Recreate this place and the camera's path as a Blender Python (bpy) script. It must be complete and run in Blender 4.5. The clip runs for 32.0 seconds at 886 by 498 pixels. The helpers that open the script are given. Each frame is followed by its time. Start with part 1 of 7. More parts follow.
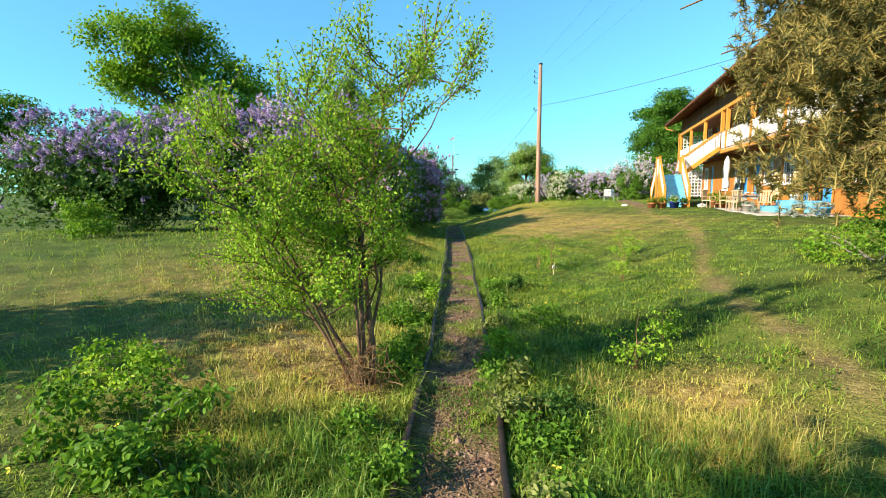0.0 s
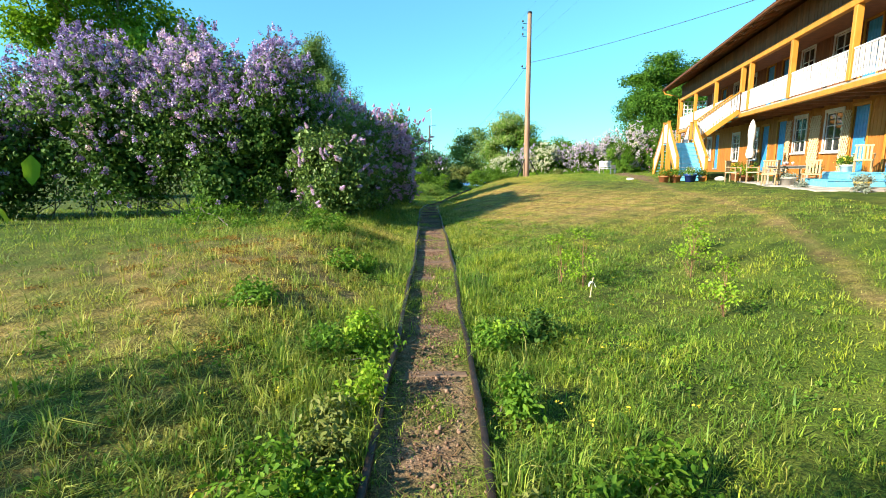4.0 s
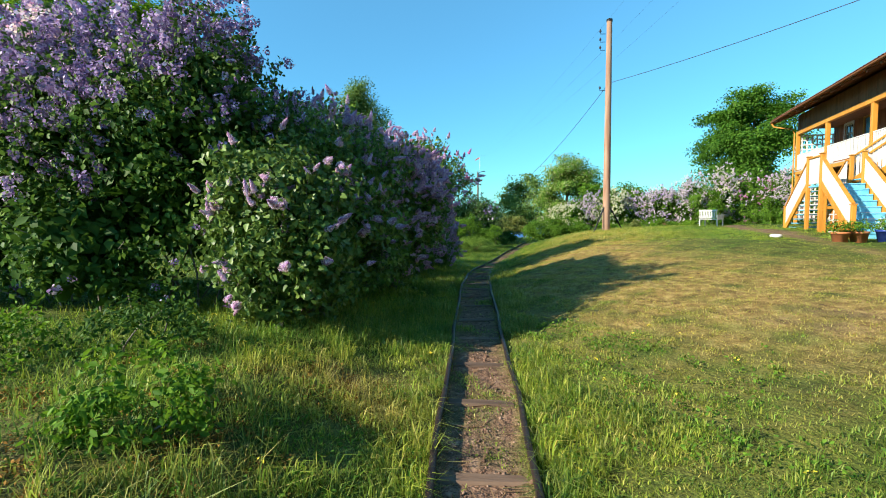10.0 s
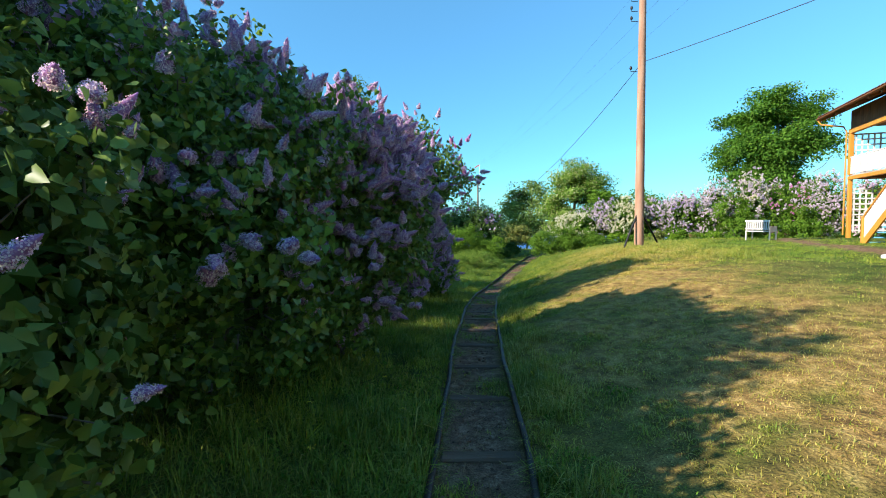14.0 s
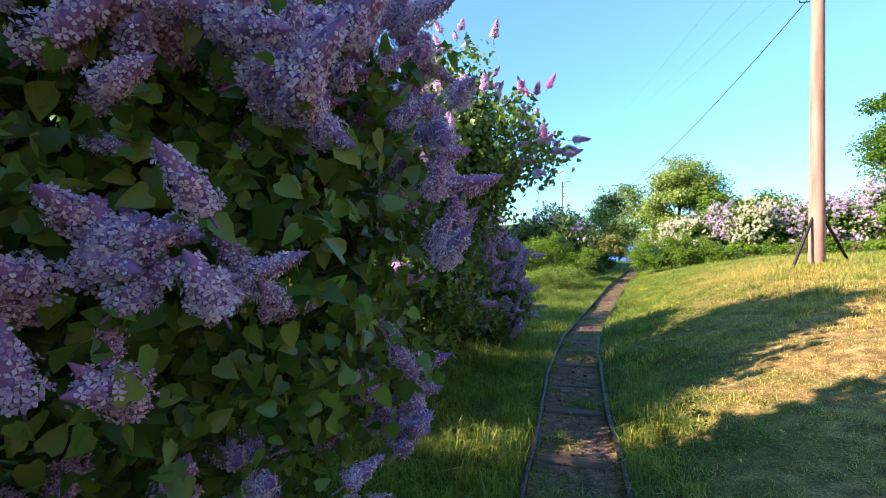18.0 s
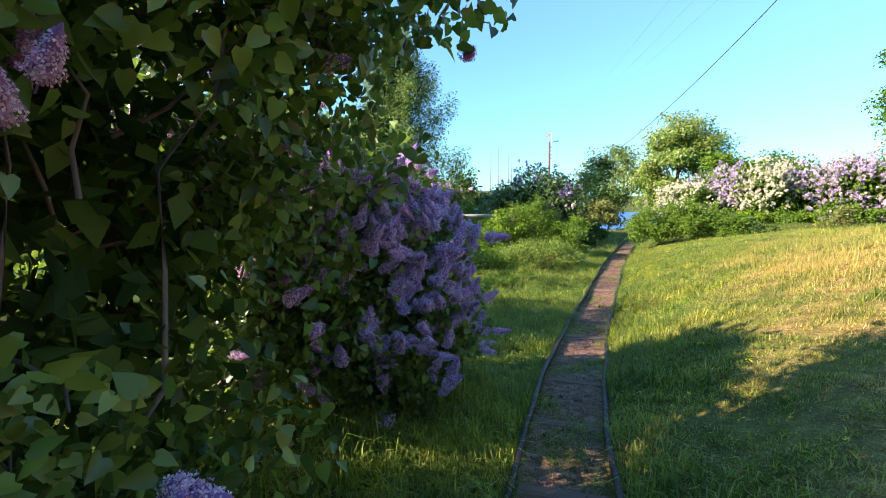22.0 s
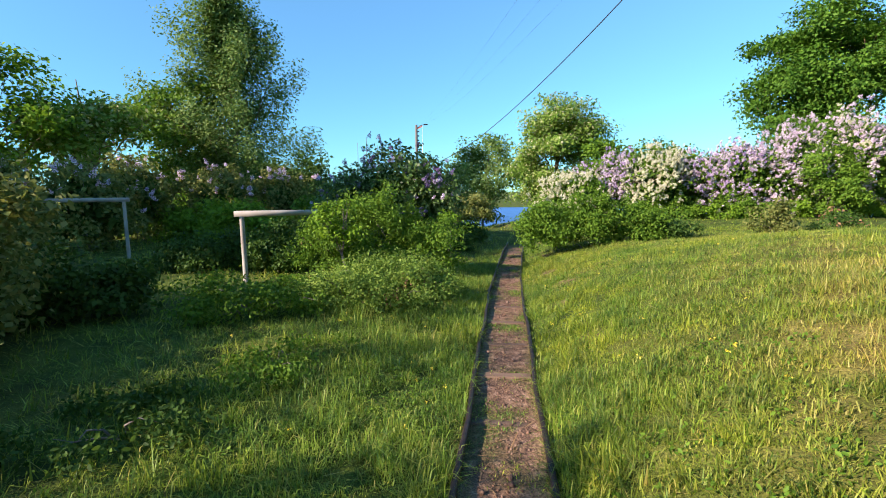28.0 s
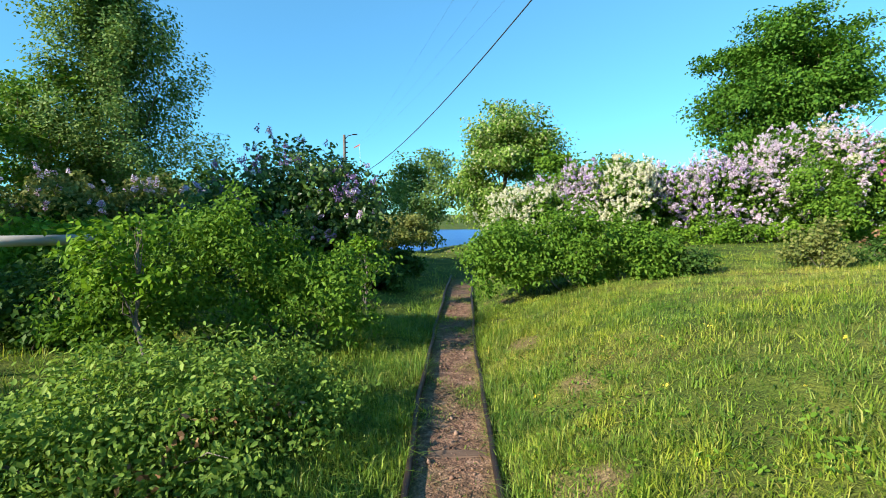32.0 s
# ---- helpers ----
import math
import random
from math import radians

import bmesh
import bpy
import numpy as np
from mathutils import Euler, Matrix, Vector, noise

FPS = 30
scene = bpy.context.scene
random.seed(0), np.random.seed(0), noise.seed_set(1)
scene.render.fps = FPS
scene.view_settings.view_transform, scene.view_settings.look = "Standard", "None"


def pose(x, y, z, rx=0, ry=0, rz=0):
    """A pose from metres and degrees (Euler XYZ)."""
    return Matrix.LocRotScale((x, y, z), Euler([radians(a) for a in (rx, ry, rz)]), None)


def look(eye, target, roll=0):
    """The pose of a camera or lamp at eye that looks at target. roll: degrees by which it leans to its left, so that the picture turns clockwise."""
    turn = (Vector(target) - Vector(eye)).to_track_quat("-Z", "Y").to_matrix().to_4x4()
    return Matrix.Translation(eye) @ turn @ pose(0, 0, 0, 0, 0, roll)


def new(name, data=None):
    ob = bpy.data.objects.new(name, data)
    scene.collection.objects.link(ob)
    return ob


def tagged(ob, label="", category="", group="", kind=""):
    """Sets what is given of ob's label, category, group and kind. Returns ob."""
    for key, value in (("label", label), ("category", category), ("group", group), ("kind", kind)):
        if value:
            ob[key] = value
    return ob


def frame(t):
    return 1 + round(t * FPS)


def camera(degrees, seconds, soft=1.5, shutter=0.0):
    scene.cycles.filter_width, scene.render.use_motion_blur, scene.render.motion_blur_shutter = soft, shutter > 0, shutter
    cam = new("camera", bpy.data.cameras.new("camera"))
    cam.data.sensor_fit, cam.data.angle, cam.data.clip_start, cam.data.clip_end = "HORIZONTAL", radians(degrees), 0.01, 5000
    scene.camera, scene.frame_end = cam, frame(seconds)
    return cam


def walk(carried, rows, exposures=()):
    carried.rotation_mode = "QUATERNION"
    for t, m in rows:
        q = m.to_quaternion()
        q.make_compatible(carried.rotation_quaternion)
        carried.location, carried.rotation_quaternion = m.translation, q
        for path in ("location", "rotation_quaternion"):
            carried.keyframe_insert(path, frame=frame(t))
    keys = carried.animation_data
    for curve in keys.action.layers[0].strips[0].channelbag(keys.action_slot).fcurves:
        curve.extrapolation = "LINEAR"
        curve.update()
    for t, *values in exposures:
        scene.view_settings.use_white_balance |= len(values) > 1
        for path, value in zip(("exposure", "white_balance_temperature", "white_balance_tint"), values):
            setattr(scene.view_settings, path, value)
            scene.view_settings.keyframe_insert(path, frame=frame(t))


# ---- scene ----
cam = camera(85.4, 32.0, soft=1.0)
METRES, EYE, TILT, LEAN, TURN = 32.0, 1.65, 0.0, 0.0, 3.9
ROWS = [
    (0.0, 0.0, 0.0, 0.0, -0.06, -7.12, 0.49),
    (0.5, 0.0003, 0.014, -0.0006, -0.95, -7.28, 0.48),
    (1.0, 0.0002, 0.0288, 0.0006, -1.63, -8.52, 0.42),
    (1.5, 0.0022, 0.0432, 0.0001, -2.48, -10.32, 0.44),
    (2.0, 0.0014, 0.0584, -0.0006, -2.8, -11.25, 0.52),
    (2.5, 0.0032, 0.0725, -0.0017, -3.04, -11.62, 0.48),
    (3.0, 0.0043, 0.0872, -0.0022, -3.33, -12.15, 0.62),
    (3.5, 0.005, 0.1006, -0.0029, -2.94, -11.72, 0.71),
    (4.0, 0.0058, 0.1166, -0.0031, -2.66, -10.15, 0.79),
    (4.5, 0.0049, 0.1324, -0.0021, -2.34, -9.52, 0.79),
    (6.5, 0.0062, 0.1927, -0.0011, 0.52, -8.87, 0.95),
    (7.0, 0.0057, 0.2074, -0.0021, -0.34, -9.84, 0.99),
    (7.5, 0.008, 0.2222, -0.0026, -1.06, -9.66, 0.94),
    (8.0, 0.0077, 0.2368, -0.0039, -1.43, -8.57, 0.92),
    (8.5, 0.0067, 0.2547, -0.0021, -1.01, -8.06, 0.81),
    (9.0, 0.0079, 0.2708, -0.0027, -0.19, -7.1, 0.78),
    (9.5, 0.008, 0.2862, -0.0027, 1.5, -5.53, 0.87),
    (10.0, 0.0095, 0.2993, -0.0029, 3.05, -4.3, 0.79),
    (10.5, 0.0107, 0.3123, -0.0039, 3.37, -3.54, 0.75),
    (11.0, 0.0097, 0.3269, -0.0017, 4.2, -2.54, 0.72),
    (11.5, 0.0115, 0.3411, -0.0021, 5.61, -2.45, 0.72),
    (12.0, 0.0109, 0.3558, -0.0022, 6.08, -3.35, 0.71),
    (12.5, 0.011, 0.3699, -0.0025, 6.37, -3.69, 0.72),
    (13.0, 0.0121, 0.3848, -0.0011, 5.88, -3.22, 0.63),
    (13.5, 0.0108, 0.4002, -0.001, 4.49, -3.4, 0.58),
    (14.0, 0.0103, 0.4152, -0.0017, 2.99, -3.31, 0.54),
    (14.5, 0.0103, 0.4302, 0.0004, 1.26, -2.45, 0.54),
    (16.5, 0.0131, 0.4954, -0.0021, 6.72, -1.7, 0.8),
    (17.0, 0.0128, 0.5099, -0.0019, 8.8, -0.95, 0.91),
    (17.5, 0.0099, 0.524, -0.0027, 10.9, -0.8, 1.03),
    (18.0, 0.0104, 0.5372, -0.0034, 12.73, -1.95, 1.06),
    (18.5, 0.0119, 0.5501, -0.0036, 14.49, -2.58, 1.22),
    (19.0, 0.0118, 0.564, -0.0034, 15.7, -2.42, 1.22),
    (19.5, 0.0146, 0.5778, -0.004, 15.9, -2.19, 1.21),
    (20.0, 0.0157, 0.5923, -0.0045, 15.1, -2.75, 1.19),
    (20.5, 0.0144, 0.6086, -0.0039, 14.1, -3.24, 1.0),
    (21.0, 0.0158, 0.625, -0.0043, 12.76, -4.2, 0.95),
    (21.5, 0.0157, 0.641, -0.005, 11.72, -5.01, 1.01),
    (22.0, 0.0151, 0.6575, -0.0051, 11.2, -6.06, 0.9),
    (22.5, 0.0164, 0.6737, -0.0048, 10.58, -5.92, 0.93),
    (23.0, 0.0153, 0.6904, -0.0053, 11.08, -5.82, 0.94),
    (23.5, 0.016, 0.7067, -0.0059, 11.79, -6.46, 0.97),
    (24.0, 0.0173, 0.7225, -0.0064, 11.81, -6.25, 1.04),
    (24.5, 0.0169, 0.7389, -0.0065, 11.83, -6.46, 1.06),
    (25.0, 0.0206, 0.7554, -0.0075, 10.75, -6.79, 1.0),
    (25.5, 0.0214, 0.772, -0.0085, 8.48, -7.25, 0.97),
    (26.0, 0.0246, 0.7883, -0.0097, 5.95, -7.59, 0.88),
    (26.5, 0.0272, 0.8046, -0.0107, 3.3, -7.23, 0.81),
    (28.5, 0.0331, 0.8748, -0.0134, -5.79, -6.33, 0.45),
    (29.0, 0.0351, 0.8926, -0.0145, -7.91, -5.35, 0.39),
    (29.5, 0.0371, 0.9101, -0.0137, -9.13, -5.31, 0.33),
    (30.0, 0.0416, 0.9271, -0.0137, -10.16, -5.36, 0.29),
    (30.5, 0.0454, 0.9443, -0.0141, -10.62, -5.89, 0.28),
    (31.0, 0.0511, 0.9604, -0.0148, -10.58, -5.84, 0.26),
    (31.5, 0.0534, 0.9768, -0.0157, -10.69, -5.12, 0.27),
    (32.0, 0.0568, 0.9925, -0.0165, -10.49, -4.2, 0.24),
]
walk_rows = [(t, pose(0, 0, EYE, TILT, LEAN, TURN) @ pose(METRES * x, METRES * y, METRES * z, 90 + pitch, roll, yaw)) for t, x, y, z, yaw, pitch, roll in ROWS]
walk(cam, walk_rows, [(0.0, 1.22, 6900, 15), (3.0, 1.38, 6850, 14), (4.5, 1.38, 6800, 13), (6.5, 1.08, 6650, 13), (9.0, 1.02, 6600, 12), (14.0, 1.1, 6550, 20), (17.5, 1.64, 6750, 42), (22.0, 1.64, 6800, 44), (24.0, 1.52, 6900, 50), (25.5, 1.26, 6900, 44), (29.0, 1.1, 6750, 27), (32.0, 1.1, 6550, 17)])

# ---- sky, sun ----
SUN_EL, SUN_FROM = 27.5, (-0.88, -0.475)
world = bpy.data.worlds.new("sky")
scene.world = world
world.use_nodes = True
wn = world.node_tree
sky = wn.nodes.new("ShaderNodeTexSky")
sky.sky_type = "NISHITA"
sky.sun_disc = False
sky.sun_elevation = radians(SUN_EL)
sky.sun_rotation = math.atan2(SUN_FROM[0], SUN_FROM[1])
sky.air_density, sky.dust_density, sky.ozone_density = 1.0, 0.0, 3.0
tint = wn.nodes.new("ShaderNodeMix")
tint.data_type, tint.blend_type = "RGBA", "MULTIPLY"
tint.inputs[0].default_value, tint.inputs[7].default_value = 1.0, (0.53, 1.09, 1.10, 1)
wn.links.new(sky.outputs[0], tint.inputs[6])
# a clear day: the horizon stays blue rather than white
coord, height = wn.nodes.new("ShaderNodeTexCoord"), wn.nodes.new("ShaderNodeSeparateXYZ")
fall, clear = wn.nodes.new("ShaderNodeValToRGB"), wn.nodes.new("ShaderNodeMix")
wn.links.new(coord.outputs["Generated"], height.inputs[0])
wn.links.new(height.outputs["Z"], fall.inputs[0])
fall.color_ramp.elements[0].color, fall.color_ramp.elements[1].color = (0.50, 0.66, 0.80, 1), (1.14, 1.14, 1.14, 1)
fall.color_ramp.elements[1].position = 0.45
clear.data_type, clear.blend_type = "RGBA", "MULTIPLY"
clear.inputs[0].default_value = 1.0
wn.links.new(tint.outputs[2], clear.inputs[6])
wn.links.new(fall.outputs[0], clear.inputs[7])
wn.links.new(clear.outputs[2], wn.nodes["Background"].inputs[0])
wn.nodes["Background"].inputs[1].default_value = 0.103
sun_lamp = new("sun", bpy.data.lights.new("sun", "SUN"))
sun_lamp.data.energy, sun_lamp.data.angle, sun_lamp.data.color = 5.0, radians(0.6), (1.0, 0.93, 0.78)
sun_lamp.matrix_world = look((SUN_FROM[0] * 50, SUN_FROM[1] * 50, 50 * math.tan(radians(SUN_EL))), (0, 0, 0))

rng = np.random.default_rng(7)


# ---- materials ----
def mat_base(name, rough=0.7, metal=0.0, spec=0.5):
    m = bpy.data.materials.new(name)
    m.use_nodes = True
    nt = m.node_tree
    bsdf = nt.nodes["Principled BSDF"]
    bsdf.inputs["Roughness"].default_value = rough
    bsdf.inputs["Metallic"].default_value = metal
    bsdf.inputs["Specular IOR Level"].default_value = spec
    return m, nt, bsdf


def add_noise(nt, scale, detail=4.0, coord="position", stretch=None):
    tex = nt.nodes.new("ShaderNodeTexNoise")
    tex.inputs["Scale"].default_value = scale
    tex.inputs["Detail"].default_value = detail
    if coord == "position":
        src = nt.nodes.new("ShaderNodeNewGeometry").outputs["Position"]
    else:
        src = nt.nodes.new("ShaderNodeTexCoord").outputs["Object"]
    if stretch:
        mp = nt.nodes.new("ShaderNodeMapping")
        mp.inputs["Scale"].default_value = stretch
        nt.links.new(src, mp.inputs["Vector"])
        src = mp.outputs["Vector"]
    nt.links.new(src, tex.inputs["Vector"])
    return tex.outputs["Fac"]


def add_ramp(nt, fac, stops):
    r = nt.nodes.new("ShaderNodeValToRGB")
    while len(r.color_ramp.elements) < len(stops):
        r.color_ramp.elements.new(0.5)
    for e, (p, c) in zip(r.color_ramp.elements, stops):
        e.position, e.color = p, (*c, 1)
    nt.links.new(fac, r.inputs["Fac"])
    return r.outputs["Color"]


def add_mix(nt, fac, a, b, mode="MIX"):
    mx = nt.nodes.new("ShaderNodeMix")
    mx.data_type, mx.blend_type = "RGBA", mode
    for sock, v in ((mx.inputs[0], fac), (mx.inputs[6], a), (mx.inputs[7], b)):
        if isinstance(v, (int, float)):
            sock.default_value = v
        elif isinstance(v, tuple):
            sock.default_value = (*v, 1)
        else:
            nt.links.new(v, sock)
    return mx.outputs[2]


def add_bump(nt, bsdf, fac, strength=0.3, dist=0.01):
    b = nt.nodes.new("ShaderNodeBump")
    b.inputs["Strength"].default_value, b.inputs["Distance"].default_value = strength, dist
    nt.links.new(fac, b.inputs["Height"])
    nt.links.new(b.outputs[0], bsdf.inputs["Normal"])


def surface(name, a, b, scale=6.0, rough=0.7, metal=0.0, spec=0.4, bump=0.2, bump_scale=60.0, stretch=None, vary=0.0, coord="position", wear=None):
    """A painted or natural surface: two tones by a large noise, grain by a fine one."""
    m, nt, bsdf = mat_base(name, rough, metal, spec)
    col = add_ramp(nt, add_noise(nt, scale, 5, coord, stretch), [(0.3, a), (0.7, b)])
    if wear:
        col = add_mix(nt, add_ramp(nt, add_noise(nt, scale * 3.3, 8, coord, stretch), [(0.62, (0, 0, 0)), (0.72, (1, 1, 1))]), col, wear)
    if vary:
        info = nt.nodes.new("ShaderNodeObjectInfo")
        k = add_ramp(nt, info.outputs["Random"], [(0.0, (1 - vary,) * 3), (1.0, (1, 1, 1))])
        col = add_mix(nt, 1.0, col, k, "MULTIPLY")
    nt.links.new(col, bsdf.inputs["Base Color"])
    if bump:
        add_bump(nt, bsdf, add_noise(nt, bump_scale, 4, coord, stretch), bump, 0.006)
    return m


def leafy(name, stops, through_part=0.45, rough=0.55, patch=None, patch_scale=0.8, gloss=0.12):
    """Leaves and petals: a colour of its own for each island, light let through."""
    m = bpy.data.materials.new(name)
    m.use_nodes = True
    nt = m.node_tree
    bsdf = nt.nodes["Principled BSDF"]
    out = nt.nodes["Material Output"]
    geo = nt.nodes.new("ShaderNodeNewGeometry")
    n = len(stops)
    col = add_ramp(nt, geo.outputs["Random Per Island"], [(i / max(1, n - 1), c) for i, c in enumerate(stops)])
    if patch:
        col = add_mix(nt, add_ramp(nt, add_noise(nt, patch_scale, 3), [(0.4, (0, 0, 0)), (0.65, (1, 1, 1))]), col, add_mix(nt, 0.6, col, patch))
    tr = nt.nodes.new("ShaderNodeBsdfTranslucent")
    mix = nt.nodes.new("ShaderNodeMixShader")
    mix.inputs[0].default_value = through_part
    bsdf.inputs["Roughness"].default_value = rough
    bsdf.inputs["Specular IOR Level"].default_value = gloss
    nt.links.new(col, bsdf.inputs["Base Color"])
    nt.links.new(add_mix(nt, 0.5, col, (1.0, 0.95, 0.35), "MULTIPLY") if through_part > 0.3 else col, tr.inputs["Color"])
    nt.links.new(bsdf.outputs[0], mix.inputs[1])
    nt.links.new(tr.outputs[0], mix.inputs[2])
    nt.links.new(mix.outputs[0], out.inputs["Surface"])
    return m


def rgb(r, g, b):
    """sRGB 0..255 to linear."""
    return tuple(((c / 255) / 12.92 if c < 10 else ((c / 255 + 0.055) / 1.055) ** 2.4) for c in (r, g, b))


M = {}
M["lilac_leaf"] = leafy("lilac_leaf", [(0.03, 0.075, 0.014), (0.07, 0.15, 0.024), (0.15, 0.26, 0.04)], 0.3, 0.5, gloss=0.15)
M["lilac_leaf_dark"] = leafy("lilac_leaf_dark", [(0.04, 0.09, 0.02), (0.08, 0.16, 0.03), (0.15, 0.26, 0.045)], 0.3, 0.38, gloss=0.4)
# lightened copy of lilac_leaf, its colour making up for dim light by the track
M["lilac_leaf_bright"] = leafy("lilac_leaf_bright", [(0.055, 0.12, 0.022), (0.12, 0.24, 0.04), (0.25, 0.40, 0.07)], 0.45, 0.32, gloss=0.5)
M["lilac_purple"] = leafy("lilac_purple", [(0.46, 0.26, 0.54), (0.70, 0.50, 0.75), (0.83, 0.66, 0.86), (0.93, 0.86, 0.94)], 0.45, 0.7)
M["lilac_mauve"] = leafy("lilac_mauve", [(0.52, 0.24, 0.50), (0.74, 0.48, 0.71), (0.86, 0.66, 0.83), (0.93, 0.84, 0.92)], 0.45, 0.7)
M["lilac_violet"] = leafy("lilac_violet", [(0.40, 0.26, 0.58), (0.60, 0.46, 0.78), (0.76, 0.63, 0.87), (0.91, 0.85, 0.95)], 0.45, 0.7)
M["lilac_pink"] = leafy("lilac_pink", [(0.50, 0.36, 0.48), (0.64, 0.51, 0.60), (0.80, 0.71, 0.76)], 0.3, 0.7)
M["lilac_magenta"] = leafy("lilac_magenta", [(0.52, 0.14, 0.36), (0.62, 0.20, 0.44), (0.7, 0.32, 0.5)], 0.3, 0.7)
M["lilac_cream"] = leafy("lilac_cream", [(0.55, 0.54, 0.32), (0.64, 0.62, 0.42), (0.70, 0.68, 0.54)], 0.3, 0.7)
M["maple_leaf"] = leafy("maple_leaf", [(0.08, 0.18, 0.014), (0.14, 0.28, 0.02), (0.23, 0.39, 0.035)], 0.4)
M["maple_leaf_deep"] = leafy("maple_leaf_deep", [(0.04, 0.12, 0.012), (0.07, 0.18, 0.018), (0.13, 0.27, 0.03)], 0.35)
M["young_leaf"] = leafy("young_leaf", [(0.12, 0.25, 0.017), (0.24, 0.41, 0.03), (0.38, 0.54, 0.058)], 0.45)
M["poplar_leaf"] = leafy("poplar_leaf", [(0.08, 0.16, 0.03), (0.14, 0.24, 0.05), (0.24, 0.34, 0.11)], 0.35)
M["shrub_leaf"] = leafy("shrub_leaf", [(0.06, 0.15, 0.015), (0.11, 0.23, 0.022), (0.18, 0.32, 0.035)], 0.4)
M["bramble_leaf"] = leafy("bramble_leaf", [(0.08, 0.16, 0.026), (0.18, 0.31, 0.05), (0.32, 0.45, 0.09)], 0.42)
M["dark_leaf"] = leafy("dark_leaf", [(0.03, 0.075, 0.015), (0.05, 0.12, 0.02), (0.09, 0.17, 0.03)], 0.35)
M["dusty_leaf"] = leafy("dusty_leaf", [(0.10, 0.135, 0.03), (0.17, 0.21, 0.05), (0.28, 0.29, 0.09)], 0.35)
M["blossom_tree"] = leafy("blossom_tree", [(0.07, 0.16, 0.02), (0.12, 0.24, 0.03), (0.16, 0.29, 0.04), (0.20, 0.33, 0.05), (0.26, 0.37, 0.08), (0.50, 0.50, 0.28)], 0.35)
M["pine_needle"] = leafy("pine_needle", [(0.08, 0.085, 0.03), (0.20, 0.17, 0.05), (0.42, 0.32, 0.09)], 0.3)
M["dry_twig"] = leafy("dry_twig", [(0.15, 0.085, 0.04), (0.24, 0.14, 0.065), (0.34, 0.22, 0.11)], 0.2)
M["moss"] = leafy("moss", [(0.14, 0.075, 0.018), (0.27, 0.14, 0.03), (0.42, 0.25, 0.06)], 0.1, 0.9)
M["lilac_meadow"] = leafy("lilac_meadow", [(0.16, 0.09, 0.24), (0.34, 0.22, 0.44), (0.50, 0.36, 0.58), (0.72, 0.60, 0.78)], 0.25, 0.7)
# lit copy of lilac_leaf: sunshine on the low bush put into the leaf colour
M["lilac_leaf_sunlit"] = leafy("lilac_leaf_sunlit", [(0.055, 0.11, 0.02), (0.10, 0.175, 0.03), (0.18, 0.27, 0.05)], 0.25, 0.45, gloss=0.3)
M["lilac_bud"] = leafy("lilac_bud", [(0.34, 0.17, 0.38), (0.48, 0.27, 0.50)], 0.3, 0.8)
M["bark"] = surface("bark", (0.13, 0.085, 0.05), (0.24, 0.17, 0.10), 18, 0.9, bump=0.6, bump_scale=90, stretch=(1, 1, 0.25))
M["bark_young"] = surface("bark_young", (0.16, 0.09, 0.045), (0.30, 0.17, 0.08), 22, 0.75, bump=0.5, bump_scale=120, stretch=(1, 1, 0.3))
M["bark_grey"] = surface("bark_grey", (0.12, 0.10, 0.085), (0.22, 0.19, 0.155), 18, 0.9, bump=0.5, bump_scale=90, stretch=(1, 1, 0.3))
M["rail_steel"] = surface("rail_steel", (0.022, 0.018, 0.017), (0.065, 0.042, 0.032), 14, 0.55, 0.55, bump=0.4, bump_scale=140, wear=(0.16, 0.075, 0.04))
M["sleeper"] = surface("sleeper", (0.12, 0.072, 0.045), (0.24, 0.155, 0.10), 9, 0.9, bump=0.7, bump_scale=70, stretch=(0.2, 1, 1), vary=0.4)
M["gravel"] = leafy("gravel", [(0.10, 0.06, 0.042), (0.20, 0.115, 0.075), (0.30, 0.20, 0.14)], 0.0, 0.9)
M["wood_orange"] = surface("wood_orange", (0.47, 0.19, 0.02), (0.62, 0.27, 0.034), 5, 0.6, bump=0.25, bump_scale=60, stretch=(1, 1, 0.2), vary=0.12)
M["wood_ochre"] = surface("wood_ochre", (0.38, 0.135, 0.02), (0.50, 0.19, 0.03), 5, 0.75, bump=0.3, bump_scale=60, stretch=(1, 1, 0.15), vary=0.18, wear=(0.34, 0.13, 0.03))
M["wood_brown"] = surface("wood_brown", (0.20, 0.075, 0.032), (0.31, 0.115, 0.045), 5, 0.8, bump=0.3, bump_scale=60, stretch=(1, 1, 0.15), vary=0.25)
M["wood_white"] = surface("wood_white", (0.56, 0.54, 0.50), (0.68, 0.66, 0.62), 6, 0.55, bump=0.2, bump_scale=70, stretch=(1, 1, 0.25), vary=0.06)
M["paint_blue"] = surface("paint_blue", (0.03, 0.24, 0.52), (0.05, 0.34, 0.66), 6, 0.5, bump=0.2, bump_scale=60, vary=0.1)
M["paint_sky"] = surface("paint_sky", (0.10, 0.42, 0.60), (0.16, 0.52, 0.70), 6, 0.55, bump=0.2, bump_scale=60, vary=0.12, wear=(0.35, 0.5, 0.55))
M["roof_tile"] = surface("roof_tile", (0.13, 0.07, 0.05), (0.25, 0.12, 0.075), 3, 0.85, bump=0.4, bump_scale=40, vary=0.3)
M["terracotta"] = surface("terracotta", (0.42, 0.14, 0.05), (0.55, 0.21, 0.08), 9, 0.8, bump=0.2)
M["blue_glaze"] = surface("blue_glaze", (0.012, 0.03, 0.16), (0.03, 0.06, 0.26), 9, 0.25, bump=0.1)
M["stone"] = surface("stone", (0.34, 0.30, 0.25), (0.52, 0.48, 0.42), 4, 0.85, bump=0.5, bump_scale=30, vary=0.25)
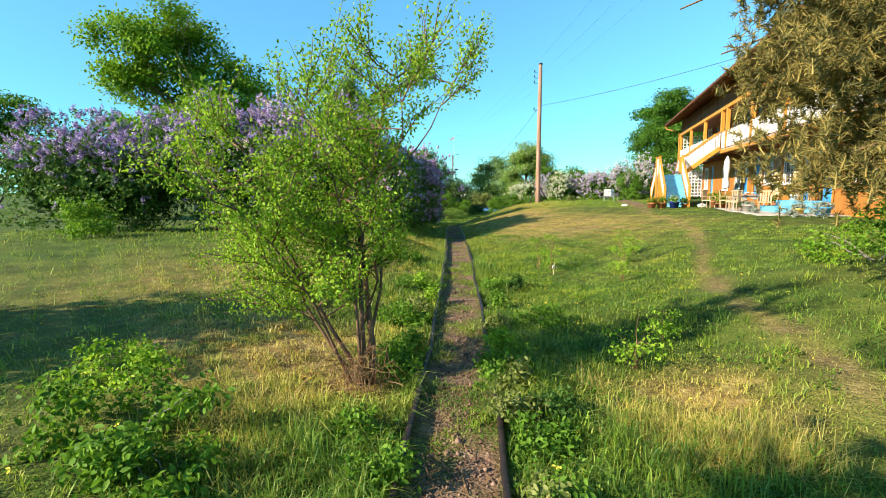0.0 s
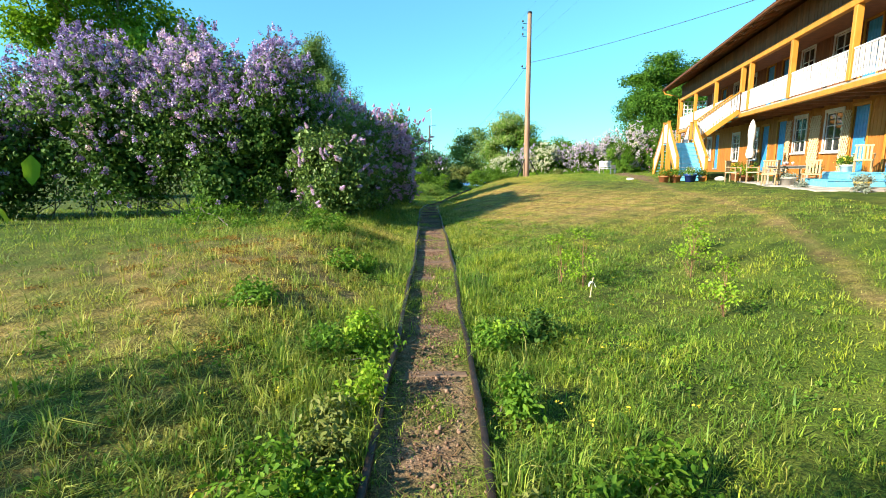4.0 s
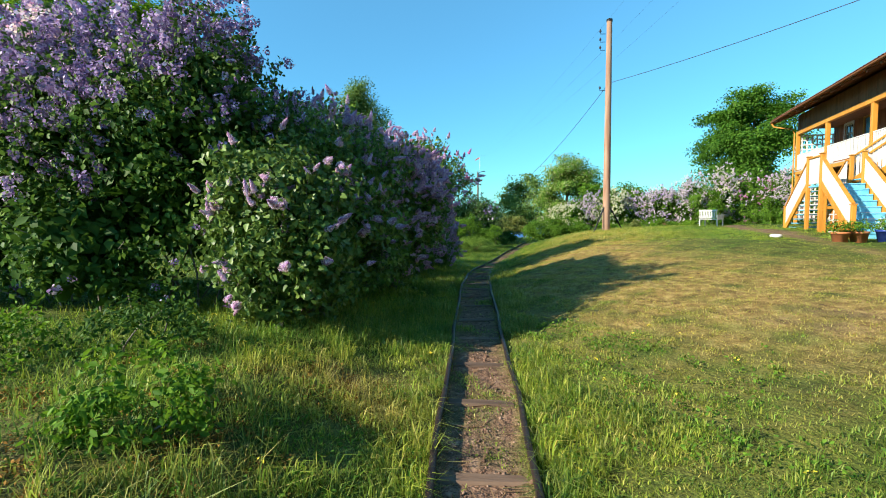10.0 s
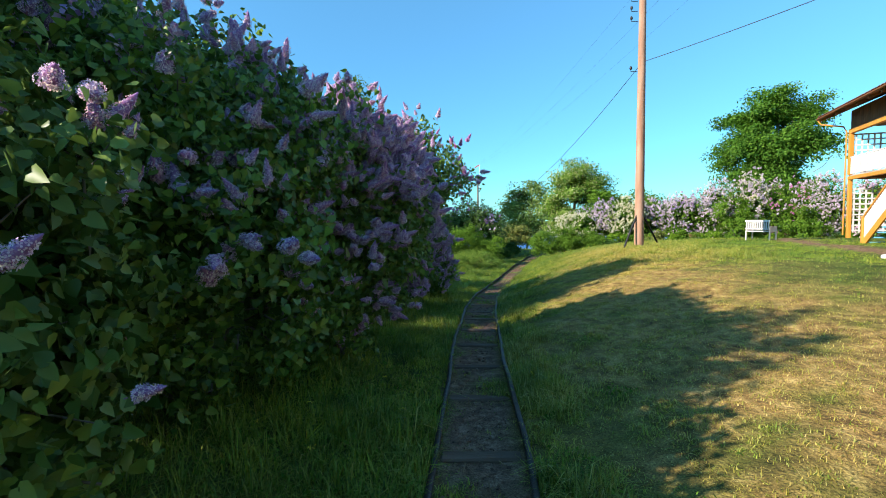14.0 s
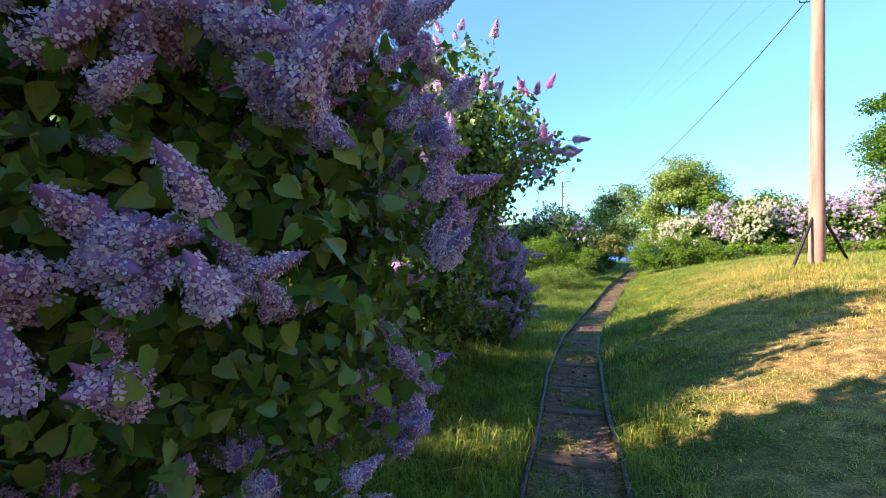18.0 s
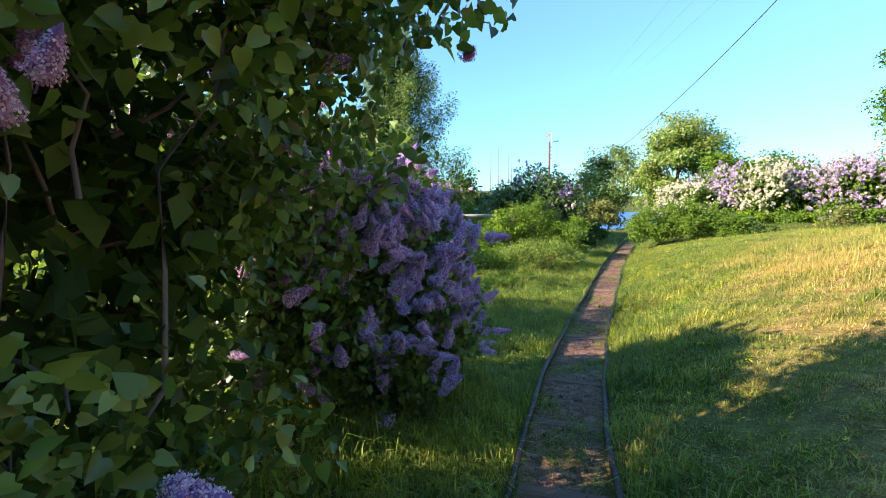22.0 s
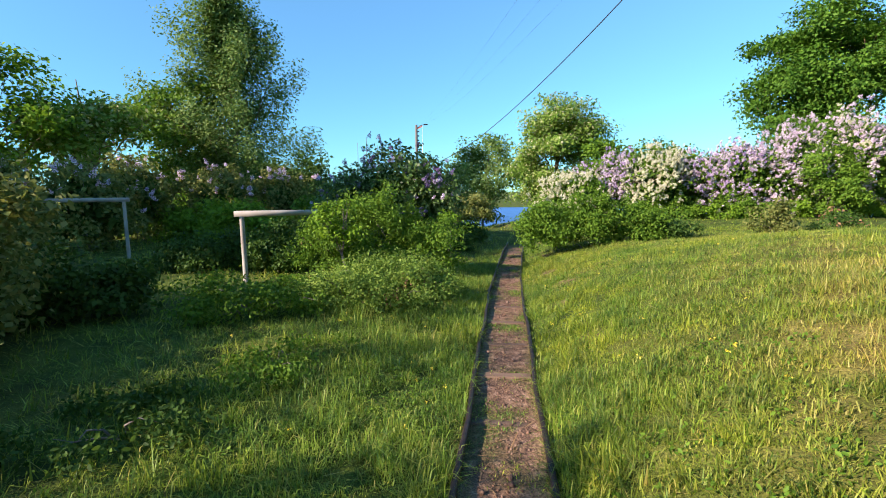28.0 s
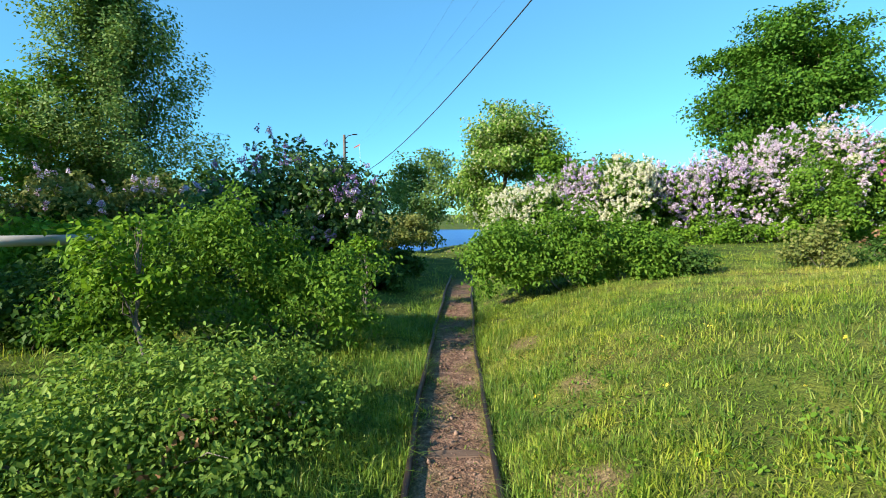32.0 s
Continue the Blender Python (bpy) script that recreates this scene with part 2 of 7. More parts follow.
M["pole_wood"] = surface("pole_wood", (0.26, 0.13, 0.075), (0.42, 0.27, 0.18), 7, 0.85, bump=0.5, bump_scale=60, stretch=(1, 1, 0.12))
M["grey_wood"] = surface("grey_wood", (0.26, 0.24, 0.20), (0.42, 0.39, 0.33), 9, 0.85, bump=0.5, bump_scale=60, stretch=(0.3, 0.3, 0.3))
M["black_metal"] = surface("black_metal", (0.012, 0.012, 0.013), (0.03, 0.03, 0.03), 9, 0.5, 0.4)
M["wire"] = surface("wire", (0.02, 0.025, 0.03), (0.035, 0.04, 0.045), 9, 0.6)
M["hose"] = surface("hose", (0.40, 0.34, 0.20), (0.54, 0.47, 0.30), 12, 0.5, bump=0.1)
M["canvas"] = surface("canvas", (0.60, 0.56, 0.48), (0.72, 0.68, 0.60), 5, 0.9, bump=0.3, bump_scale=40)
M["wicker"] = surface("wicker", (0.40, 0.29, 0.15), (0.60, 0.46, 0.27), 40, 0.8, bump=0.6, bump_scale=120)
M["chair_wood"] = surface("chair_wood", (0.30, 0.20, 0.10), (0.46, 0.33, 0.18), 12, 0.75, bump=0.3, vary=0.2)
M["trellis_wood"] = surface("trellis_wood", (0.58, 0.44, 0.24), (0.72, 0.58, 0.36), 12, 0.8, bump=0.3)
M["lilac_dusk"] = leafy("lilac_dusk", [(0.16, 0.10, 0.22), (0.22, 0.15, 0.30), (0.30, 0.22, 0.38)], 0.25, 0.7)
M["iron_red"] = surface("iron_red", (0.22, 0.05, 0.03), (0.34, 0.09, 0.05), 14, 0.7, bump=0.3)
M["soil"] = surface("soil", (0.05, 0.035, 0.025), (0.10, 0.07, 0.05), 9, 0.95, bump=0.6)
M["white_enamel"] = surface("white_enamel", (0.74, 0.74, 0.72), (0.84, 0.84, 0.82), 8, 0.35, bump=0.1)
m, nt, bsdf = mat_base("glass", 0.06, 0.0, 0.6)
bsdf.inputs["Base Color"].default_value = (0.02, 0.025, 0.03, 1)
M["glass"] = m
m, nt, bsdf = mat_base("water", 0.35, 0.0, 0.15)
nt.links.new(add_ramp(nt, add_noise(nt, 0.05, 5, stretch=(0.3, 1, 1)), [(0.3, (0.02, 0.08, 0.26)), (0.7, (0.04, 0.14, 0.38))]), bsdf.inputs["Base Color"])
add_bump(nt, bsdf, add_noise(nt, 0.9, 4), 0.5, 0.2)
M["water"] = m

# ground: grass-stained earth, straw where "dry" is high, reddish earth where "bare" is high
m, nt, bsdf = mat_base("ground", 0.95, 0.0, 0.15)
at_dry, at_bare = nt.nodes.new("ShaderNodeAttribute"), nt.nodes.new("ShaderNodeAttribute")
at_dry.attribute_name, at_bare.attribute_name = "dry", "bare"
green = add_ramp(nt, add_noise(nt, 2.2, 6), [(0.25, (0.024, 0.042, 0.008)), (0.5, (0.060, 0.098, 0.013)), (0.75, (0.125, 0.155, 0.024))])
straw = add_ramp(nt, add_noise(nt, 7.0, 6), [(0.25, (0.09, 0.055, 0.02)), (0.5, (0.27, 0.175, 0.055)), (0.75, (0.48, 0.35, 0.12))])
earth = add_ramp(nt, add_noise(nt, 11.0, 8), [(0.25, (0.07, 0.042, 0.03)), (0.5, (0.20, 0.115, 0.072)), (0.78, (0.38, 0.24, 0.16))])
col = add_mix(nt, at_dry.outputs["Fac"], green, straw)
col = add_mix(nt, at_bare.outputs["Fac"], col, earth)
col = add_mix(nt, 0.85, col, add_ramp(nt, add_noise(nt, 85.0, 3), [(0.32, (0.35, 0.35, 0.35)), (0.68, (1.5, 1.5, 1.5))]), "MULTIPLY")
nt.links.new(col, bsdf.inputs["Base Color"])
add_bump(nt, bsdf, add_noise(nt, 28.0, 8), 0.9, 0.03)
M["ground"] = m

# grass blades: green to straw by "dry", each blade a tone of its own
m = bpy.data.materials.new("grass_blade")
m.use_nodes = True
nt = m.node_tree
bsdf, out = nt.nodes["Principled BSDF"], nt.nodes["Material Output"]
geo, at_dry = nt.nodes.new("ShaderNodeNewGeometry"), nt.nodes.new("ShaderNodeAttribute")
at_dry.attribute_name = "dry"
green = add_ramp(nt, geo.outputs["Random Per Island"], [(0.0, (0.07, 0.17, 0.018)), (0.4, (0.17, 0.31, 0.030)), (0.85, (0.27, 0.42, 0.045)), (0.97, (0.32, 0.44, 0.06)), (1.0, (0.44, 0.43, 0.11))])
straw = add_ramp(nt, geo.outputs["Random Per Island"], [(0.0, (0.26, 0.27, 0.035)), (0.35, (0.50, 0.42, 0.08)), (0.75, (0.64, 0.48, 0.13)), (1.0, (0.74, 0.60, 0.22))])
green = add_mix(nt, add_ramp(nt, add_noise(nt, 0.75, 4), [(0.42, (0, 0, 0)), (0.62, (1, 1, 1))]), green, add_mix(nt, 1.0, green, (1.6, 1.2, 0.9), "MULTIPLY"))
green = add_mix(nt, add_ramp(nt, add_noise(nt, 2.6, 4), [(0.42, (0, 0, 0)), (0.58, (1, 1, 1))]), green, add_mix(nt, 1.0, green, (0.50, 0.64, 0.75), "MULTIPLY"))
col = add_mix(nt, at_dry.outputs["Fac"], green, straw)
tr, mix = nt.nodes.new("ShaderNodeBsdfTranslucent"), nt.nodes.new("ShaderNodeMixShader")
mix.inputs[0].default_value = 0.4
bsdf.inputs["Roughness"].default_value, bsdf.inputs["Specular IOR Level"].default_value = 0.5, 0.3
for s in (bsdf.inputs["Base Color"], tr.inputs["Color"]):
    nt.links.new(col, s)
nt.links.new(bsdf.outputs[0], mix.inputs[1])
nt.links.new(tr.outputs[0], mix.inputs[2])
nt.links.new(mix.outputs[0], out.inputs["Surface"])
M["grass_blade"] = m


# ---- mesh helpers ----
def np_mesh(name, verts, faces, smooth=False):
    """A mesh from arrays: verts (n, 3), faces (m, k), all of k corners."""
    me = bpy.data.meshes.new(name)
    verts, faces = np.asarray(verts, np.float32), np.asarray(faces, np.int32)
    k = faces.shape[1]
    me.vertices.add(len(verts))
    me.vertices.foreach_set("co", verts.ravel())
    me.loops.add(faces.size)
    me.loops.foreach_set("vertex_index", faces.ravel())
    me.polygons.add(len(faces))
    me.polygons.foreach_set("loop_start", np.arange(0, faces.size, k, dtype=np.int32))
    if smooth:
        me.polygons.foreach_set("use_smooth", np.ones(len(faces), bool))
    me.update(calc_edges=True)
    return me


def set_attr(me, name, values):
    a = me.attributes.new(name, "FLOAT", "POINT")
    a.data.foreach_set("value", np.asarray(values, np.float32))


def thing(name, label, category, loc=(0, 0, 0), rz=0.0, group="", kind=""):
    ob = new(name)
    ob.empty_display_size = 0.2
    ob.matrix_world = pose(*loc, 0, 0, rz)
    return tagged(ob, label, category, group, kind)


def part(name, data, material, parent, label="", loc=None, kind=""):
    """Links a bmesh or a mesh as ONE mesh object under a thing or a part, in the parent's own coordinates."""
    if isinstance(data, bmesh.types.BMesh):
        me = bpy.data.meshes.new(name)
        data.to_mesh(me)
        data.free()
    else:
        me = data
    if material is not None and not me.materials:
        me.materials.append(M[material])
    ob = new(name, me)
    ob.parent = parent
    if loc is not None:
        ob.matrix_basis = loc if isinstance(loc, Matrix) else Matrix.Translation(loc)
    return tagged(ob, label, "", "", kind)


def lone(name, data, material, label, category, loc=(0, 0, 0), rz=0.0, group="", kind=""):
    ob = part(name, data, material, None)
    ob.matrix_world = pose(*loc, 0, 0, rz)
    return tagged(ob, label, category, group, kind)


def box(bm, x0, x1, y0, y1, z0, z1, bevel=0.0, m=None):
    r = bmesh.ops.create_cube(bm, size=1.0)
    vs = r["verts"]
    bmesh.ops.scale(bm, vec=(x1 - x0, y1 - y0, z1 - z0), verts=vs)
    bmesh.ops.translate(bm, vec=((x0 + x1) / 2, (y0 + y1) / 2, (z0 + z1) / 2), verts=vs)
    if bevel:
        es = list({e for v in vs for e in v.link_edges})
        vs = list({v for f in bmesh.ops.bevel(bm, geom=es, offset=bevel, segments=1, affect="EDGES")["faces"] for v in f.verts} | {v for v in vs if v.is_valid})
    if m is not None:
        bmesh.ops.transform(bm, matrix=m, verts=vs)
    return bm


def box_mesh(x0, x1, y0, y1, z0, z1, bevel=0.006):
    return box(bmesh.new(), x0, x1, y0, y1, z0, z1, bevel)


def beam(bm, a, b, w, h, bevel=0.006, up=(0, 0, 1)):
    """A squared timber from a to b."""
    a, b = Vector(a), Vector(b)
    d = b - a
    side = d.cross(Vector(up)).normalized()
    top = side.cross(d).normalized()
    rot = Matrix((side, d.normalized(), top)).transposed().to_4x4()
    return box(bm, -w / 2, w / 2, -d.length / 2, d.length / 2, -h / 2, h / 2, bevel, Matrix.Translation((a + b) / 2) @ rot)


def tubes(paths, sides=6):
    """Tapered tubes along (points, radii) pairs, as one vertex and face array."""
    V, F, off = [], [], 0
    ang = np.linspace(0, 2 * np.pi, sides, endpoint=False)
    for pts, rad in paths:
        pts, rad = np.asarray(pts, float), np.asarray(rad, float)
        n = len(pts)
        tan = np.gradient(pts, axis=0)
        tan /= np.linalg.norm(tan, axis=1)[:, None] + 1e-9
        ref = np.where(np.abs(tan[:, 2:3]) > 0.9, np.array([[1.0, 0, 0]]), np.array([[0, 0, 1.0]]))
        s = np.cross(tan, ref)
        s /= np.linalg.norm(s, axis=1)[:, None] + 1e-9
        u = np.cross(s, tan)
        ring = pts[:, None] + rad[:, None, None] * (np.cos(ang)[None, :, None] * s[:, None] + np.sin(ang)[None, :, None] * u[:, None])
        V.append(ring.reshape(-1, 3))
        i = np.arange(n - 1)[:, None] * sides
        j = np.arange(sides)[None]
        j2 = (j + 1) % sides
        F.append(np.stack([i + j, i + j2, i + sides + j2, i + sides + j], -1).reshape(-1, 4) + off)
        off += n * sides
    return np.concatenate(V), np.concatenate(F)


def bent(a, b, n=6, sag=0.0, jitter=0.0):
    a, b = np.asarray(a, float), np.asarray(b, float)
    t = np.linspace(0, 1, n)[:, None]
    p = a + (b - a) * t
    p[:, 2] += (sag * 4 * t * (1 - t))[:, 0]
    if jitter:
        k = rng.normal(0, jitter, (n, 3))
        k[0] = k[-1] = 0
        p += k
    return p


# ---- foliage ----
LEAF_RHOMB = (np.array([(0, 0, 0), (-0.32, 0.42, 0.06), (0, 1, -0.04), (0.32, 0.42, 0.06)]), np.array([(0, 2, 1), (0, 3, 2)]))
LEAF_OVAL = (np.array([(0, 0, 0), (-0.24, 0.3, 0.05), (-0.2, 0.7, 0.03), (0, 1, -0.06), (0.2, 0.7, 0.03), (0.24, 0.3, 0.05)]),
             np.array([(0, 2, 1), (0, 3, 2), (0, 4, 3), (0, 5, 4)]))


def norm(v):
    return v / (np.linalg.norm(v, axis=-1, keepdims=True) + 1e-9)


def scatter(template, pos, axis, nrm, size):
    """Copies of a small template at pos, its y along axis, its z near nrm; returns verts and triangles."""
    T, F = template
    y = norm(axis)
    x = norm(np.cross(y, nrm))
    z = np.cross(x, y)
    V = pos[:, None] + size[:, None, None] * (T[None, :, 0:1] * x[:, None] + T[None, :, 1:2] * y[:, None] + T[None, :, 2:3] * z[:, None])
    k = len(T)
    return V.reshape(-1, 3), (F[None] + (np.arange(len(pos)) * k)[:, None, None]).reshape(-1, F.shape[1])


def rand_unit(n):
    return norm(rng.normal(0, 1, (n, 3)))


def leaf_cloud(centres, spread, per, size, template=LEAF_RHOMB, flat=0.6, up=0.6, outward=None):
    """Leaves in clumps round the centres."""
    n = len(centres) * per
    c = np.repeat(np.asarray(centres), per, axis=0)
    off = np.clip(rng.normal(0, 1, (n, 3)), -1.7, 1.7) * np.array([1, 1, flat]) * spread
    pos = c + off
    nrm = norm(rand_unit(n) + np.array([0, 0, up]) + (0 if outward is None else np.repeat(outward, per, axis=0) * 0.8))
    axis = norm(np.cross(nrm, rand_unit(n)) + np.array([0, 0, -0.25]))
    return scatter(template, pos, axis, nrm, size * rng.uniform(0.7, 1.25, n))


def join_np(parts_list):
    V, F, off = [], [], 0
    for v, f in parts_list:
        V.append(v)
        F.append(f + off)
        off += len(v)
    return np.concatenate(V), np.concatenate(F)


def lump(n, centre, radii, shell=0.55, rough=0.22, top=-1.0):
    """Points in the outer part of an uneven ellipsoid, with the way out at each."""
    d = rand_unit(int(n * 1.6))
    d = d[d[:, 2] > top][:n]
    f = np.array([noise.noise(Vector(v * 2.3) + Vector(centre)) for v in d])
    r = (shell + (1 - shell) * rng.random(len(d)) ** 0.6) * (1 + rough * 1.6 * f)
    return np.asarray(centre) + d * r[:, None] * np.asarray(radii), d


# ---- ground ----
def step(t):
    t = np.clip(t, 0, 1)
    return t * t * (3 - 2 * t)


TRACK_Y = np.array([-6, 2.4, 5.5, 7, 10.9, 13.4, 15.1, 18.7, 20, 21.7, 23.5, 25.2, 27.7, 29, 31.5, 34.6, 36.8, 38.8, 41, 44, 50])
TRACK_X = np.array([-0.08, -0.12, -0.19, -0.25, -0.39, -0.52, -0.63, -0.85, -0.91, -0.96, -1.0, -0.97, -0.8, -0.66, -0.36, 0.03, 0.31, 0.62, 0.98, 1.5, 2.6])


def track_x(y):
    """The middle of the track at y, smoothed."""
    y = np.asarray(y, float)
    return sum(np.interp(y + d, TRACK_Y, TRACK_X) for d in (-0.9, -0.45, 0, 0.45, 0.9)) / 5


def track_z(y):
    y = np.asarray(y, float)
    return 0.01 - 0.62 * step((y - 17) / 15) - 0.08 * step((y - 32) / 8)


def wavy(x, y, s):
    return (np.sin(x * 1.7 / s + 1.3) * np.cos(y * 1.3 / s - 0.4) + 0.6 * np.sin((x + y) * 2.9 / s + 2.0) + 0.5 * np.cos((x - 1.4 * y) * 2.3 / s)) / 2.1


def ground_z(x, y):
    x, y = np.asarray(x, float), np.asarray(y, float)
    d = x - track_x(np.clip(y, -6, 50))
    zt = track_z(y)
    right = 0.02 + 0.5 * step((y - 8) / 8) + 0.30 * step((y - 16) / 7) - 0.75 * step((y - 33) / 8)
    front = (x - 12.4) * -0.9724 + (y - 25.75) * 0.2334
    right = right + (0.70 - right) * step((6.3 - front) / 3.8) * step((27 - y) / 4) * step((y + 2) / 8)
    zr = zt + (right - zt) * (1 - np.exp(-np.clip(d - 0.35, 0, None) / 2.2))
    left = zt + 0.32 * np.exp(-(((y - 12) / 4.5) ** 2)) * step((-d - 0.4) / 1.6) + 0.12 * step((-d - 0.5) / 2)
    z = np.where(d > 0, zr, left)
    mound = 0.18 * np.exp(-(((x - 3.4) / 2.2) ** 2) - ((y - 27.5) / 3.2) ** 2)
    rough = 0.035 * wavy(x, y, 1.0) + 0.018 * wavy(x * 3.1, y * 2.7, 1.0)
    z = z - (0.012 + 0.014 * step((y - 7) / 2) - 0.018 * step((y - 21) / 4)) * step((0.29 - np.abs(d)) / 0.04) * step((46 - y) / 3) + mound + rough * step((np.abs(d) - 0.35) / 0.5) + 0.006 * wavy(x * 6, y * 6, 1.0)
    far = step((y - 46) / 60) * step((x + 32) / 26)
    z = z - 3.4 * far + 7.0 * np.exp(-(((x + 30) / 20) ** 2) - ((y - 105) / 24) ** 2) + 6.5 * np.exp(-(((x + 20) / 60) ** 2) - ((y - 260) / 60) ** 2)
    bay = np.exp(-(((x - 10) / 26) ** 2) - ((y - 135) / 32) ** 2)
    return z - 4.0 * bay


def spot(x, y, cx, cy, rx, ry):
    return np.exp(-(((x - cx) / rx) ** 2) - ((y - cy) / ry) ** 2)


PATH_X = np.array([2.7, 3.2, 3.7, 4.6, 5.5, 6.2, 6.6, 7.7, 8.6, 9.0, 10.5])
PATH_Y = np.array([3.0, 6.2, 8.0, 10.0, 12.5, 15.5, 19.0, 23.0, 27.0, 30.0, 34.0])


def path_near(x, y):
    px = np.interp(y, PATH_Y, PATH_X)
    return np.exp(-(((x - px) / (0.16 + 0.38 * step((y - 18) / 8) + 0.06 * wavy(x, y, 0.6))) ** 2)) * step((y - 2) / 2) * step((35 - y) / 3)


def bare_at(x, y):
    """Bare reddish earth: the track bed, the trodden path, worn spots."""
    d = x - track_x(np.clip(y, -6, 50))
    w = wavy(x * 2.2, y * 2.2, 1.0)
    bed = step((0.36 - np.abs(d)) / 0.12) * np.clip(0.62 + 0.75 * w + 0.35 * step((y - 8.5) / 3) - 0.75 * spot(d, y, 0.12, 10.4, 0.22, 1.1) - 0.4 * (wavy(x * 3.3, y * 1.1 + 2, 1.0) > 0.3), 0, 1) * step((46 - y) / 3)
    trod = 0.5 * path_near(x, y) * np.clip(0.35 + 0.9 * w + 0.7 * step((y - 22) / 3), 0, 1) * (1 + 0.8 * step((y - 22) / 3))
    scuff = 0.6 * step((0.5 - np.abs(d - 0.85)) / 0.3) * (wavy(x * 3.1, y * 2.3 + 1, 1.0) > 0.42) * step((y - 31) / 2)
    return np.clip(bed + scuff + trod + 0.5 * spot(x, y, 3.1, 15, 0.8, 0.5) * (w > 0) + 0.42 * (spot(x, y, -2.4, 11.0, 1.3, 1.5) + spot(x, y, -1.6, 9.2, 0.7, 0.8) + spot(x, y, -3.6, 9.6, 1.2, 0.8) + 0.8 * spot(x, y, -1.5, 13.2, 0.6, 0.5) + 0.7 * spot(x, y, -2.4, 4.6, 1.2, 0.7)) * np.clip(0.5 + 0.9 * w, 0, 1), 0, 1)


def dry_at(x, y):
    """How far the grass has turned to straw."""
    w = 0.5 + 0.5 * wavy(x * 0.8, y * 0.8, 1.0)
    f = 0.5 + 0.5 * wavy(x * 2.7 + 3, y * 2.7, 1.0)
    v = 1.15 * spot(x, y, 3.2, 16.6, 3.2, 3.4) + 0.45 * spot(x, y, 3.0, 27.0, 2.4, 2.4) + 0.9 * spot(x, y, 1.8, 3.6, 0.7, 0.6)
    v = v + 0.4 * spot(x, y, -2.3, 8.6, 1.5, 2.6) + 0.7 * spot(x, y, -1.3, 4.2, 1.0, 1.2) + 0.6 * spot(x, y, 2.2, 28.6, 0.7, 0.8) + 0.3 * spot(x, y, -4.5, 9, 2, 2)
    v = v + 0.35 * spot(x, y, 6.0, 38.5, 3.0, 2.5) + 0.35 * spot(x, y, 4.2, 31.5, 2.0, 2.0) + 0.25 * spot(x, y, 1.4, 36.5, 0.8, 2.0) + 0.45 * path_near(x, y)
    v = v + 0.5 * spot(x, y, -4.5, 6.8, 3.0, 2.2) + 0.45 * spot(x, y, 2.8, 30.2, 1.6, 1.7) + 0.3 * spot(x, y, 4.8, 33.0, 1.8, 1.8) + 0.35 * spot(x, y, -2.4, 10.6, 1.9, 2.2) + 0.8 * spot(x, y, -1.5, 13.2, 0.7, 0.7) + 0.8 * spot(x, y, -2.4, 4.6, 1.5, 1.0) + 0.6 * spot(x, y, 2.6, 24.0, 2.0, 3.4) + 1.1 * spot(x, y, 1.3, 19.6, 1.4, 2.4) 
    v = v - 0.25 * spot(x, y, -3.2, 8.8, 2.6, 3.2) + 1.2 * spot(x, y, 1.7, 22.8, 1.2, 1.9)
    return np.clip(v * (0.1 + 1.4 * f) + 0.28 * (w - 0.45), 0, 1)


def axis_steps(lo, hi, fine, reach):
    a = list(np.arange(lo, hi + 1e-6, fine))
    s = fine
    while a[-1] < reach:
        s *= 1.22
        a.append(a[-1] + s)
    s = fine
    while a[0] > -reach:
        s *= 1.22
        a.insert(0, a[0] - s)
    return np.array(a)


gx, gy = axis_steps(-9, 12, 0.13, 2500), axis_steps(-2, 46, 0.16, 2500)
GX, GY = np.meshgrid(gx, gy)
gv = np.stack([GX, GY, ground_z(GX, GY)], -1).reshape(-1, 3)
gi = (np.arange(len(gy) - 1)[:, None] * len(gx) + np.arange(len(gx) - 1)[None]).reshape(-1)
me = np_mesh("ground", gv, np.stack([gi, gi + 1, gi + 1 + len(gx), gi + len(gx)], -1), True)
set_attr(me, "dry", dry_at(gv[:, 0], gv[:, 1]))
set_attr(me, "bare", bare_at(gv[:, 0], gv[:, 1]))
me.materials.append(M["ground"])
tagged(new("ground", me), "grassy meadow with straw patches and bare earth", "ground", kind="structure")
lone("water", np_mesh("water", [(-40, 85, -3.6), (400, 85, -3.6), (400, 230, -3.6), (-40, 230, -3.6)], [(0, 1, 2, 3)]), "water", "blue water of a bay behind the meadow", "water", kind="structure")


def gz(x, y):
    return float(ground_z(x, y))


